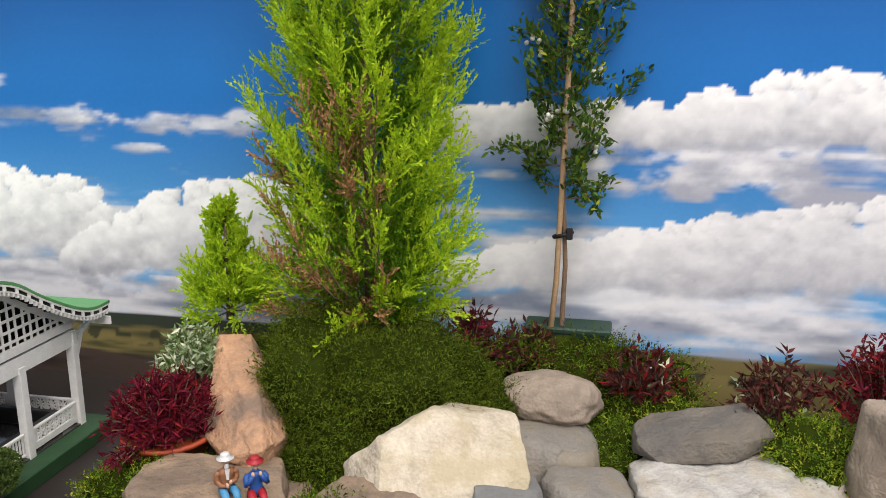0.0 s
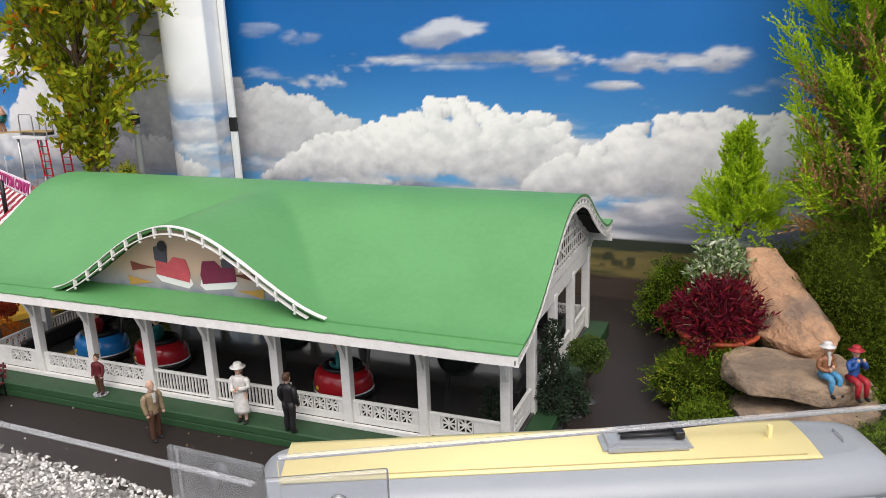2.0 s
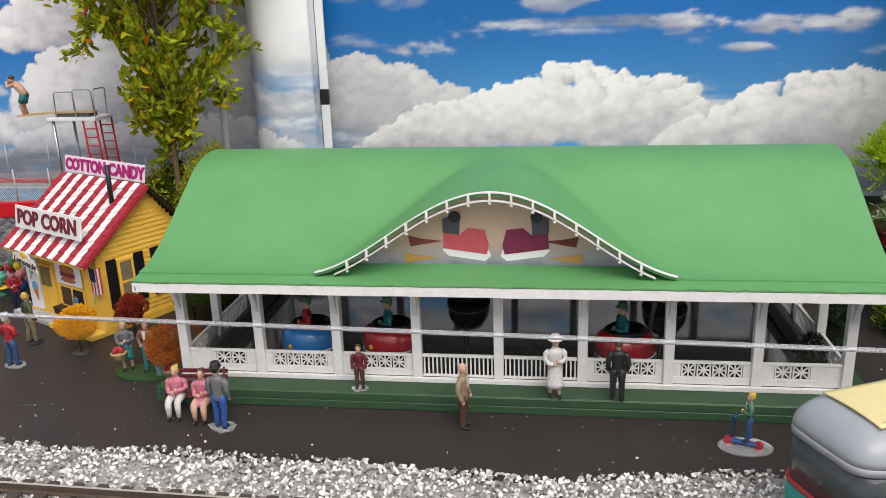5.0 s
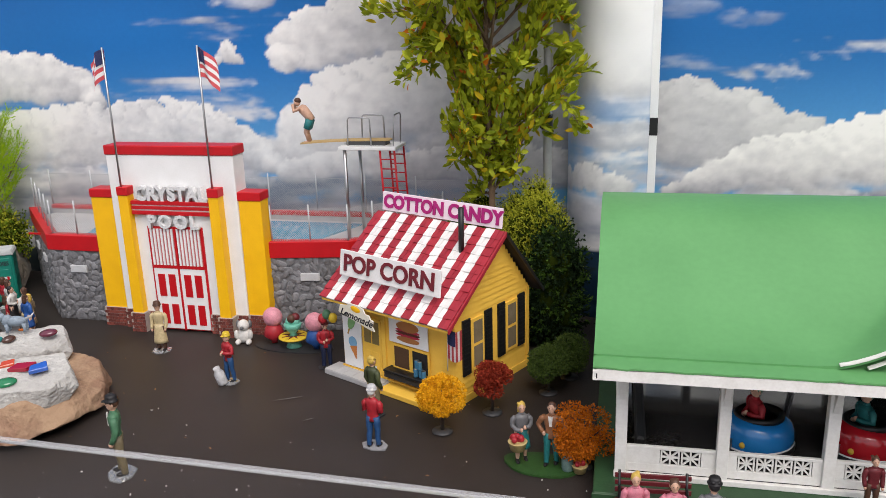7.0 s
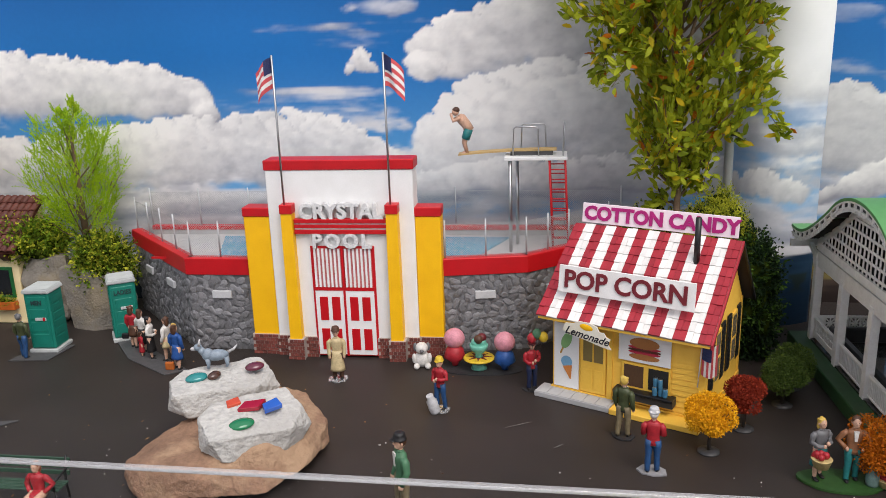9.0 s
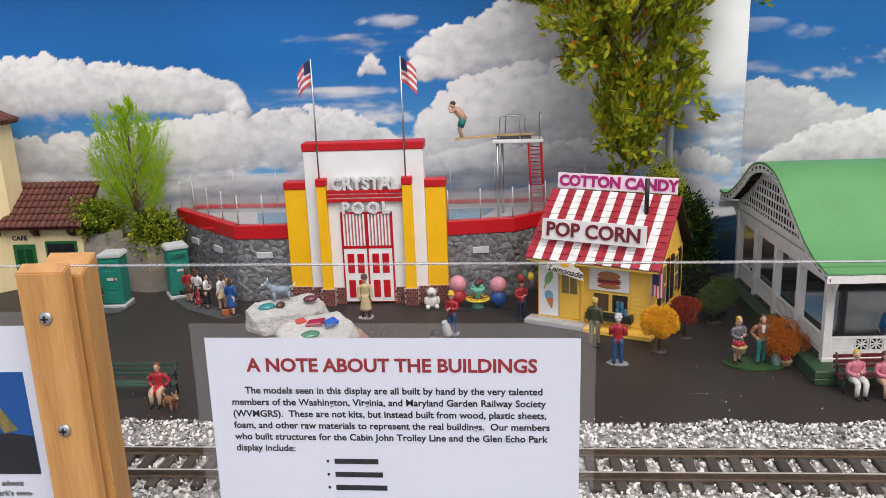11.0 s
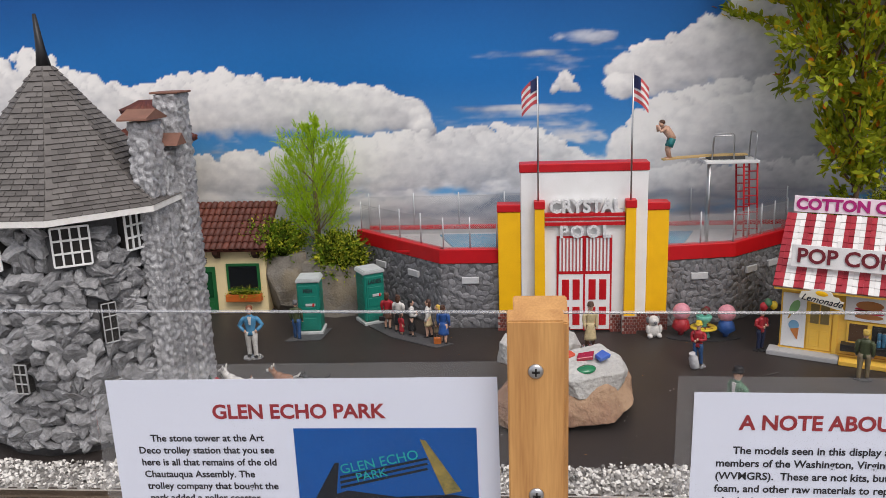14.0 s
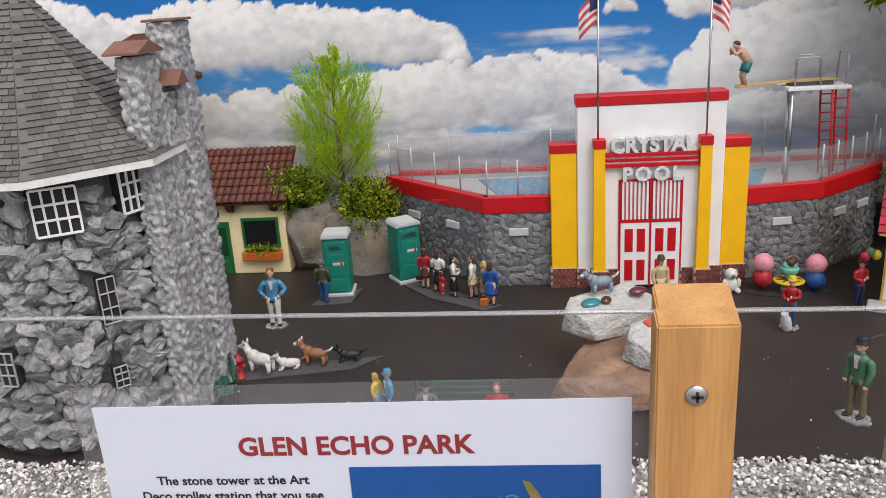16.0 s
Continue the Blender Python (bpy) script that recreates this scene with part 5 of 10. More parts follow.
for x, y0, tall in ((-1.752, 0.853, 0.046), (-1.742, 0.889, 0.046)):
    part("handrail", tube(bmesh.new(), [(x - 0.012, y0, PZ + 0.005), (x - 0.011, y0, PZ + tall - 0.003), (x - 0.008, y0, PZ + tall), (x + 0.02, y0, PZ + tall), (x + 0.023, y0, PZ + tall - 0.003), (x + 0.024, y0, PZ + 0.005)], 0.0011, 6), STEEL, dive)
part("handrail", tube(bmesh.new(), [(-1.694, 0.852, PZ), (-1.692, 0.852, PZ + 0.047), (-1.692, 0.857, PZ + 0.050), (-1.692, 0.884, PZ + 0.050), (-1.692, 0.888, PZ + 0.047), (-1.694, 0.888, PZ)], 0.0011, 6), STEEL, dive)

# ---- popcorn stand ----
stand = thing("popcorn_stand", pose(-1.624, 0.600, 0, 0, 0, -25.5), "yellow clapboard snack stand with a striped shingle roof", "building")
HW, DEP, WALL_Z, RZ = 0.091, 0.150, 0.108, 0.193
RIDGE_Y = 0.086
# local frame: x along the front, y into the building
body = bmesh.new()
box(body, -HW, 0.0, 0.008, HW, 0.003, WALL_Z)
box(body, -HW, DEP - 0.003, 0.008, HW, DEP, WALL_Z)
box(body, -HW, 0.003, 0.008, -HW + 0.003, DEP - 0.003, WALL_Z)
box(body, HW - 0.003, 0.003, 0.008, HW, DEP - 0.003, WALL_Z)
for x in (-HW, HW - 0.003):
    prism(body, [(0.0, WALL_Z), (DEP, WALL_Z), (RIDGE_Y, RZ - 0.006)], "x", x, x + 0.003)
part("wall_body", body, PALE_YELLOW, stand, "pale yellow walls")
plank_step = 0.0068
for r in range(14):
    z = 0.010 + plank_step * r
    b = bmesh.new()
    prism(b, [(-0.0016, z), (0, z), (0, z + plank_step), (-0.0004, z + plank_step)], "x", 0.053, HW)
    part("plank", b, PALE_YELLOW, stand)
    b = bmesh.new()
    prism(b, [(-0.0016, z), (0, z), (0, z + plank_step), (-0.0004, z + plank_step)], "x", -0.014, 0.053)
    part("plank", b, PALE_YELLOW, stand)
for r in range(26):
    z = 0.010 + plank_step * r
    if z > RZ - 0.014:
        break
    y0 = 0.0 if z < WALL_Z else RIDGE_Y * (z - WALL_Z) / (RZ - 0.006 - WALL_Z) + 0.002
    y1 = DEP if z < WALL_Z else DEP - (DEP - RIDGE_Y) * (z - WALL_Z) / (RZ - 0.006 - WALL_Z) - 0.002
    b = bmesh.new()
    prism(b, [(HW + 0.0016, z), (HW, z), (HW, z + plank_step), (HW + 0.0004, z + plank_step)], "y", y0, y1)
    part("plank", b, PALE_YELLOW, stand)
part("corner_board", boxed(HW - 0.005, -0.0024, 0.006, HW + 0.0024, 0.002, WALL_Z), PALE_YELLOW, stand)
part("corner_board", boxed(HW - 0.002, DEP - 0.005, 0.006, HW + 0.0024, DEP + 0.001, WALL_Z), PALE_YELLOW, stand)
part("plinth", boxed(-HW - 0.001, -0.003, 0, HW + 0.003, DEP + 0.002, 0.009), PALE_YELLOW, stand, "yellow plinth board")
part("front_deck", boxed(-0.008, -0.026, 0.0, HW + 0.004, -0.003, 0.0065, 0.0006), PALE_YELLOW, stand, "yellow boarded step")
porch = part("porch", boxed(-HW - 0.014, -0.024, 0.0, -0.009, 0.004, 0.0065, 0.0006), GREY_PAINT, stand, "weathered grey porch boards")
for k in range(6):
    part("plank", boxed(-HW - 0.013 + 0.0155 * k, -0.0235, 0.0066, -HW + 0.0018 + 0.0155 * k, 0.002, 0.0074), CONCRETE, porch)
# roof with rows of shingles in stripes
ey, ez = -0.026, 0.1065
slope = math.atan2(RZ - ez, RIDGE_Y - ey)
back_run, back_fall = DEP + 0.018 - RIDGE_Y, RZ - WALL_Z + 0.006
run = math.hypot(RZ - ez, RIDGE_Y - ey)
roof = part("roof", boxed(-HW - 0.010, 0, -0.002, HW + 0.012, run, 0.0), mat("roof_board", (0.55, 0.36, 0.34)), stand, "roof of red and white striped shingles", m=Matrix.Translation((0, ey, ez)) @ Matrix.Rotation(slope, 4, "X"))
part("back_roof", boxed(-HW - 0.010, 0, -0.003, HW + 0.012, math.hypot(back_run, back_fall), 0.0), mat("dark_shingle", (0.03, 0.022, 0.02), rough=0.8), stand, "dark rear roof slope", m=Matrix.Translation((0, RIDGE_Y, RZ)) @ Matrix.Rotation(-math.atan2(back_fall, back_run), 4, "X"))
ncol, nrow = 30, 11
sw, sh = (2 * HW + 0.022) / ncol, run / nrow
sh_mesh = {}
for nm, mm in (("r", SHINGLE_RED), ("w", SHINGLE_WHITE)):
    b = bmesh.new()
    prism(b, [(0, 0.0022), (0, 0.0002), (sh * 1.08, 0.0), (sh * 1.08, 0.0007)], "x", 0.0001, sw - 0.0001)
    sh_mesh[nm] = finish("shingle", b, mm)
for r in range(nrow):
    for c in range(ncol):
        part("shingle", sh_mesh["r" if (c // 2) % 2 == 0 else "w"], None, roof, m=pose(-HW - 0.010 + sw * c, sh * r - 0.0009 * ((c * 5 + r * 3) % 4) / 3, 0.0001 + 0.0005 * ((c * 7 + r * 3) % 4) / 3, ((c * 3 + r) % 5) * 0.8, 0, 0))
for y0, z0_, y1, z1_ in ((ey, ez, RIDGE_Y, RZ), (RIDGE_Y, RZ, DEP + 0.018, WALL_Z - 0.006)):
    b = bmesh.new()
    prism(b, [(y0, z0_ - 0.0045), (y0, z0_ + 0.001), (y1, z1_ + 0.001), (y1, z1_ - 0.0045)], "x", HW + 0.0122, HW + 0.0142)
    part("verge_board", b, SHINGLE_RED if y0 == ey else BLACK, stand)
part("eave_board", boxed(-HW - 0.008, ey + 0.001, ez - 0.004, HW + 0.0110, ey + 0.003, ez - 0.0004), PALE_YELLOW, stand)
# signs
PINK_LETTER = mat("magenta_letter", (0.40, 0.01, 0.16), (0.28, 0.008, 0.11), rough=0.5, scale=150)
cc = part("cotton_candy_sign", boxed(-0.083, 0, -0.0120, 0.108, 0.002, 0.0125, 0.0005), mat("pale_pink_board", (0.80, 0.70, 0.74), (0.76, 0.60, 0.66), rough=0.6, scale=30), stand, "pale pink board with magenta lettering", m=pose(-0.0100, RIDGE_Y + 0.001, RZ + 0.0150, -8, 0, 0))
text("letters", "COTTON CANDY", 0.0232, PINK_LETTER, cc, pose(0.0145, -0.0007, -0.0003), extrude=0.0006, spacing=1.0, bold=0.0010)
pc = part("popcorn_sign", boxed(-0.0800, 0, -0.0160, 0.0800, 0.0025, 0.0160, 0.0005), mat("white_board", (0.8, 0.79, 0.77), rough=0.6), stand, "white board with dark red lettering", m=pose(-0.0010, -0.0070, ez + 0.0435, -8, 0, 0))
text("letters", "POP CORN", 0.0290, mat("maroon_letter", (0.16, 0.012, 0.02), rough=0.5), pc, pose(0, -0.0008, -0.0002), extrude=0.0007, spacing=1.0, bold=0.0007)
part("flue", tube(bmesh.new(), [(0.0605, 0.056, RZ - 0.026), (0.0605, 0.057, RZ + 0.030)], 0.0034, 12), BLACK, stand, "black stovepipe")
# door and hatch
OLIVE_PANE = mat("dull_olive_pane", (0.23, 0.17, 0.06), (0.17, 0.12, 0.045), rough=0.3, scale=40, bump=0.02)
door = part("door", boxed(-0.054, -0.0022, 0.010, -0.022, -0.0003, 0.083, 0.0004), PALE_YELLOW, stand, "yellow panelled door with two dull panes")
for k in range(2):
    part("pane", boxed(-0.0505 + 0.0135 * k, -0.0028, 0.050, -0.0390 + 0.0135 * k, -0.0023, 0.079), OLIVE_PANE, door)
    part("panel", boxed(-0.0505 + 0.0135 * k, -0.0030, 0.015, -0.0390 + 0.0135 * k, -0.0023, 0.040, 0.0003), PALE_YELLOW, door)
part("trim_post", boxed(-0.020, -0.0035, 0.008, -0.014, 0.0, WALL_Z), PALE_YELLOW, stand)
ice = part("ice_cream_panel", boxed(-0.0885, -0.0022, 0.010, -0.0565, -0.0006, 0.092), WHITE, stand, "white panel painted with an ice lolly and a cone")
for cx, cz, lean, mm, cone in ((-0.0745, 0.066, 24, mat("lolly_green", (0.22, 0.42, 0.16)), False), (-0.0705, 0.038, -14, mat("lolly_blue", (0.20, 0.42, 0.62)), True)):
    b = bmesh.new()
    prism(b, oval(0, 0.006, 0.0072 if cone else 0.0060, 0.0075 if cone else 0.0115), "y", -0.0027, -0.0022)
    part("painted_lolly", b, mm, ice, m=pose(cx, 0, cz, 0, lean, 0))
    b = bmesh.new()
    prism(b, [(-0.0062, 0.001), (0.0062, 0.001), (0.0006, -0.016), (-0.0006, -0.016)] if cone else [(-0.0011, -0.004), (0.0011, -0.004), (0.0011, -0.014), (-0.0011, -0.014)], "y", -0.0032 if cone else -0.0026, -0.0028 if cone else -0.0022)
    part("painted_cone" if cone else "painted_stick", b, mat("cone_orange", (0.62, 0.22, 0.05)) if cone else GOLD_PAINT, ice, m=pose(cx, 0, cz, 0, lean, 0))
hatch = part("serving_hatch", boxed(-0.002, -0.0034, 0.028, 0.056, -0.0020, 0.060), PALE_YELLOW, stand, "serving hatch with dark openings")
for x0, x1, inside_mat in ((0.001, 0.024, mat("brown_interior", (0.10, 0.05, 0.022), (0.06, 0.03, 0.015), rough=0.7)), (0.030, 0.053, DARK)):
    part("opening", boxed(x0, -0.0040, 0.031, x1, -0.0034, 0.057), inside_mat, hatch)
part("counter_shelf", boxed(-0.008, -0.016, 0.0255, 0.062, -0.001, 0.0285, 0.0004), BLACK, stand, "black counter shelf")
part("counter_front", boxed(-0.008, -0.0145, 0.018, 0.062, -0.001, 0.0255), mat("dark_counter", (0.03, 0.03, 0.03)), stand)
burger = part("burger_sign", boxed(-0.006, -0.0045, 0.062, 0.055, -0.0026, 0.098, 0.0003), WHITE, stand, "white board painted with a hamburger")
bun, pat_, red_ = mat("bun_brown", (0.42, 0.17, 0.05)), mat("patty", (0.12, 0.03, 0.02)), mat("sauce", (0.5, 0.03, 0.06))
for cz, rx, rz, mm in ((0.0685, 0.017, 0.0035, bun), (0.0735, 0.018, 0.002, red_), (0.0765, 0.0185, 0.002, pat_), (0.0795, 0.018, 0.002, red_), (0.085, 0.0165, 0.0062, bun)):
    b = bmesh.new()
    prism(b, oval(0.0245, cz + 0.001, rx * 1.05, rz * 1.05), "y", -0.0049 - 0.0001 * rz * 1000, -0.0045)
    part("painted_layer", b, mm, burger)
lem_b = bmesh.new()
prism(lem_b, [(-0.034, -0.003), (-0.032, 0.006), (-0.022, 0.0085), (-0.016, 0.013), (-0.004, 0.0145), (0.006, 0.013), (0.010, 0.0075), (0.016, 0.008), (0.019, 0.004), (0.024, 0.003), (0.0225, -0.004), (0.027, -0.009), (0.016, -0.009), (0.002, -0.0075), (-0.016, -0.006), (-0.028, -0.0065)], "y", -0.0026, -0.001)
lem = part("lemonade_sign", lem_b, mat("lemonade_board", (0.74, 0.72, 0.64), (0.62, 0.56, 0.42)), stand, "painted cut-out lemonade sign hung under the eave", m=pose(-0.0310, -0.027, 0.094, 0, 8, 0))
text("letters", "Lemonade", 0.0128, INK, lem, pose(-0.004, -0.003, -0.0015), extrude=0.0002, bold=0.0002, slant=0.35)
b = bmesh.new()
ball(b, (-0.006, -0.0020, 0.0085), (0.0095, 0.0012, 0.0045))
part("painted_lemon", b, YELLOW, lem, "painted yellow lemon")
# side windows with shutters
PANE_TAN = mat("amber_window_pane", (0.24, 0.19, 0.12), (0.14, 0.11, 0.07), rough=0.15, scale=60, bump=0, spec=0.5)
for yc in (0.041, 0.111):
    wn_ = part("window_frame", boxed(HW + 0.001, yc - 0.0125, 0.036, HW + 0.0034, yc + 0.0125, 0.100, 0.0003), PALE_YELLOW, stand, "yellow sash window")
    part("pane", boxed(HW + 0.0032, yc - 0.0085, 0.040, HW + 0.0038, yc + 0.0085, 0.0655), PANE_TAN, wn_)
    part("pane", boxed(HW + 0.0032, yc - 0.0085, 0.0695, HW + 0.0038, yc + 0.0085, 0.096), PANE_TAN, wn_)
    for s in (-1, 1):
        sh_ = part("shutter", boxed(HW + 0.0015, yc + s * 0.0215 - 0.0075, 0.034, HW + 0.0036, yc + s * 0.0215 + 0.0075, 0.103, 0.0003), BLACK, stand, "black louvred shutter")
        for k in range(12):
            part("slat", boxed(HW + 0.0036, yc + s * 0.0215 - 0.006, 0.0375 + 0.0053 * k, HW + 0.0042, yc + s * 0.0215 + 0.006, 0.0405 + 0.0053 * k), BLACK, sh_)
sf = thing("hung_flag", pose(-1.5490, 0.5560, 0.048), "small striped flag hung at the stand's corner", "flag")
part("stick", tube(bmesh.new(), [(0, 0, 0), (0.002, -0.004, 0.056)], 0.0007, 6), WHITE, sf)
for k in range(7):
    part("stripe", sheet("stripe", lambda s, t, k=k: (0.002 + (0.0165 * (k + s) / 7), -0.005 - 0.002 * math.sin(3 * (k + s) / 7), 0.054 - 0.036 * t - 0.004 * math.sin((k + s) / 7 * 3)), 1, 6, FLAG_RED if k % 2 == 0 else WHITE, thick=0.0003), None, sf)
part("canton", sheet("canton", lambda s, t: (0.002 + 0.0095 * s, -0.0062 - 0.002 * math.sin(1.8 * s), 0.0545 - 0.018 * t - 0.003 * math.sin(1.8 * s)), 5, 4, mat("flag_navy", (0.012, 0.02, 0.09), (0.05, 0.06, 0.14), rough=0.7, scale=900, bump=0), thick=0.0005), None, sf)

# ---- cafe and bell tower ----
cafe = thing("cafe", pose(0, 0, 0), "small cream stucco cafe with brown tiled roof and green door", "building")
CY = 0.832
part("wall_body", boxed(-2.712, CY, 0, -2.543, 0.915, 0.126, 0.001), CREAM, cafe, "cream stucco walls")
b = bmesh.new()
prism(b, [(CY, 0.126), (0.915, 0.126), (0.915, 0.186)], "x", -2.712, -2.543)
part("gable", b, CREAM, cafe)
ca, cl = math.atan2(0.19 - 0.122, 0.912 - (CY - 0.018)), math.hypot(0.19 - 0.122, 0.912 - (CY - 0.018))
croof = part("roof", boxed(-2.716, 0, -0.003, -2.534, cl, 0.0), TERRACOTTA_TILE, cafe, "brown pantile roof", m=Matrix.Translation((0, CY - 0.018, 0.122)) @ Matrix.Rotation(ca, 4, "X"))
tb_ = bmesh.new()
tw, tl = 0.0114, cl / 7
for j in range(2):
    for i in range(7):
        a0, a1 = math.pi * i / 6, math.pi * min(6, i + 1) / 6
top_v = [[tb_.verts.new((tw / 2 * (1 - math.cos(math.pi * i / 6)) * 0.98, y, z + 0.0042 * math.sin(math.pi * i / 6))) for i in range(7)] for y, z in ((0.0, 0.0022), (tl * 1.06, 0.0002))]
low_v = [tb_.verts.new((tw / 2 * (1 - math.cos(math.pi * i / 6)) * 0.98, 0.0, 0.0008 + 0.0038 * math.sin(math.pi * i / 6))) for i in range(7)]
for i in range(6):
    tb_.faces.new((top_v[0][i], top_v[0][i + 1], top_v[1][i + 1], top_v[1][i])).smooth = True
    tb_.faces.new((low_v[i], low_v[i + 1], top_v[0][i + 1], top_v[0][i]))
tile_mesh = finish("roof_tile", tb_, TERRACOTTA_TILE)
for r in range(7):
    for c in range(16):
        part("roof_tile", tile_mesh, None, croof, m=pose(-2.716 + tw * c, tl * r, 0.0))
for x in (-2.70, -2.628, -2.557):
    b = bmesh.new()
    prism(b, [(CY - 0.017, 0.122), (CY, 0.122), (CY, 0.104), (CY - 0.006, 0.106), (CY - 0.015, 0.114)], "x", x - 0.0045, x + 0.0045)
    part("roof_bracket", b, mat("dark_brown_wood", (0.06, 0.02, 0.014)), cafe, "dark brown bracket")
text("letters", "CAFE", 0.0115, INK, cafe, pose(-2.664, CY - 0.0006, 0.1005), extrude=0.0004, spacing=1.15, bold=0.0004)
cd = part("door", boxed(-2.678, CY - 0.0032, 0.002, -2.6355, CY - 0.0004, 0.089, 0.0005), DARK_GREEN, cafe, "green glazed door")
for k in range(2):
    part("pane", boxed(-2.671 + 0.0165 * k, CY - 0.0038, 0.032, -2.658 + 0.0165 * k, CY - 0.0032, 0.080), mat("green_glass", (0.006, 0.06, 0.02), rough=0.15), cd)
part("panel", boxed(-2.671, CY - 0.004, 0.008, -2.6425, CY - 0.0032, 0.025, 0.0005), DARK_GREEN, cd)
wf = part("window", boxed(-2.6145, CY - 0.0035, 0.044, -2.5535, CY - 0.0004, 0.0945, 0.0005), DARK_GREEN, cafe, "green-framed dark window")
part("pane", boxed(-2.610, CY - 0.0041, 0.049, -2.558, CY - 0.0036, 0.090), GLASS_DARK, wf)
part("flower_box", boxed(-2.6165, CY - 0.013, 0.026, -2.552, CY - 0.0006, 0.039, 0.0006), mat("orange_wood", (0.55, 0.13, 0.015), (0.45, 0.09, 0.01)), cafe, "orange window box with green sprigs")
bell_t = thing("bell_tower", pose(-2.742, 0.868, 0), "cream stucco bell tower with brown tiled roofs", "building")
b = bmesh.new()
lathe(b, [(0.069, 0), (0.064, 0.318)], segs=8)
for f in b.faces:
    f.smooth = False
bmesh.ops.rotate(b, verts=b.verts[:], cent=(0, 0, 0), matrix=Matrix.Rotation(math.pi / 8, 3, "Z"))
part("shaft", b, CREAM, bell_t, "eight-sided cream shaft")
for z0_, z1_, r0, r1 in ((0.314, 0.336, 0.080, 0.040), (0.366, 0.384, 0.048, 0.010)):
    b = bmesh.new()
    lathe(b, [(r0 - 0.004, z0_ - 0.004), (r0, z0_), ((r0 + r1) / 2, z0_ * 0.55 + z1_ * 0.45), (r1, z1_)], segs=8)
    for f in b.faces:
        f.smooth = False
    bmesh.ops.rotate(b, verts=b.verts[:], cent=(0, 0, 0), matrix=Matrix.Rotation(math.pi / 8, 3, "Z"))
    part("roof", b, TERRACOTTA_TILE, bell_t, "brown tiled roof skirt")
    for s in range(8):
        for k in range(5):
            a0 = math.pi / 8 + s * math.pi / 4
            p0 = Vector((math.cos(a0), math.sin(a0), 0)).lerp(Vector((math.cos(a0 + math.pi / 4), math.sin(a0 + math.pi / 4), 0)), (k + 0.5) / 5)
            part("roof_tile", tube(bmesh.new(), [p0 * r0 + Vector((0, 0, z0_ + 0.001)), p0 * ((r0 + r1) / 2) + Vector((0, 0, z0_ * 0.55 + z1_ * 0.45 + 0.001)), p0 * (r1 + 0.004) + Vector((0, 0, z1_))], [0.0052, 0.0042, 0.0028], 6), TERRACOTTA_TILE, bell_t)
b = bmesh.new()
lathe(b, [(0.036, 0.334), (0.036, 0.368)], segs=8)
part("belfry", b, CREAM, bell_t, "cream belfry")
b = bmesh.new()
tube(b, [(0.020, -0.030, 0.352), (0.0215, -0.033, 0.352)], 0.007, 14)
part("round_window", b, mat("dull_green_glass", (0.25, 0.27, 0.2), rough=0.2), bell_t)
BLUE_TILE = mat("blue_tile", (0.01, 0.03, 0.22))
cross = [(0, 0, 0.0028, 0.016), (0, 0, 0.0085, 0.0028)]
for dx, dz, w, h in cross:
    part("blue_tile_cross", boxed(dx - w, -0.0630, 0.268 + dz - h, dx + w, -0.0600, 0.268 + dz + h), BLUE_TILE, bell_t, "blue tile cross", m=pose(0, 0, 0, 0, 0, 45))
for dx, dz in ((-0.010, 0.013), (0.010, 0.016), (0.009, -0.013)):
    part("small_opening", boxed(dx - 0.002, -0.0630, 0.268 + dz - 0.002, dx + 0.002, -0.0600, 0.268 + dz + 0.002), DARK, bell_t, m=pose(0, 0, 0, 0, 0, 45))
part("green_window", boxed(-0.02, -0.0655, 0.12, 0.012, -0.0600, 0.175, 0.001), DARK_GREEN, bell_t, "green-framed window")
part("balcony_ledge", boxed(-0.03, -0.080, 0.108, 0.02, -0.0610, 0.119, 0.001), CREAM, bell_t)

# ---- stone tower ----
TX, TY = -2.652, 0.405
tower = thing("stone_tower", pose(TX, TY, 0), "round tower of rough grey fieldstone with a slate roof", "tower")
ROCKY = mat("blue_grey_fieldstone", (0.40, 0.40, 0.405), (0.055, 0.056, 0.060), rough=0.45, scale=3.2, fine=14, per_object=0.25, bump=1.0, spec=0.5, deep=0.003)
b = bmesh.new()
lathe(b, [(0.110, 0), (0.113, 0.30)], segs=16)
part("core", b, mat("grey_mortar", (0.13, 0.13, 0.133), (0.05, 0.05, 0.052), rough=0.9, scale=90, bump=0.6), tower, "dark mortar core")


def boulder(rng, subdiv=3):
    b = bmesh.new()
    bmesh.ops.create_icosphere(b, subdivisions=subdiv, radius=0.5)
    cuts = [Vector((rng.uniform(-1, 1), rng.uniform(-1, 1), rng.uniform(-1, 1))).normalized() for k in range(14)]
    off = [rng.uniform(0.20, 0.40) for k in cuts]
    for v in b.verts:
        for n, d in zip(cuts, off):
            e = v.co.dot(n) - d
            if e > 0:
                v.co -= n * e
        v.co += v.co.normalized() * 0.09 * (noise.noise(v.co * 6 + Vector((rng.random(), 0, 0))))
    return b


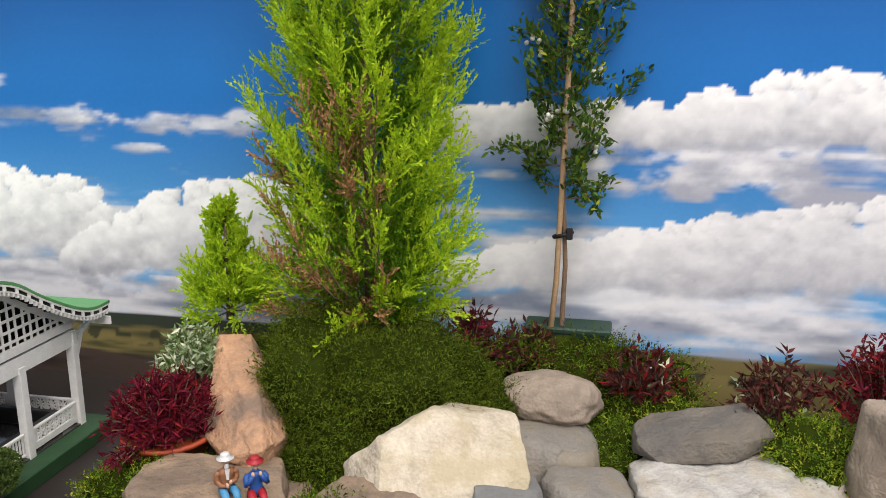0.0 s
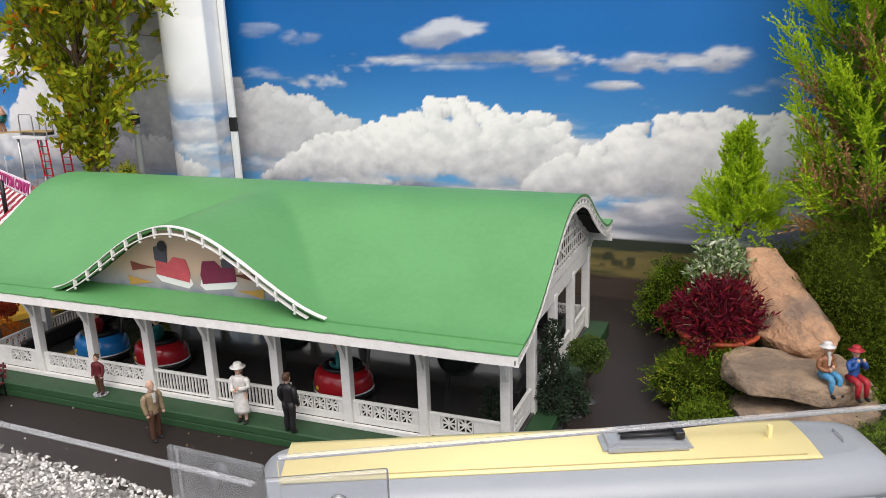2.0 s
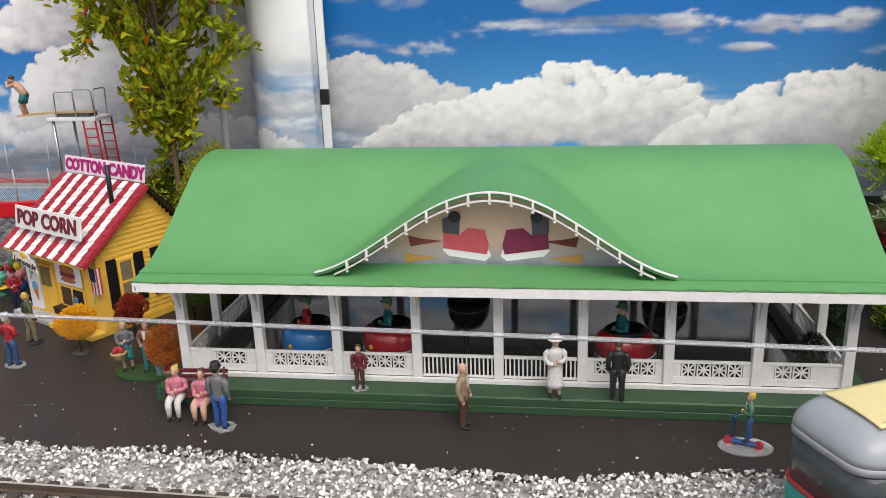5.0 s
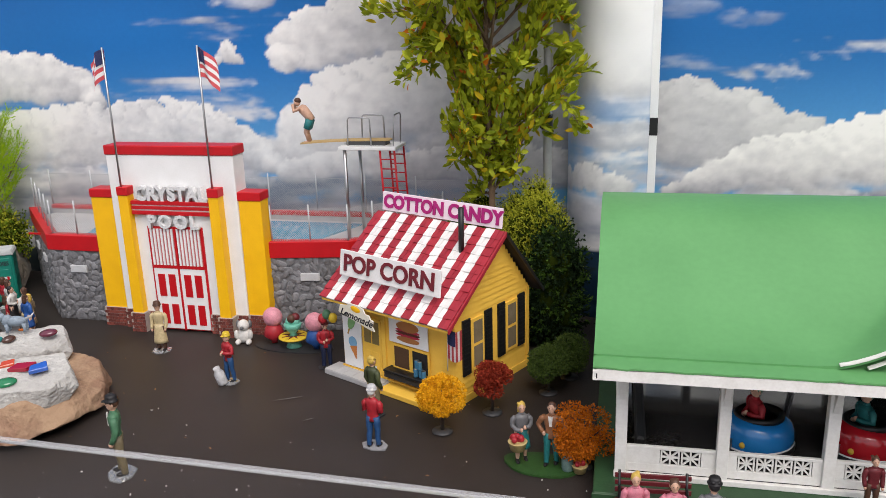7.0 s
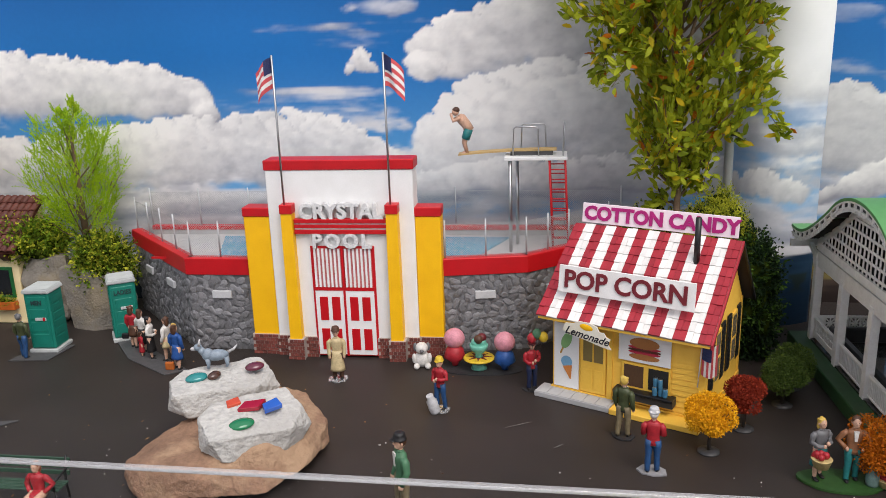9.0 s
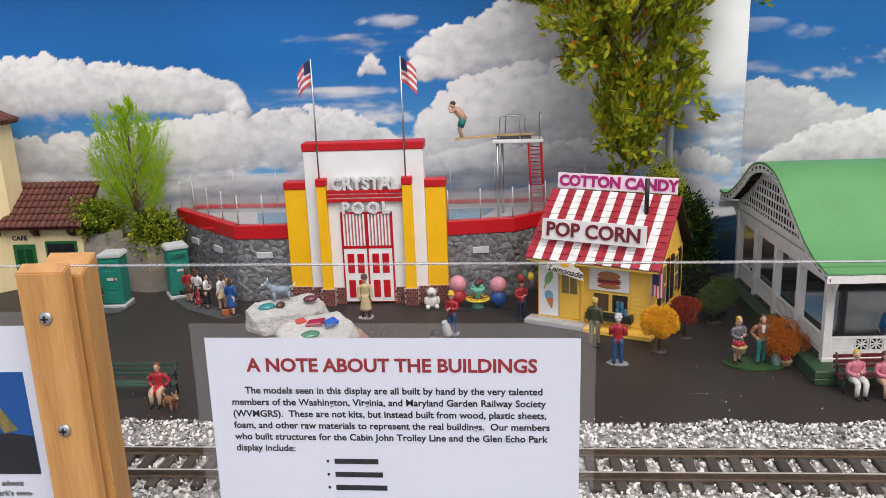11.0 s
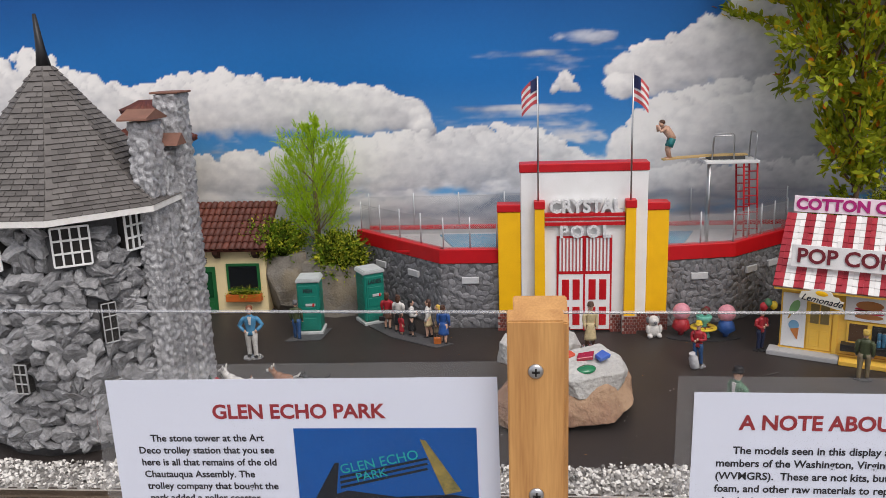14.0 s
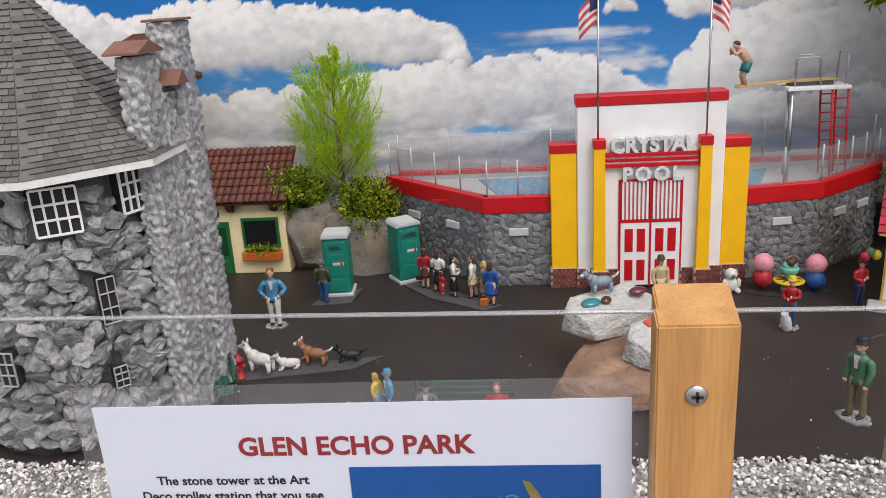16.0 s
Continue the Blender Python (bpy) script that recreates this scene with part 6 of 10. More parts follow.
rt = random.Random(12)
field = [finish("fieldstone", boulder(rt), ROCKY) for k in range(12)]
WIN = [(-59, 0.232, 0.276, 0.039), (-104, 0.232, 0.276, 0.039), (-22, 0.238, 0.281, 0.036), (-145, 0.232, 0.276, 0.039), (-45, 0.135, 0.182, 0.016), (-46, 0.066, 0.088, 0.013), (-95, 0.085, 0.12, 0.016)]
z, row = 0.010, 0
while z < 0.282:
    hgt = rt.uniform(0.011, 0.020)
    a = rt.uniform(-180, -150)
    while a < 60:
        wid = rt.uniform(0.011, 0.026)
        da = math.degrees(wid / 0.112)
        mid = a + da / 2
        blocked = any(abs(mid - wa) < math.degrees((ww / 2 + wid * 0.35) / 0.115) and z1_ > z - 0.004 and z0_ < z + hgt for wa, z0_, z1_, ww in WIN)
        if not blocked:
            c, s = math.cos(radians(mid)), math.sin(radians(mid))
            part("fieldstone", rt.choice(field), None, tower, m=pose(0.112 * c, 0.112 * s, z + hgt / 2, rt.uniform(-30, 30), rt.uniform(-45, 45), mid + 90 + rt.uniform(-20, 20)) @ Matrix.Diagonal((wid * rt.uniform(1.55, 2.0), rt.uniform(0.022, 0.036), hgt * rt.uniform(1.6, 2.1), 1)))
        a += da
    z += hgt * 0.93
    row += 1
for wa, z0_, z1_, ww in WIN:
    f = pose(0, 0, 0, 0, 0, wa + 90)
    w_ = part("window", boxed(-ww / 2, -0.121, z0_, ww / 2, -0.108, z1_), DARK, tower, "dark window with white glazing bars", m=f)
    n = 4 if ww > 0.03 else 2
    for k in range(n + 1):
        c = -ww / 2 + ww * k / n
        part("glazing_bar", boxed(c - (0.0011 if n > 2 else 0.0005), -0.123, z0_, c + (0.0011 if n > 2 else 0.0005), -0.1205, z1_, 0.0003), WHITE if n > 2 else GREY_PAINT, w_)
    for k in range(n if n > 2 else 4):
        c = z0_ + (z1_ - z0_) * k / (n - 1 if n > 2 else 3)
        part("glazing_bar", boxed(-ww / 2, -0.1233, c - (0.0011 if n > 2 else 0.0005), ww / 2, -0.1207, c + (0.0011 if n > 2 else 0.0005), 0.0003), WHITE if n > 2 else GREY_PAINT, w_)
RSEG, ER = 8, 0.152
roof_prof = [(ER, 0.290), (0.132, 0.3035), (0.105, 0.334), (0.05, 0.400), (0.010, 0.450)]
for nm, dr, mm, lb in (("roof", 0.0, SLATE, "grey slate roof with flared eaves"),):
    b = bmesh.new()
    lathe(b, roof_prof, segs=RSEG)
    for f in b.faces:
        f.smooth = False
    bmesh.ops.rotate(b, verts=b.verts[:], cent=(0, 0, 0), matrix=Matrix.Rotation(math.pi / 8, 3, "Z"))
    troof = part("roof", b, SLATE, tower, lb)
b = bmesh.new()
lathe(b, [(ER - 0.004, 0.2835), (ER + 0.001, 0.2835), (ER + 0.001, 0.2905), (ER - 0.004, 0.2905)], segs=RSEG)
for f in b.faces:
    f.smooth = False
bmesh.ops.rotate(b, verts=b.verts[:], cent=(0, 0, 0), matrix=Matrix.Rotation(math.pi / 8, 3, "Z"))
part("eave_band", b, WHITE_WORN, tower, "white eave band")
part("finial", tube(bmesh.new(), [(0, 0, 0.445), (-0.001, 0, 0.47), (-0.003, 0, 0.51)], [0.0095, 0.0055, 0.0022], 10), BLACK, tower, "black spike finial")
# slates on the sides that face the path
rp = [(a, c) for a, c in roof_prof]
length = [0]
for (a, c), (d, e) in zip(rp, rp[1:]):
    length.append(length[-1] + math.hypot(d - a, e - c))


def prof(s):
    return float(np.interp(s, length, [p[0] for p in rp])), float(np.interp(s, length, [p[1] for p in rp]))


slate_step = 0.0074
for face in (4, 5, 6, 7):
    a0 = math.pi / 8 + (face) * math.pi / 4
    u, v = Vector((math.cos(a0), math.sin(a0), 0)), Vector((math.cos(a0 + math.pi / 4), math.sin(a0 + math.pi / 4), 0))
    nrm = (u + v).normalized()
    for r in range(int(length[-1] / slate_step)):
        (r0, z0_), (r1, z1_) = prof(r * slate_step), prof((r + 1) * slate_step * 1.0)
        w = (v - u).length * r0
        n = max(1, int(w / 0.0125))
        for k in range(n):
            f0 = (k + (0.5 if r % 2 else 0.0)) / n
            f1 = min(1.0, f0 + 1.0 / n)
            if f1 - f0 < 0.3 / n:
                continue
            g = 0.0005 / max(w, 0.01)
            lift = nrm * 0.0016 + Vector((0, 0, 0.0012))
            low = nrm * 0.0003
            pts = [u.lerp(v, f0 + g) * r0 + Vector((0, 0, z0_)) + lift, u.lerp(v, f1 - g) * r0 + Vector((0, 0, z0_)) + lift, u.lerp(v, f1 - g) * r1 + Vector((0, 0, z1_)) + low + Vector((0, 0, 0.0004)), u.lerp(v, f0 + g) * r1 + Vector((0, 0, z1_)) + low + Vector((0, 0, 0.0004))]
            base_ = [p - lift for p in pts[:2]]
            part("slate", quads("slate", pts + base_, [(0, 1, 2, 3), (4, 5, 1, 0), (4, 0, 3), (1, 5, 2)], SLATE), None, troof)
# chimneys faced with moulded stone
MOULD = mat("silver_moulded_stone", (0.55, 0.55, 0.56), (0.09, 0.09, 0.095), rough=0.42, scale=130, fine=700, bump=0.8, spec=0.6, deep=0.003)


def lumpy_slab(x0, y0, x1, y1, z1_, seed):
    b = bmesh.new()
    box(b, x0, y0, 0, x1, y1, z1_)
    bmesh.ops.subdivide_edges(b, edges=[e for e in b.edges if abs(e.verts[0].co.z - e.verts[1].co.z) > 0.1], cuts=int(z1_ / 0.0028), use_grid_fill=True)
    bmesh.ops.subdivide_edges(b, edges=[e for e in b.edges if abs(e.verts[0].co.z - e.verts[1].co.z) < 1e-5], cuts=13, use_grid_fill=True)
    c = Vector(((x0 + x1) / 2, (y0 + y1) / 2, 0))
    for v in b.verts:
        d = Vector((v.co.x - c.x, v.co.y - c.y, 0))
        q = v.co * 115 + Vector((seed, 0, 0))
        cell = noise.voronoi(q)[0]
        v.co += d.normalized() * (0.0046 * min(1.0, (cell[1] - cell[0]) * 3.5) - 0.002)
    return b


part("chimney", lumpy_slab(0.112, -0.040, 0.135, 0.0, 0.384, 3), MOULD, tower, "stone-faced front chimney", smooth=True)
part("chimney", lumpy_slab(0.120, 0.022, 0.147, 0.060, 0.412, 9), MOULD, tower, "taller stone-faced chimney", smooth=True)
part("chimney_side", lumpy_slab(0.10, -0.006, 0.138, 0.03, 0.345, 5), MOULD, tower, "stone-faced chimney infill", smooth=True)
rusty = mat("rusty_sheet", (0.23, 0.11, 0.075), (0.14, 0.07, 0.05), rough=0.7, scale=60)
b = bmesh.new()
prism(b, [(-0.051, 0.386), (0.006, 0.386), (0.006, 0.388), (-0.022, 0.398), (-0.051, 0.388)], "x", 0.106, 0.141)
part("chimney_cap", b, rusty, tower, "rusty gabled chimney cap")
part("chimney_cap", boxed(0.116, 0.019, 0.4125, 0.151, 0.064, 0.415, 0.0006), rusty, tower, "thin rusty cap")
b = bmesh.new()
prism(b, [(0.0, 0.352), (0.03, 0.352), (0.018, 0.366)], "x", 0.115, 0.152)
part("chimney_hood", b, rusty, tower, "rusty sheet hood")

# ---- portable toilets ----
def toilet(x, y, turn, word, label):
    ob = thing("portable_toilet", pose(x, y, 0, 0, 0, turn) @ Matrix.Diagonal((0.82, 0.82, 1, 1)), label, "toilet", "portable toilets by the pool")
    part("base", boxed(-0.026, -0.026, 0, 0.026, 0.026, 0.006, 0.001), PALE_GREY, ob, "pale grey base")
    part("cabin", boxed(-0.0225, -0.0225, 0.006, 0.0225, 0.0225, 0.090, 0.002), TOILET_GREEN, ob, "teal plastic cabin")
    dr = part("door", boxed(-0.018, -0.0242, 0.009, 0.018, -0.0226, 0.085, 0.0005), TOILET_GREEN, ob, "teal door")
    for k in range(3):
        part("rib", boxed(-0.014, -0.0249, 0.014 + 0.019 * k, 0.014, -0.0242, 0.029 + 0.019 * k, 0.0004), TOILET_GREEN, dr)
    part("latch", boxed(-0.006, -0.0256, 0.050, 0.014, -0.0243, 0.0545, 0.0004), PALE_GREY, dr, "pale grey latch")
    part("latch_knob", boxed(0.008, -0.0262, 0.0495, 0.012, -0.0256, 0.055, 0.0003), RED, dr)
    text("letters", word, 0.0095, mat("dark_letter", (0.02, 0.05, 0.05)), ob, pose(0, -0.0252, 0.0765), extrude=0.0003, bold=0.0003)
    for s in (-1, 1):
        for k in range(6):
            part("side_rib", boxed(s * 0.0226, -0.017, 0.014 + 0.012 * k, s * 0.0234, 0.017, 0.0225 + 0.012 * k, 0.0003), TOILET_GREEN, ob)
    b = bmesh.new()
    prism(b, [(-0.0255, 0.090), (0.0255, 0.090), (0.022, 0.097), (-0.022, 0.097)], "y", -0.0255, 0.0255)
    bmesh.ops.bevel(b, geom=b.edges[:], offset=0.0015, segments=2, affect="EDGES")
    part("roof", b, PALE_GREY, ob, "pale grey domed roof")
    return ob


toilet(-2.439, 0.735, 4, "MEN", "teal portable toilet marked for men on a grey base")
toilet(-2.346, 0.785, 33, "LADIES", "teal portable toilet marked for ladies on a grey base")

# ---- trolley car ----
trolley = thing("trolley_car", pose(-0.525, 0.272, 0.0105, 0, 0, 25.0), "streamlined grey and teal trolley car with cream roof", "trolley")
TL, TWD = 0.236, 0.0505
GREYC = mat("trolley_grey", (0.30, 0.32, 0.34), (0.26, 0.28, 0.30), rough=0.35, scale=20, bump=0.02, spec=0.5)
TEAL = mat("trolley_teal", (0.01, 0.22, 0.18), rough=0.4, scale=20, bump=0.02)
CREAMR = mat("trolley_cream", (0.82, 0.70, 0.34), (0.76, 0.64, 0.30), rough=0.5, scale=25, bump=0.03)


def car_shell(z0_, z1_, mm, name, label, round_top=0.0, inset=0.0):
    def end(a):
        return math.copysign(abs(math.cos(a)) ** 0.42, math.cos(a)), math.copysign(abs(math.sin(a)) ** 0.30, math.sin(a))
    b = bmesh.new()
    rings = []
    levels = [(z0_, 0.0), (z1_, 0.0)] if not round_top else [(z0_, 0.0)] + [(z0_ + (z1_ - z0_) * math.sin(k * math.pi / 16), round_top * (1 - math.cos(k * math.pi / 16))) for k in range(1, 8)]
    for zz, sh in levels:
        ring = []
        for k in range(64):
            ca_, sa_ = end(2 * math.pi * k / 64)
            ring.append(b.verts.new(((TL - inset - sh * 1.1) * ca_, (TWD - inset - sh) * sa_, zz)))
        rings.append(ring)
    for r0, r1 in zip(rings, rings[1:]):
        for k in range(64):
            b.faces.new((r0[k], r0[(k + 1) % 64], r1[(k + 1) % 64], r1[k])).smooth = True
    b.faces.new(rings[0][::-1])
    b.faces.new(rings[-1])
    return part(name, b, mm, trolley, label)


car_shell(0.006, 0.022, mat("trolley_skirt", (0.03, 0.035, 0.035)), "underframe", "dark underframe", inset=0.005)
car_shell(0.018, 0.050, TEAL, "lower_body", "teal lower body")
car_shell(0.050, 0.053, mat("red_line", (0.35, 0.03, 0.03)), "waist_line", "thin red waist line", inset=-0.0004)
car_shell(0.053, 0.092, mat("trolley_glass", (0.05, 0.06, 0.062), (0.03, 0.035, 0.04), rough=0.1, scale=30, bump=0), "window_band", "dark glazed window band", inset=0.002)
car_shell(0.092, 0.098, GREYC, "letterboard", "grey letterboard")
car_shell(0.098, 0.122, GREYC, "roof", "rounded grey roof", round_top=0.030)
for s in (-1, 1):
    for k in range(15):
        x = -TL * 0.80 + TL * 1.6 * k / 14
        part("window_pillar", boxed(x - 0.0035, s * (TWD - 0.0016), 0.052, x + 0.0035, s * (TWD + 0.0002), 0.0925, 0.0005), GREYC, trolley)
    for k in range(3):
        part("roof_line", boxed(-TL * 0.86, s * (TWD - 0.001), 0.094 + 0.0035 * k, TL * 0.86, s * (TWD + 0.0009), 0.0955 + 0.0035 * k, 0.0003), GREYC, trolley)
for s in (-0.5, 0.5):
    part("window_pillar", tube(bmesh.new(), [(TL * 0.965, s * 0.05, 0.052), (TL * 0.945, s * 0.05, 0.093)], 0.0022, 6), GREYC, trolley)
b = bmesh.new()
for k in range(12):
    y0, y1 = -0.0285 + 0.057 * k / 12, -0.0285 + 0.057 * (k + 1) / 12
    z_ = lambda y: 0.1222 + 0.0022 * (1 - (y / 0.03) ** 2)
    vs = [b.verts.new(p) for p in ((-TL * 0.9, y0, z_(y0)), (TL * 0.74, y0, z_(y0)), (TL * 0.74, y1, z_(y1)), (-TL * 0.9, y1, z_(y1)))]
    b.faces.new(vs).smooth = True
bmesh.ops.remove_doubles(b, verts=b.verts[:], dist=1e-5)
bmesh.ops.solidify(b, geom=b.faces[:], thickness=0.0014)
part("roof_panel", b, CREAMR, trolley, "cream painted roof panel")
# Thin strip of darker cream painted as the shadow along the roof panel.
part("roof_panel_shadow", boxed(-TL * 0.88, -0.0250, 0.1233, TL * 0.70, -0.0244, 0.1238), mat("panel_shadow_line", (0.55, 0.45, 0.22)), trolley)
b = bmesh.new()
prism(b, [(0.02, 0.122), (0.09, 0.122), (0.082, 0.130), (0.03, 0.1318), (0.022, 0.129)], "y", -0.014, 0.014)
bmesh.ops.bevel(b, geom=b.edges[:], offset=0.003, segments=2, affect="EDGES")
ph_ = part("pole_housing", b, GREYC, trolley, "grey trolley pole fairing")
for k in range(3):
    part("pole_spring", tube(bmesh.new(), [(0.034, -0.007 + 0.007 * k, 0.1345), (0.080, -0.007 + 0.007 * k, 0.1345)], 0.0019, 8), BLACK, ph_, "black pole spring")
part("pole_base", boxed(0.074, -0.010, 0.131, 0.081, 0.010, 0.137, 0.0006), BLACK, ph_)
part("trolley_pole", tube(bmesh.new(), [(0.078, 0, 0.136), (0.15, 0.001, 0.140), (0.262, 0.002, 0.1435)], [0.0013, 0.0011, 0.0009], 6), BLACK, trolley, "thin black trolley pole")
part("pole_hook", boxed(0.146, -0.002, 0.1235, 0.149, 0.002, 0.134), CREAMR, trolley)
part("roof_handle", tube(bmesh.new(), [(0.200, -0.008, 0.1215), (0.200, -0.008, 0.1245), (0.200, 0.008, 0.1245), (0.200, 0.008, 0.1215)], 0.0008, 5), GREYC, trolley)
for s in (-1, 1):
    b = bmesh.new()
    ball(b, (TL * 0.93, s * 0.036, 0.0995), 0.0022, u=8, v=6)
    part("marker_lamp", b, mat("marker_red", (0.5, 0.03, 0.03), rough=0.2), trolley)
for x in (-0.135, 0.135):
    for s in (-1, 1):
        for dx in (-0.022, 0.022):
            part("wheel", tube(bmesh.new(), [(x + dx, s * 0.0200, 0.0155), (x + dx, s * 0.0255, 0.0155)], 0.0085, 16), mat("wheel_steel", (0.2, 0.2, 0.2), metal=0.8), trolley)


# ---- bumper cars ----
def bumper_car(x, y, turn, paint, label):
    ob = thing("bumper_car", pose(x, y, 0.0212, 0, 0, turn) @ Matrix.Diagonal((0.86, 0.90, 1.0, 1)), label, "bumper car", "cars in the pavilion")
    b = bmesh.new()
    lathe(b, [(0.033, 0.003), (0.0375, 0.006), (0.038, 0.010), (0.0365, 0.012)], segs=28, sx=1.12, sy=0.9)
    part("rubber_bumper", b, BLACK, ob, "black rubber bumper")
    b = bmesh.new()
    prof_ = [(0.036, 0.010), (0.0366, 0.017), (0.0356, 0.025), (0.0325, 0.0315), (0.0275, 0.0355), (0.0225, 0.0370), (0.0195, 0.0360), (0.0185, 0.020)]
    lathe(b, prof_, segs=32, sx=1.12, sy=0.9)
    for v in b.verts:
        if v.co.x > 0 and v.co.z > 0.02:
            v.co.z += 0.005 * (v.co.x / 0.04)
    part("body", b, paint, ob, "glossy fibreglass shell")
    part("trim_line", lathe(bmesh.new(), [(0.0366, 0.0105), (0.0369, 0.0118), (0.0366, 0.013)], segs=28, sx=1.12, sy=0.9), WHITE, ob)
    for s in (-1, 1):
        b = bmesh.new()
        ball(b, (0.031, s * 0.019, 0.0185), 0.0036, u=10, v=8)
        part("headlamp", b, mat("yellow_lamp", (0.7, 0.45, 0.05), rough=0.2), ob, "round yellow headlamp")
    for k in range(6):
        part("grille_bar", boxed(0.0385 - 0.0004 * abs(k - 2.5), -0.010 + 0.004 * k - 0.0008, 0.012, 0.0412 - 0.0004 * abs(k - 2.5), -0.010 + 0.004 * k + 0.0008, 0.022), STEEL, ob)
    part("cockpit_pad", lathe(bmesh.new(), [(0.0180, 0.0340), (0.0196, 0.0405), (0.0226, 0.0422), (0.0256, 0.0400), (0.0252, 0.0362)], segs=28, sx=1.12, sy=0.9), BLACK, ob, "black padded cockpit rim")
    part("seat", boxed(-0.022, -0.016, 0.0155, 0.012, 0.016, 0.021, 0.002), BLACK, ob, "black seat")
    for s in (-1, 1):
        part("power_pole", tube(bmesh.new(), [(-0.032, s * 0.0026, 0.026), (-0.037, s * 0.0026, 0.055), (-0.043, s * 0.0026, 0.085), (-0.056, s * 0.0026, 0.112)], 0.0017, 8), mat("dark_pole_steel", (0.16, 0.16, 0.165), rough=0.4, metal=0.6), ob, "curved dark grey pole")
    return ob


GLOSS_BLUE = mat("glossy_blue", (0.015, 0.20, 0.52), (0.012, 0.17, 0.46), rough=0.18, scale=20, bump=0.0, coat=0.5)
GLOSS_RED = mat("glossy_red", (0.45, 0.012, 0.02), (0.38, 0.010, 0.016), rough=0.18, scale=20, bump=0.0, coat=0.5)
CARS = [(-1.224, 0.485, 205, GLOSS_BLUE, "glossy blue bumper car inside the pavilion"), (-1.126, 0.490, 200, GLOSS_RED, "glossy red bumper car inside the pavilion"), (-0.855, 0.492, 200, GLOSS_RED, "glossy red bumper car with a silver grille"),
        (-1.06, 0.69, 90, mat("glossy_dark_green", (0.012, 0.05, 0.04), rough=0.2), "dark green bumper car at the pavilion's rear"), (-0.79, 0.69, 80, mat("glossy_green_black", (0.012, 0.045, 0.04), rough=0.2), "dark green bumper car at the pavilion's rear")]
for c in CARS:
    bumper_car(*c)

# ---- planting ----
def leaves(pos, way, length, width, rng, flat=0.5):
    """Small four-cornered leaves at pos along way, as vertices and faces. flat: how far they lie open to the sky."""
    n = len(pos)
    way = way / (np.linalg.norm(way, axis=1)[:, None] + 1e-9)
    up = np.array([0, 0, 1.0]) * flat + rng.normal(size=(n, 3)) * (1.1 - flat)
    side = np.cross(way, up)
    side /= np.linalg.norm(side, axis=1)[:, None] + 1e-9
    nrm = np.cross(side, way)
    length = np.broadcast_to(length, (n,))[:, None]
    width = np.broadcast_to(width, (n,))[:, None]
    v = np.stack([pos, pos + way * length * 0.45 + side * width * 0.5 + nrm * width * 0.12, pos + way * length - nrm * length * 0.08, pos + way * length * 0.45 - side * width * 0.5 + nrm * width * 0.12], 1)
    return v.reshape(-1, 3), np.arange(4 * n).reshape(-1, 4)


def oval_leaves(pos, way, length, width, rng, flat=0.5):
    """Rounded six-cornered leaves, folded a little along the middle."""
    n = len(pos)
    way = way / (np.linalg.norm(way, axis=1)[:, None] + 1e-9)
    up = np.array([0, 0, 1.0]) * flat + rng.normal(size=(n, 3)) * (1.1 - flat)
    side = np.cross(way, up)
    side /= np.linalg.norm(side, axis=1)[:, None] + 1e-9
    nrm = np.cross(side, way)
    length = np.broadcast_to(length, (n,))[:, None]
    width = np.broadcast_to(width, (n,))[:, None]
    at = lambda t, s: pos + way * length * t + side * width * s + nrm * (width * 0.25 * abs(s) - length * 0.12 * t * t)
    v = np.stack([at(0, 0), at(0.28, 0.42), at(0.68, 0.44), at(1.0, 0), at(0.68, -0.44), at(0.28, -0.42)], 1)
    return v.reshape(-1, 3), np.arange(6 * n).reshape(-1, 6)


def unit(v):
    return v / (np.linalg.norm(v, axis=1)[:, None] + 1e-9)


def sprays(root, tip, per, leaf, width, spread, rng, droop=0.0):
    """Feathery sprigs from root to tip, each with a number of needle leaves set round its stem."""
    n = len(root)
    t = np.tile(np.linspace(0.12, 1.0, per), (n, 1)) + rng.uniform(-0.02, 0.02, (n, per))
    axis = tip - root
    bend = np.zeros((n, 3))
    bend[:, 2] = droop
    pos = root[:, None] + axis[:, None] * t[..., None] + bend[:, None] * (t * (1 - t))[..., None]
    ax = unit(axis)[:, None].repeat(per, 1)
    way = ax * (1 - spread * 0.4) + rng.normal(size=(n, per, 3)) * spread
    size = leaf * (1.15 - 0.55 * t) * rng.uniform(0.7, 1.2, (n, per))
    return leaves(pos.reshape(-1, 3), way.reshape(-1, 3), size.ravel(), width, rng, 0.3)


def joined(name, pieces, materials, smooth=False):
    """One mesh of several (verts, faces, slot) pieces."""
    vs, fs, sl, off = [], [], [], 0
    for v, f, s in pieces:
        vs.append(v)
        fs += [tuple(int(q) + off for q in row) for row in f]
        sl += [s] * len(f)
        off += len(v)
    return quads(name, np.concatenate(vs), fs, materials, sl, smooth)


def foliage(name, bright, dark, rough=0.55, through_=0.25):
    return mat(name, bright, dark, rough=rough, scale=25, fine=200, island=0.55, bump=0.0, translucent=through_, spec=0.08)


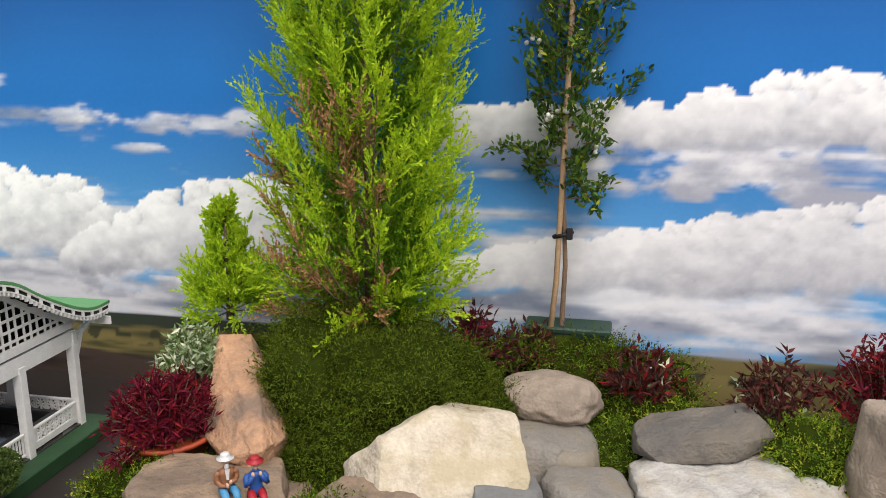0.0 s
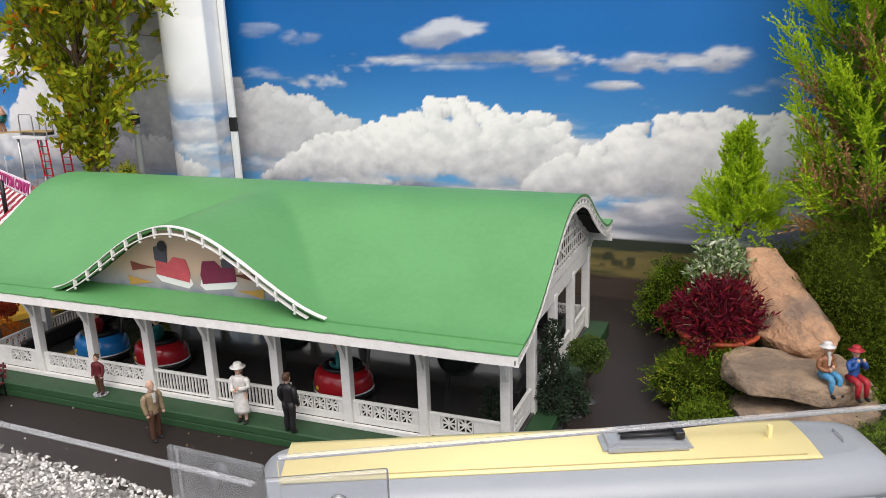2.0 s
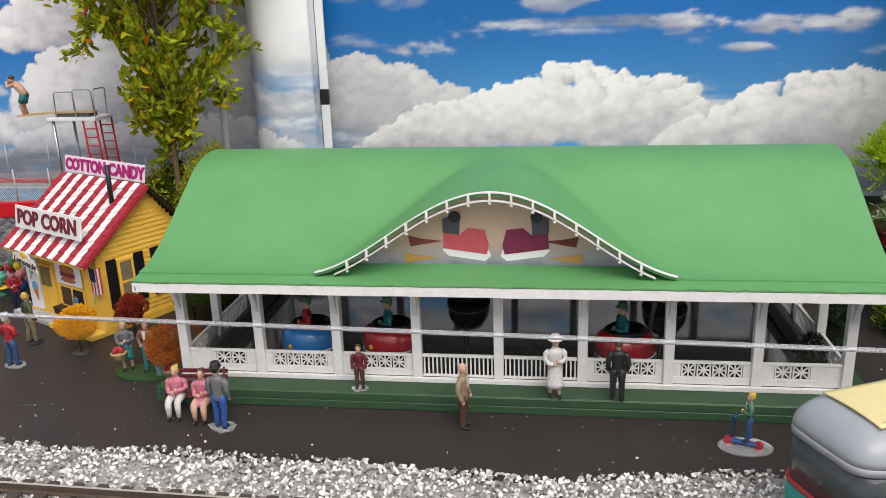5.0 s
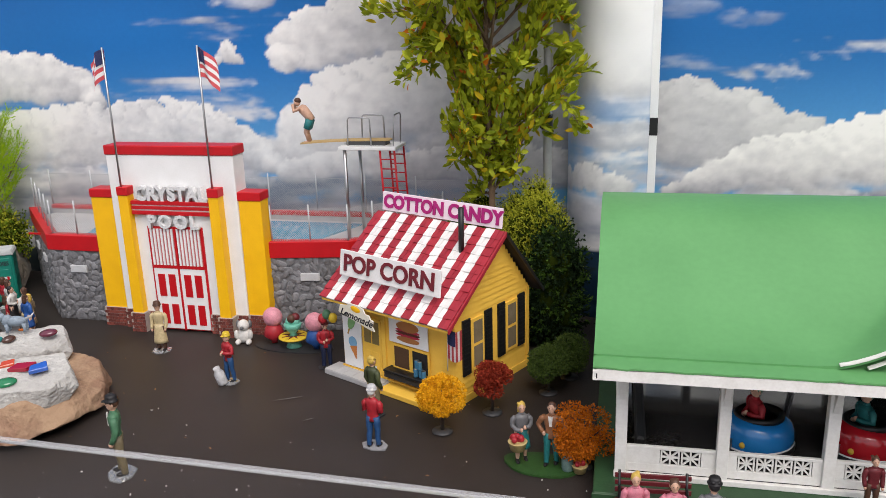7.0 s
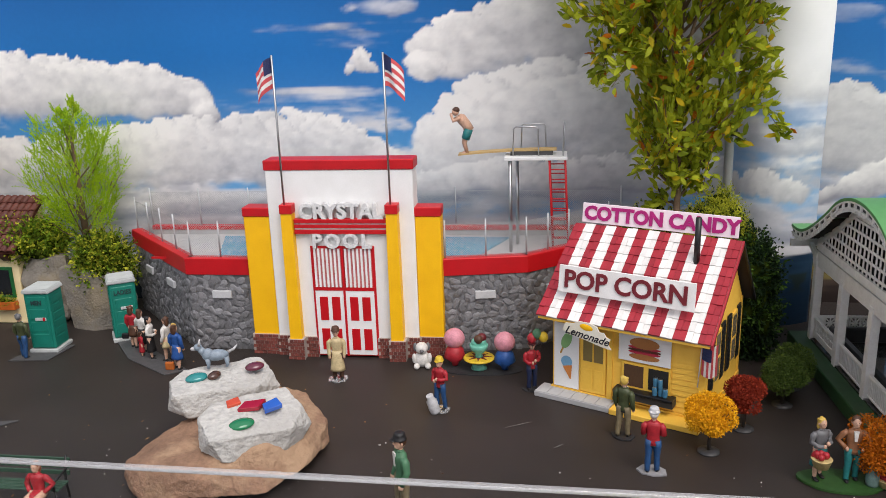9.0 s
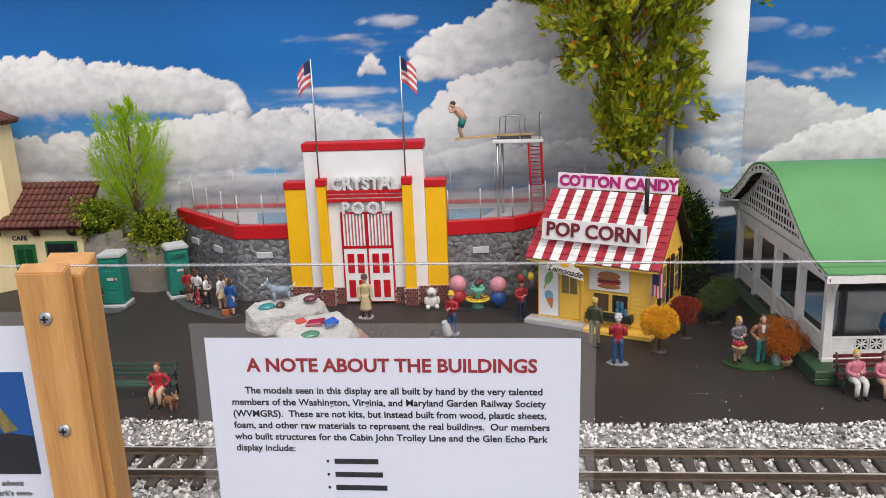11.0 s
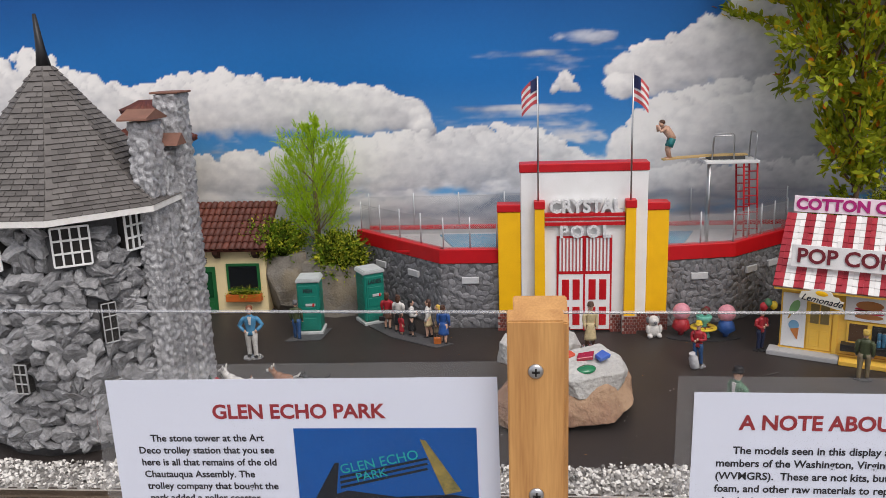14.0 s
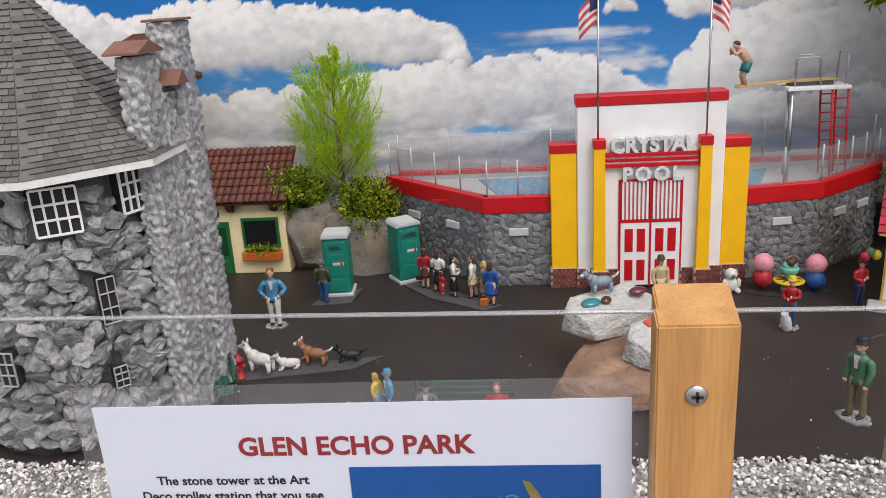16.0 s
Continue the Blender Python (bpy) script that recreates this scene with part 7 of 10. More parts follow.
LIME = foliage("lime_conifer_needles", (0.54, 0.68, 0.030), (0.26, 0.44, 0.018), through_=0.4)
# Darker copy of LIME: shade inside the crown put into the needle colour.
LIME_SHADE = foliage("shaded_conifer_needles", (0.24, 0.42, 0.025), (0.09, 0.20, 0.014), through_=0.4)
DEAD = foliage("dried_brown_needles", (0.46, 0.26, 0.11), (0.22, 0.11, 0.05), through_=0.1)
FEATHER = foliage("feathery_green", (0.46, 0.64, 0.030), (0.22, 0.40, 0.018), through_=0.4)
MOSS = foliage("moss_green", (0.135, 0.178, 0.013), (0.020, 0.036, 0.004), through_=0.3)
# Near-black green body under the leaves of every clump, moss or not.
CLUMP_BED = mat("dark_clump_bed", (0.032, 0.046, 0.005), (0.010, 0.016, 0.002), rough=1.0, scale=60, bump=0.5, spec=0.02)
SEDUM = foliage("sedum_green", (0.22, 0.34, 0.026), (0.065, 0.125, 0.010), through_=0.35)
SEDUM_GOLD = foliage("golden_sedum", (0.58, 0.57, 0.05), (0.22, 0.27, 0.025), through_=0.3)
BURGUNDY = foliage("burgundy_leaf", (0.19, 0.014, 0.030), (0.055, 0.005, 0.014))
RUSSET = foliage("dark_russet_leaf", (0.12, 0.028, 0.024), (0.030, 0.022, 0.016))
CRIMSON = foliage("crimson_leaf", (0.26, 0.02, 0.02), (0.08, 0.008, 0.010))
VARIEGATED = foliage("grey_green_leaf_with_white_edge", (0.72, 0.74, 0.56), (0.16, 0.26, 0.08))
SAGE = foliage("sage_green_leaf", (0.20, 0.29, 0.10), (0.08, 0.13, 0.04))
CITRUS = foliage("glossy_green_leaf", (0.46, 0.50, 0.032), (0.15, 0.20, 0.013), rough=0.35, through_=0.4)
CITRUS_GOLD = foliage("yellowing_leaf", (0.66, 0.46, 0.02), (0.40, 0.36, 0.02), rough=0.4, through_=0.4)
CITRUS_RED = foliage("orange_leaf", (0.60, 0.17, 0.015), (0.42, 0.12, 0.01), rough=0.4)
DEEP_LEAF = foliage("dark_glossy_leaf", (0.09, 0.17, 0.025), (0.03, 0.065, 0.012), rough=0.32, through_=0.3)
HEDGE_DARK = foliage("dark_hedge_leaf", (0.020, 0.042, 0.014), (0.008, 0.016, 0.007))
PETAL = mat("white_petal", (0.80, 0.78, 0.70), (0.66, 0.62, 0.5), rough=0.6, scale=200, bump=0, translucent=0.2)
BARK = mat("brown_bark", (0.20, 0.13, 0.075), (0.09, 0.055, 0.035), rough=0.85, scale=120, fine=700, bump=0.5)
CANE = mat("tan_cane", (0.40, 0.27, 0.14), (0.22, 0.13, 0.07), rough=0.7, scale=90, bump=0.3)
POT_BLACK = mat("black_nursery_pot", (0.018, 0.020, 0.020), rough=0.5, bump=0.03)
POT_RED = mat("orange_red_pot", (0.42, 0.075, 0.028), (0.32, 0.05, 0.02), rough=0.55, bump=0.05)
POT_GREEN = mat("dark_green_pot", (0.012, 0.04, 0.022), rough=0.5, bump=0.03)


def pot(ob, c, r, h, material, label):
    b = bmesh.new()
    lathe(b, [(r * 0.78, 0), (r, h * 0.9), (r * 1.06, h * 0.9), (r * 1.06, h), (r * 0.94, h), (r * 0.92, h * 0.88)], c, 24)
    part("pot", b, material, ob, label)


def conifer(name, base, top, radius, n, label, seed, mats, leaf=0.0085, dead=0.0, taper=1.0, pot_r=0.0, low=0.0, rise=1.1, plume=0.3, per=18, twigs=15, wide=0.36):
    """A feathery conifer: upswept plumes all round a stem. radius(h) for h from 0 to 1."""
    rng = np.random.default_rng(seed)
    ob = thing(name, pose(*base), label, "tree")
    tall = top - base[2]
    b = bmesh.new()
    tube(b, [(0, 0, -0.01), (0.002, 0, tall * 0.4), (0, 0, tall * 0.9)], [0.0075 * taper, 0.005 * taper, 0.0015], 8)
    if pot_r:
        pot(ob, (0, 0, -0.05), pot_r, 0.05, POT_BLACK, "black nursery pot")
    h = low + (1 - low) * (np.arange(n) + rng.random(n)) / n
    a = np.arange(n) * 2.399963 + rng.uniform(-0.5, 0.5, n)
    R = np.array([radius(q) for q in h]) * (1 + 0.13 * np.sin(3 * a + 9 * h + seed)) * rng.uniform(0.72, 1.08, n)
    inner = rng.random(n) < 0.22
    R = np.where(inner, R * 0.55, R)
    d = np.stack([np.cos(a), np.sin(a), np.zeros(n)], 1)
    tip = d * R[:, None] + np.stack([np.zeros(n), np.zeros(n), h * tall + 0.010 * rng.normal(size=n)], 1)
    root = np.stack([np.zeros(n), np.zeros(n), np.maximum(tip[:, 2] - R * rise * rng.uniform(0.8, 1.25, n), 0.0)], 1)
    part("trunk", b, BARK, ob, "brown stem")
    b = bmesh.new()
    for k in range(0, n, 7):
        tube(b, [root[k], (root[k] + tip[k]) / 2 + d[k] * R[k] * 0.12, tip[k]], [0.0016 * taper, 0.0011 * taper, 0.0004], 4, cap=False)
    tagged(part("twig", b, BARK, ob), "thin brown twigs among the foliage", kind="stuff")
    brown = (rng.random(n) < dead) & (h < 0.44) & (np.cos(a + math.radians(118)) > 0.55) if dead else np.zeros(n, bool)
    t = 0.22 + 0.78 * rng.random((n, twigs)) ** 0.75
    t[:, 0] = 1.0
    bow = d[:, None] * (R * 0.28)[:, None, None] * (t * (1 - t))[..., None]
    at = root[:, None] + (tip - root)[:, None] * t[..., None] + bow
    ax = unit(tip - root)[:, None] + d[:, None] * 0.25 * (1 - 2 * t)[..., None] + np.array([0, 0, 0.30])
    way = ax + rng.normal(size=(n, twigs, 3)) * 0.42
    way /= np.linalg.norm(way, axis=2)[..., None]
    ln = plume * R[:, None] * (1.1 - 0.45 * t) * rng.uniform(0.6, 1.25, (n, twigs)) + 0.010
    end = at + way * ln[..., None]
    # Slot 1 takes the inner sprays; the tall conifer paints their shade with it.
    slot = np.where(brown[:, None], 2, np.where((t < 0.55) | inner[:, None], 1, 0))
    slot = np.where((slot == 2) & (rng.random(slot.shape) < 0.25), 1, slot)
    pieces = []
    for k in range(3):
        sel = slot == k
        if sel.any():
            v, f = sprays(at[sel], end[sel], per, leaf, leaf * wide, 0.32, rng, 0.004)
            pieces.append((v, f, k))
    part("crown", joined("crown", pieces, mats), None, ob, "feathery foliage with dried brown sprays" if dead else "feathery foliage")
    return ob


conifer("conifer", (-0.285, 0.868, 0.165), 0.74, lambda h: 0.114 - 0.016 * h - 0.08 * max(0, h - 0.72) / 0.28 - 0.04 * max(0, 0.10 - h) / 0.1, 430, "tall lime-green feathery conifer with dried brown patches", 1, [LIME, LIME_SHADE, DEAD], leaf=0.0072, dead=0.42, pot_r=0.05, per=15, twigs=22, plume=0.32)
conifer("conifer", (-0.452, 0.842, 0.165), 0.292, lambda h: 0.054 * (1 - h) ** 0.7 + 0.004, 115, "small lime-green conifer on the orange rock", 5, [LIME, FEATHER, DEAD], leaf=0.0062, taper=0.7, per=15, twigs=13, plume=0.44, rise=2.0)
conifer("feathery_tree", (-2.458, 0.892, 0.12), 0.332, lambda h: (0.014 + 0.064 * math.sin(math.pi * h ** 1.2) ** 0.8) * (0.90 + 0.18 * math.sin(41 * h) * math.sin(17 * h + 1)), 135, "bright green feathery tree on grey rocks", 7, [FEATHER, LIME, DEAD], leaf=0.0042, taper=0.8, low=0.24, rise=1.35, per=12, twigs=13, plume=0.38, wide=0.5)


def clump(name, c, r, n, mats, label, seed, leaf=0.006, width=0.0018, category="plant", stand=0.75, rough=0.36, group="", kind="", weights=None):
    """A low mound thick with small leaves."""
    rng = np.random.default_rng(seed)
    ob = thing(name, pose(*c), label, category, group, kind)
    b = bmesh.new()
    bmesh.ops.create_icosphere(b, subdivisions=4, radius=1)
    for v in b.verts:
        k = 1 + rough * (noise.noise(v.co * 2.1 + Vector((seed, 0, 0))) + 0.5 * noise.noise(v.co * 5 + Vector((0, seed, 0))))
        v.co = Vector((v.co.x * r[0], v.co.y * r[1], v.co.z * r[2])) * k * 0.93
    b.normal_update()
    p = np.array([v.co[:] for v in b.verts])
    nm = np.array([v.normal[:] for v in b.verts])
    part("bed", b, CLUMP_BED, ob, "dark green bed under the leaves", smooth=True)
    ok = np.where((nm[:, 1] < 0.55) & (nm[:, 2] > -0.6))[0]
    per = 6
    n = int(n * 1.8) // per
    pick = rng.choice(ok, n)
    jit = rng.normal(size=(n, 3)) * np.array(r) * 0.06
    pos = p[pick] + jit - nm[pick] * leaf * 0.4
    way = unit(nm[pick] * stand + rng.normal(size=(n, 3)) * 0.62 + np.array([0, 0, 0.20]))
    v, f = sprays(pos, pos + way * (leaf * rng.uniform(1.2, 3.0, n))[:, None], per, leaf * 0.95, width * 0.85, 0.55, rng, -leaf * 0.8)
    slot = np.repeat(rng.choice(len(mats), n, p=weights), per)
    me = quads("foliage", v, f, mats, slot)
    part("foliage", me, None, ob, "dense small foliage")
    return ob


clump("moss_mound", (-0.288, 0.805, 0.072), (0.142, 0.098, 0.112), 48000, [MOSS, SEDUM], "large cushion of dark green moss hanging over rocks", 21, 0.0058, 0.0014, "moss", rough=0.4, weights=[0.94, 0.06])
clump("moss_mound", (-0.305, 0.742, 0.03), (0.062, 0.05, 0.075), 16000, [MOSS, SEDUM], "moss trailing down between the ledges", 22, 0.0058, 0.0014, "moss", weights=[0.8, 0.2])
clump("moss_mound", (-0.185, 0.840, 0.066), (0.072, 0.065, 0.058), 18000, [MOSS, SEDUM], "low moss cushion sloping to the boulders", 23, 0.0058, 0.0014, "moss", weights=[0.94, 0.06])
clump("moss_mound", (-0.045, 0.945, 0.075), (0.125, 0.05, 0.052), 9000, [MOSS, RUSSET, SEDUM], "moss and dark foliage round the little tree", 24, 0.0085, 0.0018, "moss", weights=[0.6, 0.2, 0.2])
clump("sedum_patch", (0.035, 0.905, 0.035), (0.06, 0.05, 0.045), 6120, [SEDUM, SEDUM_GOLD], "bright green sedum tumbling between rocks", 25, 0.0055, 0.0017, weights=[0.75, 0.25])
clump("sedum_patch", (0.000, 0.845, 0.012), (0.04, 0.05, 0.05), 4080, [SEDUM, MOSS], "green sedum in a gap between rocks", 26, 0.0055, 0.0017, weights=[0.6, 0.4])
clump("sedum_patch", (0.205, 0.845, 0.045), (0.055, 0.05, 0.045), 5780, [SEDUM, SEDUM_GOLD], "bright green sedum over the slab's end", 27, 0.0055, 0.0017, weights=[0.8, 0.2])
clump("sedum_patch", (0.30, 0.76, 0.0), (0.08, 0.06, 0.03), 4080, [SEDUM, MOSS], "green sedum at the foot of the rocks", 28, 0.0055, 0.0017, weights=[0.7, 0.3])
clump("sedum_patch", (-0.455, 0.665, 0.020), (0.065, 0.06, 0.045), 8840, [SEDUM, MOSS, SEDUM_GOLD], "mixed green sedum under the red pot", 29, 0.0055, 0.0017, weights=[0.5, 0.35, 0.15])
clump("sedum_patch", (-0.452, 0.585, 0.004), (0.036, 0.045, 0.024), 4400, [SEDUM, MOSS], "green sedum spreading on the roadway", 30, 0.0055, 0.0017, weights=[0.65, 0.35])
clump("sedum_patch", (-0.400, 0.510, 0.004), (0.052, 0.052, 0.020), 6000, [SEDUM, MOSS, SEDUM_GOLD], "wide low sedum patch by the track", 31, 0.0055, 0.0017, weights=[0.55, 0.3, 0.15])
clump("sedum_patch", (-0.285, 0.575, 0.004), (0.046, 0.05, 0.026), 5600, [SEDUM, MOSS], "low sedum patch before the ledges", 32, 0.0055, 0.0017, weights=[0.6, 0.4])
clump("sedum_patch", (-0.250, 0.640, 0.010), (0.045, 0.045, 0.05), 5440, [MOSS, SEDUM], "moss and sedum beside the ledges", 33, 0.0055, 0.0017, weights=[0.6, 0.4])
clump("sedum_patch", (-0.10, 0.60, 0.0), (0.10, 0.05, 0.03), 5440, [SEDUM, MOSS], "low sedum below the stone slabs", 34, 0.0055, 0.0017, weights=[0.6, 0.4])
clump("sedum_patch", (-2.530, 0.868, 0.125), (0.040, 0.034, 0.028), 2600, [SEDUM, SEDUM_GOLD, MOSS], "golden-green sedum on the grey rock", 35, 0.009, 0.0042, rough=0.6, weights=[0.6, 0.25, 0.15])
clump("sedum_patch", (-2.412, 0.858, 0.098), (0.038, 0.034, 0.038), 3000, [SEDUM_GOLD, MOSS, SEDUM], "olive sedum hanging over the grey rock", 36, 0.009, 0.0040, rough=0.6, weights=[0.40, 0.30, 0.30])
clump("hedge", (-1.487, 0.818, 0.105), (0.050, 0.042, 0.098), 20000, [SEDUM_GOLD, MOSS, HEDGE_DARK], "tall olive-green hedge behind the snack stand", 37, 0.0060, 0.0020, "hedge", weights=[0.82, 0.15, 0.03])
clump("hedge", (-1.452, 0.776, 0.065), (0.034, 0.030, 0.095), 4200, [HEDGE_DARK, DEEP_LEAF], "dark shrub in the shade of the banner", 38, 0.009, 0.0042, "hedge", weights=[0.75, 0.25])
clump("hedge", (-1.565, 0.85, 0.12), (0.05, 0.04, 0.06), 2200, [SEDUM_GOLD, MOSS], "olive foliage at the little tree's foot", 39, 0.0085, 0.003, "hedge", weights=[0.6, 0.4])
clump("moss_mound", (-0.530, 0.885, 0.040), (0.045, 0.045, 0.050), 3600, [SEDUM, MOSS], "olive moss behind the red plant", 40, 0.0085, 0.002, "moss", weights=[0.5, 0.5])
clump("moss_mound", (-0.503, 0.478, 0.0), (0.018, 0.016, 0.006), 500, [SEDUM, MOSS], "ring of moss round a hydrant", 41, 0.005, 0.0015, "moss", weights=[0.4, 0.6])


def shrub(name, c, r, stems, mats, label, seed, leaf=0.012, width=0.005, per=12, tall=0.08, weights=None, lobed=False):
    """A loose plant of many leafy stems from one root."""
    rng = np.random.default_rng(seed)
    ob = thing(name, pose(*c), label, "plant")
    n = stems
    a, e = rng.uniform(0, 2 * math.pi, n), rng.uniform(0.05, 1.0, n) ** 0.7
    e = e * (1 + 0.20 * np.sin(3 * a + seed) + 0.16 * np.sin(7 * a + 2 * seed)) if lobed else e
    tip = np.stack([np.cos(a) * r * e, np.sin(a) * r * e * 0.9, tall * np.maximum(1.05 - 0.75 * e ** 2, 0.15) * rng.uniform(0.60 if lobed else 0.75, 1.25 if lobed else 1.15, n)], 1)
    root = np.stack([np.cos(a) * r * e * 0.25, np.sin(a) * r * e * 0.25, np.full(n, 0.0)], 1)
    b = bmesh.new()
    for k in range(0, n, 2):
        tube(b, [root[k], (root[k] * 0.4 + tip[k] * 0.6) + np.array([0, 0, 0.006]), tip[k]], [0.0011, 0.0009, 0.0005], 4, cap=False)
    part("stem", b, BARK, ob, "thin brown stems")
    t = np.linspace(0.35, 1.03, per)[None, :].repeat(n, 0) + rng.uniform(-0.05, 0.05, (n, per))
    pos = root[:, None] + (tip - root)[:, None] * t[..., None] + np.array([0, 0, 0.012]) * (t * (1 - t))[..., None]
    way = unit(tip - root)[:, None] * 0.55 + rng.normal(size=(n, per, 3)) * 0.62
    v, f = leaves(pos.reshape(-1, 3), way.reshape(-1, 3), leaf * rng.uniform(0.6, 1.25, n * per), width, rng, 0.55)
    slot = rng.choice(len(mats), n * per, p=weights)
    part("foliage", quads("foliage", v, f, mats, slot), None, ob)
    return ob


red_plant = shrub("burgundy_plant", (-0.458, 0.704, 0.068), 0.068, 420, [BURGUNDY, CRIMSON], "spreading burgundy plant in an orange-red pot", 51, 0.0125, 0.0025, 16, 0.056, [0.8, 0.2], lobed=True)
pot(red_plant, (0, 0, -0.035), 0.046, 0.042, POT_RED, "orange-red plastic pot")
shrub("variegated_plant", (-0.462, 0.772, 0.106), 0.045, 210, [VARIEGATED, SAGE], "variegated plant with grey-green white-edged leaves", 52, 0.0115, 0.0036, 13, 0.052, [0.5, 0.5], lobed=True)
shrub("russet_plant", (-0.175, 0.925, 0.090), 0.055, 60, [RUSSET, BURGUNDY], "dark russet plant beside the black pot", 53, 0.013, 0.0045, 12, 0.068, [0.7, 0.3])
shrub("russet_plant", (-0.105, 0.925, 0.085), 0.045, 44, [RUSSET, MOSS], "brownish green plant on the moss", 54, 0.013, 0.0042, 12, 0.058, [0.6, 0.4])
shrub("russet_plant", (0.030, 0.905, 0.068), 0.055, 60, [RUSSET, CRIMSON, VARIEGATED], "russet and grey-leaved plant behind the slab", 55, 0.014, 0.0050, 12, 0.062, [0.72, 0.25, 0.03])
shrub("russet_plant", (0.180, 0.895, 0.055), 0.060, 60, [RUSSET, VARIEGATED], "dark russet plant with grey-green tips", 56, 0.014, 0.0045, 12, 0.075, [0.96, 0.04])
shrub("crimson_plant", (0.285, 0.900, 0.070), 0.070, 110, [CRIMSON, BURGUNDY, RUSSET], "tall crimson-leaved plant above the rocks", 57, 0.013, 0.0036, 16, 0.084, [0.5, 0.25, 0.25])


def broadleaf(name, base, tall, spread, n_limbs, per_leaf, mats, weights, label, seed, leaf, width, clear_stem, trunk_r, blossoms=0, lift=0.9, fan=False):
    """A small leafy tree: tapered stems, limbs and single leaves."""
    rng = np.random.default_rng(seed)
    ob = thing(name, pose(*base), label, "tree")
    b = bmesh.new()
    pts = [Vector((0.004 * math.sin(k * 1.3 + seed), 0.003 * math.cos(k), tall * k / 8)) for k in range(9)]
    tube(b, pts, [trunk_r * (1 - 0.08 * k) for k in range(9)], 8)
    tips = []
    for k in range(n_limbs):
        h = clear_stem + (1 - clear_stem) * (k + rng.random()) / n_limbs
        a = k * 2.4 + rng.uniform(-0.4, 0.4)
        s = spread * (0.45 + 0.75 * rng.random()) * (0.32 + 0.78 * min(1.0, 2.4 * (h - clear_stem) / (1 - clear_stem)) if fan else 1.05 - 0.35 * abs(h - 0.55))
        p0 = pts[0].lerp(pts[-1], h * 0.92)
        d = Vector((math.cos(a) * s, math.sin(a) * s * 0.8, s * lift * rng.uniform(0.5, 1.4)))
        mid, end = p0 + d * 0.5 + Vector((0, 0, -0.012)), p0 + d
        tube(b, [p0, mid, end], [trunk_r * 0.42, trunk_r * 0.28, trunk_r * 0.12], 5, cap=False)
        tips += [(p0, mid, end)]
        for j in range(3):
            q = mid.lerp(end, rng.random())
            e = q + Vector(rng.normal(size=3)) * s * 0.35 + Vector((0, 0, s * 0.15))
            tube(b, [q, e], [trunk_r * 0.16, trunk_r * 0.08], 4, cap=False)
            tips += [(q, q.lerp(e, 0.5), e)]
    part("trunk", b, BARK, ob, "brown branching stems", smooth=True)
    pos, way = [], []
    for p0, mid, end in tips:
        m = max(4, int(per_leaf * (end - p0).length / spread))
        for t in rng.uniform(0.25, 1.03, m):
            c = p0.lerp(mid, t * 2) if t < 0.5 else mid.lerp(end, t * 2 - 1)
            pos.append(c + Vector(rng.normal(size=3)) * 0.005)
            way.append((end - p0).normalized() * 0.9 + Vector(rng.normal(size=3)) * 0.55 + Vector((0, 0, 0.65)))
    pos, way = np.array([p[:] for p in pos]), np.array([w[:] for w in way])
    v, f = oval_leaves(pos, way, leaf * rng.uniform(0.6, 1.25, len(pos)), width, rng, 0.55)
    part("crown", quads("crown", v, f, mats, rng.choice(len(mats), len(pos), p=weights)), None, ob, "leafy crown")
    for k in range(blossoms):
        p0, mid, end = tips[rng.integers(len(tips))]
        fl = bmesh.new()
        for j in range(7):
            ball(fl, end + Vector(rng.normal(size=3)) * 0.0042, 0.0030, u=7, v=5)
        part("blossom", fl, PETAL, ob, "cluster of small white flowers")
    return ob


broadleaf("citrus_tree", (-1.545, 0.815, 0.0), 0.62, 0.140, 66, 96, [CITRUS, CITRUS_GOLD, CITRUS_RED], [0.87, 0.11, 0.02], "small broad-leaved tree with yellowing and orange leaves", 61, 0.0168, 0.0074, 0.34, 0.0055, lift=1.55, fan=True)
crab = broadleaf("flowering_tree", (-0.069, 0.952, 0.075), 0.56, 0.052, 30, 50, [DEEP_LEAF, CITRUS], [0.9, 0.1], "slender young tree with white flowers tied to a cane", 62, 0.0104, 0.0042, 0.42, 0.0034, blossoms=12, lift=0.55)
part("cane", tube(bmesh.new(), [(-0.016, -0.006, 0.0), (-0.006, -0.006, 0.12), (0.004, -0.004, 0.5)], [0.0036, 0.0034, 0.0030], 8), CANE, crab, "tan support cane")
b = bmesh.new()
tube(b, [(-0.010, -0.008, 0.176), (0.004, -0.010, 0.180), (0.011, -0.004, 0.182), (0.009, 0.006, 0.180), (-0.006, 0.006, 0.176), (-0.011, -0.002, 0.175)], 0.0026, 6)
box(b, 0.004, -0.012, 0.174, 0.012, -0.006, 0.188, 0.001)
part("tree_tie", b, BLACK, crab, "black rubber tree tie")
tub = thing("planter", pose(-0.06, 0.962, 0.075), "dark green square planter behind the moss", "planter")
part("body", boxed(-0.05, -0.02, 0, 0.05, 0.02, 0.062, 0.003), POT_GREEN, tub)
part("rim", boxed(-0.053, -0.022, 0.056, 0.053, 0.022, 0.064, 0.002), POT_GREEN, tub)


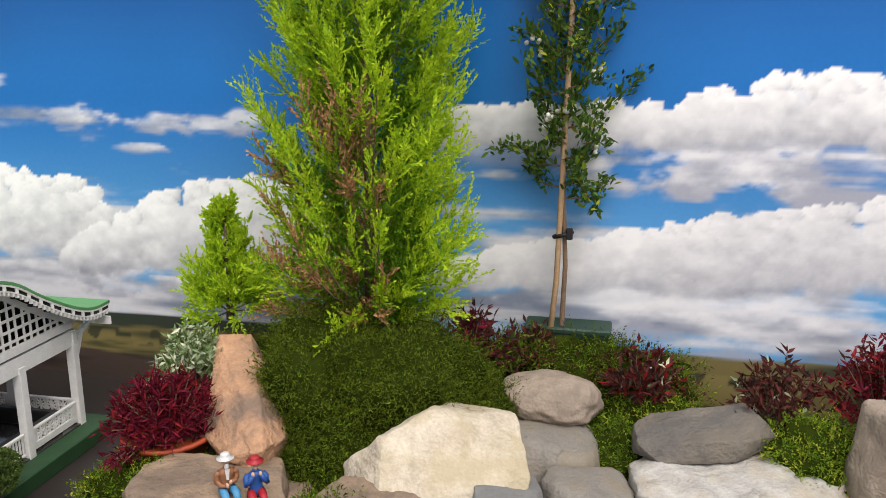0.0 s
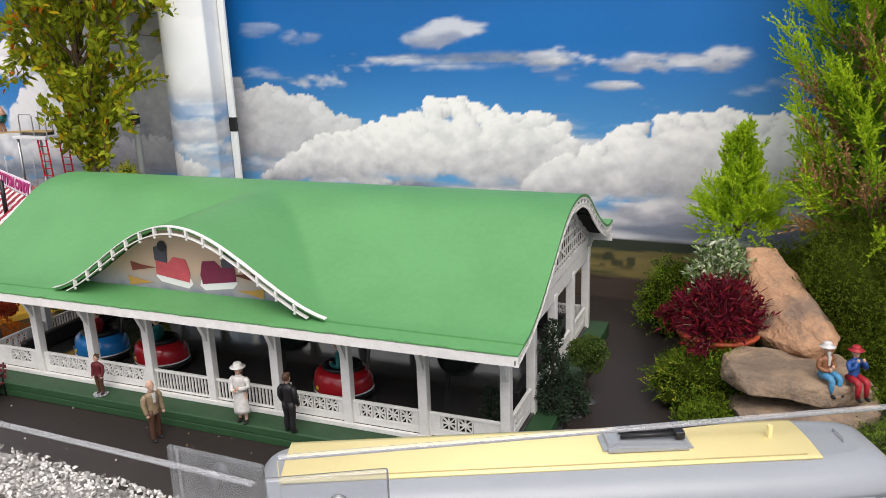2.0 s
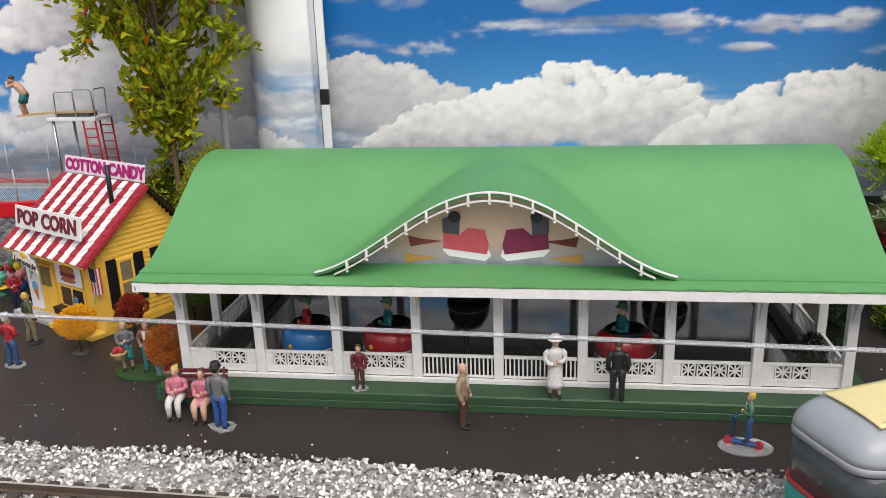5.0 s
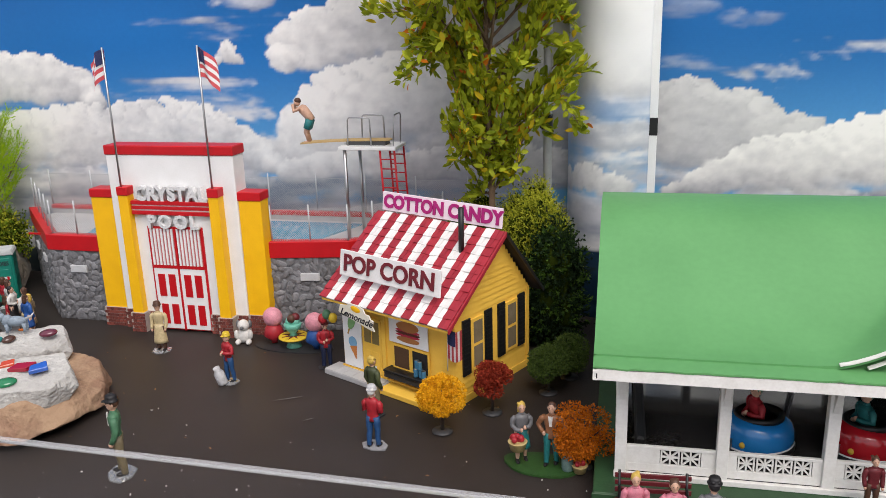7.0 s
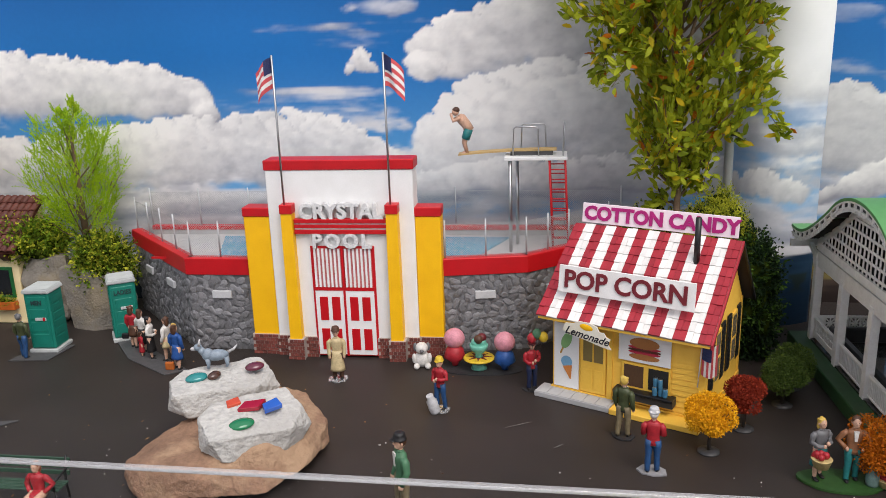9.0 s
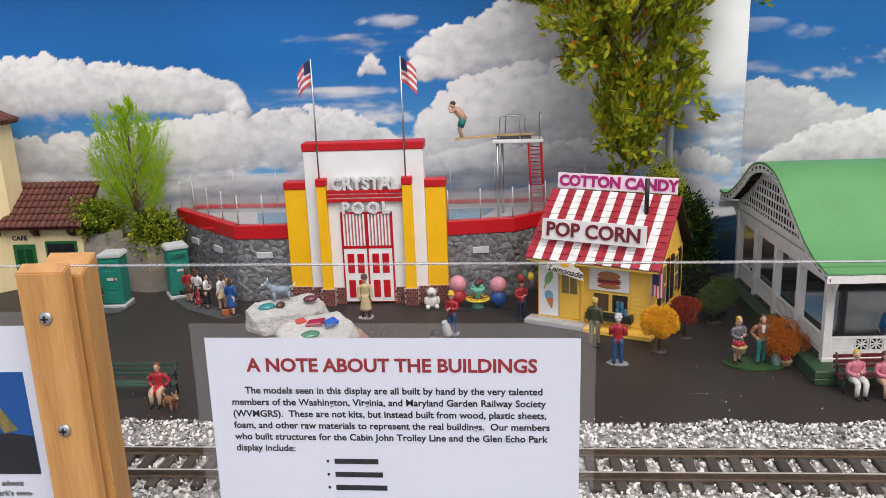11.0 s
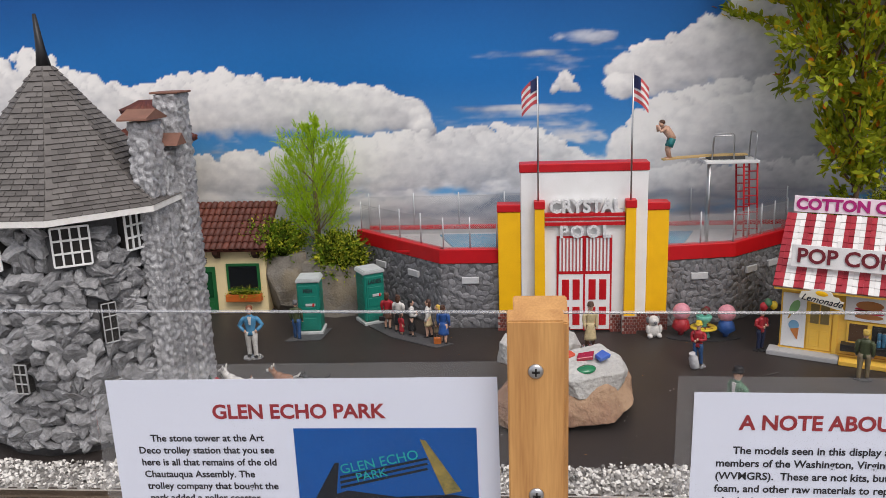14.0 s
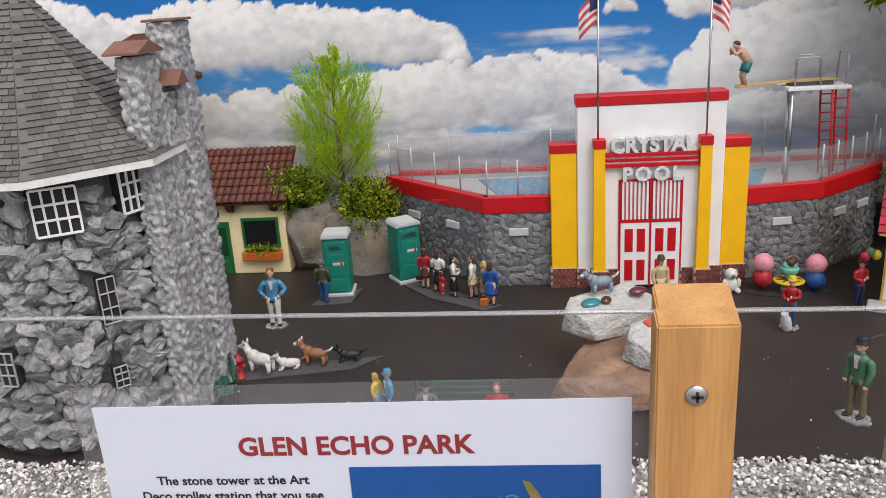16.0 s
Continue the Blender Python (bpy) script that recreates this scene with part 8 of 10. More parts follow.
# ---- rocks ----
def rock_mat(name, a, c, scale=26, stain=None, amount=0.5):
    """Rough stone: grain, stains of another colour and dark cracks."""
    m = mat(name, a, c, rough=0.85, scale=scale, fine=300, bump=0.62, spec=0.2, deep=0.007)
    nt = m.node_tree
    ramp = [n for n in nt.nodes if n.bl_idname == "ShaderNodeValToRGB"][0]
    tc = nt.nodes["Texture Coordinate"]
    st = nt.nodes.new("ShaderNodeTexNoise")
    st.inputs["Scale"].default_value, st.inputs["Detail"].default_value, st.inputs["Roughness"].default_value = 16, 7, 0.65
    rg = nt.nodes.new("ShaderNodeMapRange")
    rg.inputs["From Min"].default_value, rg.inputs["From Max"].default_value, rg.inputs["To Max"].default_value = 0.46, 0.60, amount * 1.3
    mx = nt.nodes.new("ShaderNodeMix")
    mx.data_type = "RGBA"
    mx.inputs["B"].default_value = (*(stain or tuple(q * 0.45 for q in c)), 1)
    vo = nt.nodes.new("ShaderNodeTexVoronoi")
    vo.feature = "DISTANCE_TO_EDGE"
    vo.inputs["Scale"].default_value = 17
    bend = nt.nodes.new("ShaderNodeVectorMath")
    bend.operation = "MULTIPLY_ADD"
    bend.inputs[1].default_value = (0.09, 0.09, 0.16)
    wob = nt.nodes.new("ShaderNodeTexNoise")
    wob.inputs["Scale"].default_value, wob.inputs["Detail"].default_value = 13, 6
    nt.links.new(tc.outputs["Object"], wob.inputs["Vector"])
    nt.links.new(wob.outputs["Color"], bend.inputs[0])
    nt.links.new(tc.outputs["Object"], bend.inputs[2])
    cr = nt.nodes.new("ShaderNodeMapRange")
    cr.inputs["From Min"].default_value, cr.inputs["From Max"].default_value, cr.inputs["To Min"].default_value, cr.inputs["To Max"].default_value = 0.0, 0.035, 0.72, 0.0
    mc = nt.nodes.new("ShaderNodeMix")
    mc.data_type = "RGBA"
    mc.inputs["B"].default_value = (*(q * 0.35 for q in c), 1)
    nt.links.new(tc.outputs["Object"], st.inputs["Vector"])
    nt.links.new(bend.outputs[0], vo.inputs["Vector"])
    nt.links.new(st.outputs[0], rg.inputs["Value"])
    nt.links.new(rg.outputs[0], mx.inputs["Factor"])
    nt.links.new(ramp.outputs[0], mx.inputs["A"])
    nt.links.new(vo.outputs[0], cr.inputs["Value"])
    some = nt.nodes.new("ShaderNodeTexNoise")
    some.inputs["Scale"].default_value = 11
    sr = nt.nodes.new("ShaderNodeMapRange")
    sr.inputs["From Min"].default_value, sr.inputs["From Max"].default_value = 0.54, 0.66
    both = nt.nodes.new("ShaderNodeMath")
    both.operation = "MULTIPLY"
    nt.links.new(bend.outputs[0], some.inputs["Vector"])
    nt.links.new(some.outputs[0], sr.inputs["Value"])
    nt.links.new(sr.outputs[0], both.inputs[0])
    nt.links.new(cr.outputs[0], both.inputs[1])
    nt.links.new(both.outputs[0], mc.inputs["Factor"])
    nt.links.new(mx.outputs["Result"], mc.inputs["A"])
    nt.links.new(mc.outputs["Result"], nt.nodes["Principled BSDF"].inputs["Base Color"])
    return m


R_CREAM = rock_mat("cream_sandstone", (0.62, 0.55, 0.43), (0.31, 0.255, 0.18), 46, (0.40, 0.335, 0.21), 0.62)
R_ORANGE = rock_mat("orange_sandstone", (0.52, 0.30, 0.17), (0.28, 0.165, 0.10), 60, (0.20, 0.14, 0.10), 0.75)
R_BASE = rock_mat("red_brown_base_stone", (0.31, 0.185, 0.120), (0.14, 0.085, 0.058), 44, (0.40, 0.27, 0.17), 0.6)
R_BROWN = rock_mat("brown_sandstone", (0.25, 0.185, 0.130), (0.125, 0.093, 0.070), 30, (0.34, 0.24, 0.155), 0.5)
R_SLATE = rock_mat("slate_grey_stone", (0.19, 0.19, 0.18), (0.135, 0.135, 0.128), 22, (0.15, 0.14, 0.12), 0.35)
for nd in [n for n in R_SLATE.node_tree.nodes if n.bl_idname == "ShaderNodeBump"]:
    nd.inputs["Strength"].default_value *= 0.4
R_GREY = rock_mat("grey_fieldstone", (0.26, 0.24, 0.205), (0.15, 0.135, 0.115), 30, (0.20, 0.16, 0.10), 0.5)
R_DARK = rock_mat("dark_grey_slabstone", (0.16, 0.145, 0.125), (0.085, 0.078, 0.070), 30, (0.17, 0.14, 0.10), 0.4)
R_TAN = rock_mat("tan_boulder", (0.36, 0.29, 0.22), (0.21, 0.165, 0.125), 40, (0.16, 0.13, 0.10), 0.5)
R_GRANITE = rock_mat("pale_granite", (0.50, 0.48, 0.43), (0.24, 0.225, 0.20), 55, (0.40, 0.34, 0.24), 0.5)
R_WHITE = rock_mat("white_chalky_stone", (0.55, 0.54, 0.51), (0.32, 0.315, 0.30), 140, (0.40, 0.385, 0.36), 0.5)


def rock(name, c, size, turn, material, label, seed, sharp=0.97, cuts=10, subdiv=5, group="rocks of the rock garden", block=False):
    """A weathered stone: a lump cut by flat breaks and roughened."""
    r = random.Random(seed)
    b = bmesh.new()
    bmesh.ops.create_icosphere(b, subdivisions=subdiv, radius=1)
    planes = [(Vector((r.gauss(0, 1), r.gauss(0, 1), r.gauss(0, 1))).normalized(), r.uniform(0.50, 0.78)) for k in range(cuts + 5)]
    planes += [(Vector((0, 0, 1)), 0.62), (Vector((0, 0, -1)), 0.6)] + [(Vector((s * 0.97, r.uniform(-0.3, 0.3), r.uniform(-0.1, 0.2))).normalized(), 0.72) for s in (-1, 1)]
    if block:
        planes = [(Vector(q).normalized(), d) for q, d in (((1, 0.15, 0.1), 0.56), ((-1, 0.2, 0.25), 0.58), ((0.1, -1, 0.2), 0.52), ((0, 1, 0), 0.55), ((0.03, -0.06, 1), 0.46), ((0, 0, -1), 0.5), ((0.6, -0.7, 0.2), 0.72), ((-0.7, -0.6, -0.1), 0.74))]
    off = Vector((seed * 1.7, seed * 0.3, 0))
    for v in b.verts:
        v.co += v.co * (0.16 * noise.noise(v.co * 1.6 + off) + 0.10 * noise.noise(v.co * 3.7 + off))
        for n, d in planes:
            e = v.co.dot(n) - d
            if e > 0:
                v.co -= n * e * sharp
        v.co += v.co.normalized() * (0.020 * noise.noise(v.co * 6 + off) + 0.022 * (1 - 2 * abs(noise.noise(v.co * 9 + off))) + 0.007 * noise.noise(v.co * 21 + off)) * (0.2 + 0.7 * sharp)
    if sharp > 0.5:
        b.normal_update()
        for e in b.edges:
            e.smooth = e.calc_face_angle(0) < 0.42
    lo, hi = [min(v.co[k] for v in b.verts) for k in range(3)], [max(v.co[k] for v in b.verts) for k in range(3)]
    for v in b.verts:
        v.co = Vector([(v.co[k] - (lo[k] + hi[k]) / 2) / (hi[k] - lo[k]) * size[k] for k in range(3)])
    return whole(name, b, material, pose(*c, *turn), label, "rock", group, smooth=True)


def hewn(name, c, corners, turn, material, label, seed, wear=0.30, layers=0.0, group="rocks of the rock garden", rounds=5):
    """A broken stone: the hull of a few corners, its edges worn, its faces pitted and, if layers, ridged in beds."""
    b = bmesh.new()
    for p in corners:
        b.verts.new(p)
    hull = bmesh.ops.convex_hull(b, input=b.verts[:])
    bmesh.ops.delete(b, geom=[v for v in hull["geom_interior"] if isinstance(v, bmesh.types.BMVert)], context="VERTS")
    bmesh.ops.triangulate(b, faces=b.faces[:])
    size = max((v.co.length for v in b.verts))
    for k in range(rounds):
        bmesh.ops.subdivide_edges(b, edges=b.edges[:], cuts=1, use_grid_fill=True)
        if k >= rounds - 2 or (k >= 1 and wear > 0.35):
            bmesh.ops.smooth_vert(b, verts=b.verts[:], factor=min(0.5, wear * 1.8), use_axis_x=True, use_axis_y=True, use_axis_z=True)
    b.normal_update()
    off = Vector((seed * 1.7, seed * 0.3, seed * 0.9))
    moved = []
    for v in b.verts:
        q = v.co / size
        chip = noise.noise(q * 2.3 + off)
        d = 0.030 * chip + 0.016 * noise.noise(q * 5.5 + off) + 0.010 * (1 - 2 * abs(noise.noise(q * 9 + off))) + 0.006 * noise.noise(q * 22 + off)
        if layers:
            bed = (q.z + 0.10 * noise.noise(q * 1.7 + off) + 0.06 * q.x) * layers
            d += 0.018 * (abs(2 * (bed - math.floor(bed)) - 1) - 0.5) * min(1.0, 1.4 - abs(v.normal.z))
        moved.append(v.co + v.normal * d * size)
    for v, p in zip(b.verts, moved):
        v.co = p
    b.normal_update()
    for e in b.edges:
        e.smooth = e.calc_face_angle(0) < 0.5
    return whole(name, b, material, pose(*c, *turn), label, "rock", group, smooth=True)


def slab_corners(w, d, h, lean=0.0, nip=0.22):
    """Corners of an uneven slab with clipped ends."""
    return [(-w, -d * 0.35, -h * 0.3), (-w * 0.92, d * 0.6, -h), (-w * 0.7, -d, -h * 0.5), (-w * (1 - nip), -d * 0.75, h), (-w * 0.9, d * 0.5, h * 0.9), (w * 0.35, -d * 1.05, -h * 0.9), (w * (0.6 - lean), -d * 0.95, h * 0.75),
            (w, -d * 0.4, -h * 0.2), (w * (0.95 - lean), -d * 0.1, h * 0.8), (w * 0.9, d, -h), (w * 0.8, d, h), (-w * 0.6, d, -h), (-w * 0.6, d, h), (-w * 0.6, -d * 0.7, -h), (w * 0.8, -d * 0.6, -h)]


hewn("rock", (-0.165, 0.718, 0.066), [(-0.098, -0.018, -0.004), (-0.052, -0.030, 0.036), (-0.014, 0.000, 0.054), (0.066, 0.050, 0.036), (0.092, -0.022, 0.006), (0.086, -0.034, -0.022), (-0.042, -0.082, -0.016), (-0.060, -0.074, -0.032), (-0.090, -0.04, -0.03), (0.0, 0.07, 0.035), (0.07, 0.07, -0.04), (-0.07, 0.06, -0.04), (0.03, -0.050, -0.036)],
     (0, 0, 0), R_CREAM, "large pale cream sandstone block with a cracked face", 1, wear=0.16, layers=3.0)
rock("boulder", (-0.070, 0.862, 0.080), (0.120, 0.085, 0.056), (0, 2, 5), R_TAN, "smooth rounded tan boulder on a grey stone", 2, sharp=0.25)
hewn("rock", (-0.070, 0.805, 0.016), slab_corners(0.066, 0.05, 0.052, 0.1), (-8, 4, 14), R_GREY, "smooth grey-brown stone under the round boulder", 3, wear=0.5, rounds=4)
hewn("rock", (0.092, 0.838, 0.064), slab_corners(0.074, 0.036, 0.013, 0.0, 0.05), (4, -7, 12), R_DARK, "long flat dark grey slab of stone", 4, wear=0.10, layers=2.0)
hewn("rock", (0.130, 0.790, 0.006), slab_corners(0.118, 0.055, 0.044, 0.1, 0.1), (0, -2, 8), R_GRANITE, "pale grey granite block with pitted face", 5, wear=0.2, layers=3.0)
hewn("rock", (0.280, 0.800, 0.050), slab_corners(0.050, 0.04, 0.075, 0.2), (0, 6, 20), R_TAN, "upright tan stone at the bank's end", 6, wear=0.25, rounds=4)
hewn("rock", (-0.202, 0.632, 0.022), slab_corners(0.068, 0.05, 0.040, 0.0, 0.1), (4, 1, 14), R_BROWN, "brown layered sandstone block at the front", 7, wear=0.14, layers=2.5)
hewn("rock", (-0.088, 0.680, 0.016), slab_corners(0.040, 0.022, 0.052, 0.15, 0.1), (-22, 0, 22), R_SLATE, "smooth slate-grey slab leaning outward", 8, wear=0.10, rounds=4)
hewn("rock", (-0.018, 0.735, 0.008), slab_corners(0.055, 0.045, 0.044, 0.2), (0, 8, 28), R_GREY, "mottled grey stone low in the bank", 9, wear=0.4, rounds=4)
hewn("rock", (0.02, 0.68, -0.005), slab_corners(0.08, 0.035, 0.028), (0, 4, 28), R_BROWN, "brown stone at the foot of the bank", 10, wear=0.2, layers=2.0, rounds=4)
hewn("ledge_rock", (-0.374, 0.634, 0.056), slab_corners(0.076, 0.046, 0.0125, 0.05, 0.10), (-2, 4, 14), R_BROWN, "flat brown ledge of layered stone", 11, wear=0.14, layers=1.6)
hewn("ledge_rock", (-0.362, 0.650, 0.024), slab_corners(0.084, 0.068, 0.013, 0.0, 0.06), (0, -3, 12), R_BROWN, "lower brown ledge of layered stone", 12, wear=0.14, layers=1.6)
hewn("ledge_rock", (-0.366, 0.634, -0.004), slab_corners(0.078, 0.066, 0.013, 0.1), (0, 3, 18), R_BROWN, "lowest brown ledge by the moss", 13, wear=0.14, layers=1.6, rounds=4)
hewn("rock", (-0.385, 0.738, 0.098), [(-0.052, 0.045, 0.060), (-0.018, 0.058, 0.060), (-0.034, -0.010, 0.010), (-0.028, -0.040, -0.022), (0.018, -0.078, -0.022), (0.056, -0.076, -0.010), (0.058, -0.03, -0.018), (0.008, 0.03, 0.034), (-0.05, 0.04, -0.05), (0.05, 0.05, -0.05), (-0.018, -0.035, -0.046), (0.046, -0.064, -0.044)],
     (0, 0, 0), R_ORANGE, "tall orange sandstone spire leaning over the ledges", 44, wear=0.2, layers=3.0)
rock("rock", (-0.385, 0.80, 0.03), (0.12, 0.08, 0.10), (0, 0, 0), R_BROWN, "brown stone in the shade behind the pot", 16)
rock("rock", (-2.515, 0.862, 0.045), (0.090, 0.08, 0.125), (0, -4, 8), R_GREY, "grey rock by the cafe", 17, group="rocks by the toilets")
rock("rock", (-2.418, 0.850, 0.035), (0.125, 0.09, 0.115), (0, 3, -6), R_GREY, "grey rock behind the toilets", 18, group="rocks by the toilets")
hewn("rock", (-2.040, 0.440, 0.020), [(-0.100, -0.045, -0.012), (-0.092, -0.052, 0.008), (-0.060, -0.088, -0.014), (-0.045, -0.080, 0.016), (0.060, -0.070, -0.012), (0.086, -0.030, -0.004), (0.094, 0.035, -0.010), (0.092, 0.040, 0.010), (0.055, 0.085, 0.022), (0.010, 0.095, 0.026), (0.060, 0.098, -0.012), (-0.030, 0.07, -0.02), (-0.045, 0.045, 0.024), (0.05, -0.045, 0.026), (-0.085, 0.0, -0.018)],
     (0, 0, 0), R_BASE, "broad brown base rock of the glass sculpture", 19, wear=0.2, group="sculpture stones")
hewn("sculpture_stone", (-2.066, 0.490, 0.061), slab_corners(0.060, 0.030, 0.016, 0.05, 0.10), (6, 0, 32), R_WHITE, "white stone block set with coloured glass", 20, wear=0.16, group="sculpture stones")
hewn("sculpture_stone", (-2.008, 0.425, 0.052), slab_corners(0.056, 0.033, 0.0155, 0.05, 0.10), (12, 0, 36), R_WHITE, "white stone block set with red, blue and green glass", 21, wear=0.16, group="sculpture stones")


def glass_chip(c, r, turn, colour, label, seed=0):
    rr = random.Random(seed)
    b = bmesh.new()
    if label in ("emerald", "turquoise", "maroon", "brown"):
        ball(b, (0, 0, 0), (r * 0.95, r * 0.66, 0.0042), u=18, v=10)
    else:
        prism(b, [(r * rr.uniform(0.8, 1.1) * math.cos(2 * math.pi * k / 4 + 0.4), 0.7 * r * rr.uniform(0.6, 1.1) * math.sin(2 * math.pi * k / 4 + 0.4)) for k in range(4)], "z", -0.002, 0.003)
        bmesh.ops.bevel(b, geom=b.edges[:], offset=0.0006, segments=1, affect="EDGES")
    whole("glass_piece", b, mat("glass_" + label.split()[0], colour, rough=0.1, bump=0, spec=0.7), pose(*c, *turn), label + " glass piece set in a white stone", "glass", "coloured glass pieces")


for k, (c, r, col, lb) in enumerate((((-2.011, 0.431, 0.0715), 0.013, (0.36, 0.01, 0.03), "crimson"), ((-1.990, 0.433, 0.0720), 0.012, (0.03, 0.12, 0.50), "cobalt"), ((-2.012, 0.405, 0.0650), 0.011, (0.01, 0.18, 0.07), "emerald"), ((-2.031, 0.434, 0.0725), 0.009, (0.60, 0.08, 0.03), "orange"),
                                      ((-2.090, 0.478, 0.0795), 0.010, (0.02, 0.22, 0.22), "turquoise"), ((-2.072, 0.484, 0.0800), 0.007, (0.07, 0.03, 0.02), "brown"), ((-2.034, 0.506, 0.0820), 0.009, (0.12, 0.02, 0.04), "maroon"))):
    glass_chip(c, r * 1.25, (8, -4, 25 + 40 * (k % 2)), col, lb, k)

# ---- figurines: painted toy people, each one plain mesh ----
PAINTS = {}


def paint(name, rgb):
    if name not in PAINTS:
        PAINTS[name] = mat("figure_" + name, rgb, tuple(c * 0.5 for c in rgb), rough=0.5, scale=190, fine=900, bump=0.2)
    return PAINTS[name]


SKIN = paint("skin", (0.66, 0.40, 0.28))
COLOURS = dict(red=(0.42, 0.02, 0.03), blue=(0.02, 0.09, 0.32), jeans=(0.02, 0.075, 0.20), navy=(0.012, 0.02, 0.06), white=(0.72, 0.70, 0.66), cream=(0.62, 0.50, 0.28), olive=(0.06, 0.075, 0.03), green=(0.07, 0.19, 0.10),
               khaki=(0.20, 0.16, 0.09), tan=(0.30, 0.22, 0.13), brown=(0.09, 0.04, 0.022), black=(0.013, 0.012, 0.013), grey=(0.16, 0.16, 0.165), pink=(0.62, 0.20, 0.26), blond=(0.62, 0.42, 0.08), ginger=(0.25, 0.07, 0.02),
               sky=(0.08, 0.30, 0.52), yellow=(0.72, 0.50, 0.03), leather=(0.30, 0.13, 0.06), maroon=(0.14, 0.015, 0.02), silver=(0.55, 0.55, 0.56), teal=(0.02, 0.20, 0.20), toy_pink=(0.72, 0.30, 0.36), mint=(0.16, 0.50, 0.38), orange=(0.50, 0.13, 0.02), straw=(0.6, 0.46, 0.2), bare=(0.56, 0.31, 0.20), husky=(0.26, 0.32, 0.38))


def limb(b, pts, radii, slot):
    tube(b, pts, radii, 8, slot)


def figurine(x, y, z, turn, height, label, coat, legs, hair, hat=None, skirt=0.0, arms="down", base=None, seated=False, long_coat=False, extra=None, name="figurine", group="toy people"):
    """A toy person in the local frame: feet at the origin, facing -y, one unit of 70 mm."""
    r = random.Random(int(abs(x * 1000) + abs(y * 7000)))
    mats = [SKIN] + [paint(n, COLOURS[n]) for n in (coat, legs, hair, hat or hair, "black")] + [CLEAR_BASE if base in (None, "clear") else paint("plate_" + base, {"dark": (0.03, 0.03, 0.032), "pale": (0.3, 0.3, 0.31), "turf": (0.03, 0.09, 0.02)}[base]), paint("white", COLOURS["white"])]
    if extra:
        mats.append(paint(extra, COLOURS[extra]))
    b = bmesh.new()
    hip = 0.0345
    bare = bool(skirt) and not long_coat
    up = 0.0
    stride = r.choice((-1, 1)) * r.uniform(0.0010, 0.0032)
    if seated:
        up = -0.0135
        for s in (-1, 1):
            kx = s * r.uniform(0.0046, 0.0062)
            limb(b, [(s * 0.0040, 0.003, 0.0215), (kx, -0.007, 0.0222), (kx, -0.0145, 0.0222), (kx, -0.0172, 0.0195), (kx, -0.0168, 0.011), (kx, -0.0172, 0.0035)], [0.0048, 0.0045, 0.0040, 0.0038, 0.0031, 0.0024], 0 if bare else 2)
            ball(b, (kx, -0.0200, 0.0022), (0.0023, 0.0052, 0.0022), 5, 10, 7)
        if skirt:
            ball(b, (0, -0.005, 0.0215), (0.0098, 0.0125, 0.0056), 1, 14, 10)
    else:
        for s in (-1, 1):
            fy = s * stride
            limb(b, [(s * 0.0036, 0.0002, hip + 0.003), (s * 0.0042, 0.0003 + fy * 0.2, hip - 0.004), (s * 0.0044, -0.0004 + fy * 0.55, 0.0195), (s * 0.0046, 0.0010 + fy * 0.75, 0.0125), (s * 0.0048, 0.0012 + fy, 0.0046), (s * 0.0048, 0.0008 + fy, 0.0024)],
                 [0.0046, 0.0045, 0.0034, 0.0033, 0.0028, 0.0030] if not bare else [0.0044, 0.0040, 0.0029, 0.0028, 0.0018, 0.0016], 0 if bare else 2)
            ball(b, (s * 0.0050, -0.0016 + fy, 0.0018), (0.0024, 0.0050, 0.0018), 5, 10, 7)
            ball(b, (s * 0.0049, 0.0014 + fy, 0.0028), (0.0023, 0.0026, 0.0028), 5, 8, 6)
        if skirt or long_coat:
            low = 0.0125 if long_coat else hip - 0.021 * skirt
            rings = [(0.0102, low), (0.0098, low + 0.004), (0.0088, (low + hip) / 2), (0.0076, hip + 0.001), (0.0066, hip + 0.006)]
            lathe(b, rings, segs=18, slot=1 if long_coat else 2, sy=0.76)
    t = hip + up
    # trunk with a waist, a jacket hem and sloping shoulders
    lathe(b, [(0.0060, t - 0.0025), (0.0075, t - 0.0022), (0.0073, t + 0.001), (0.0064, t + 0.0065), (0.0070, t + 0.011), (0.0080, t + 0.0165), (0.0084, t + 0.0198), (0.0074, t + 0.0220), (0.0050, t + 0.0236), (0.0030, t + 0.0248)], segs=18, slot=1, sy=0.62)
    if not skirt and not long_coat:
        lathe(b, [(0.0071, t - 0.0036), (0.0073, t - 0.0030), (0.0071, t - 0.0024)], segs=18, slot=5, sy=0.64)
    # collar and shirt front
    lathe(b, [(0.0036, t + 0.0236), (0.0038, t + 0.0248), (0.0031, t + 0.0258)], segs=14, slot=1, sy=0.80)
    if coat in ("grey", "black", "tan", "olive", "leather", "navy", "sky", "green") and not skirt:
        prism(b, [(-0.0012, t + 0.0125), (0.0012, t + 0.0125), (0.0024, t + 0.0238), (-0.0024, t + 0.0238)], "y", -0.0056, -0.0044, 7)
    sh = t + 0.0208
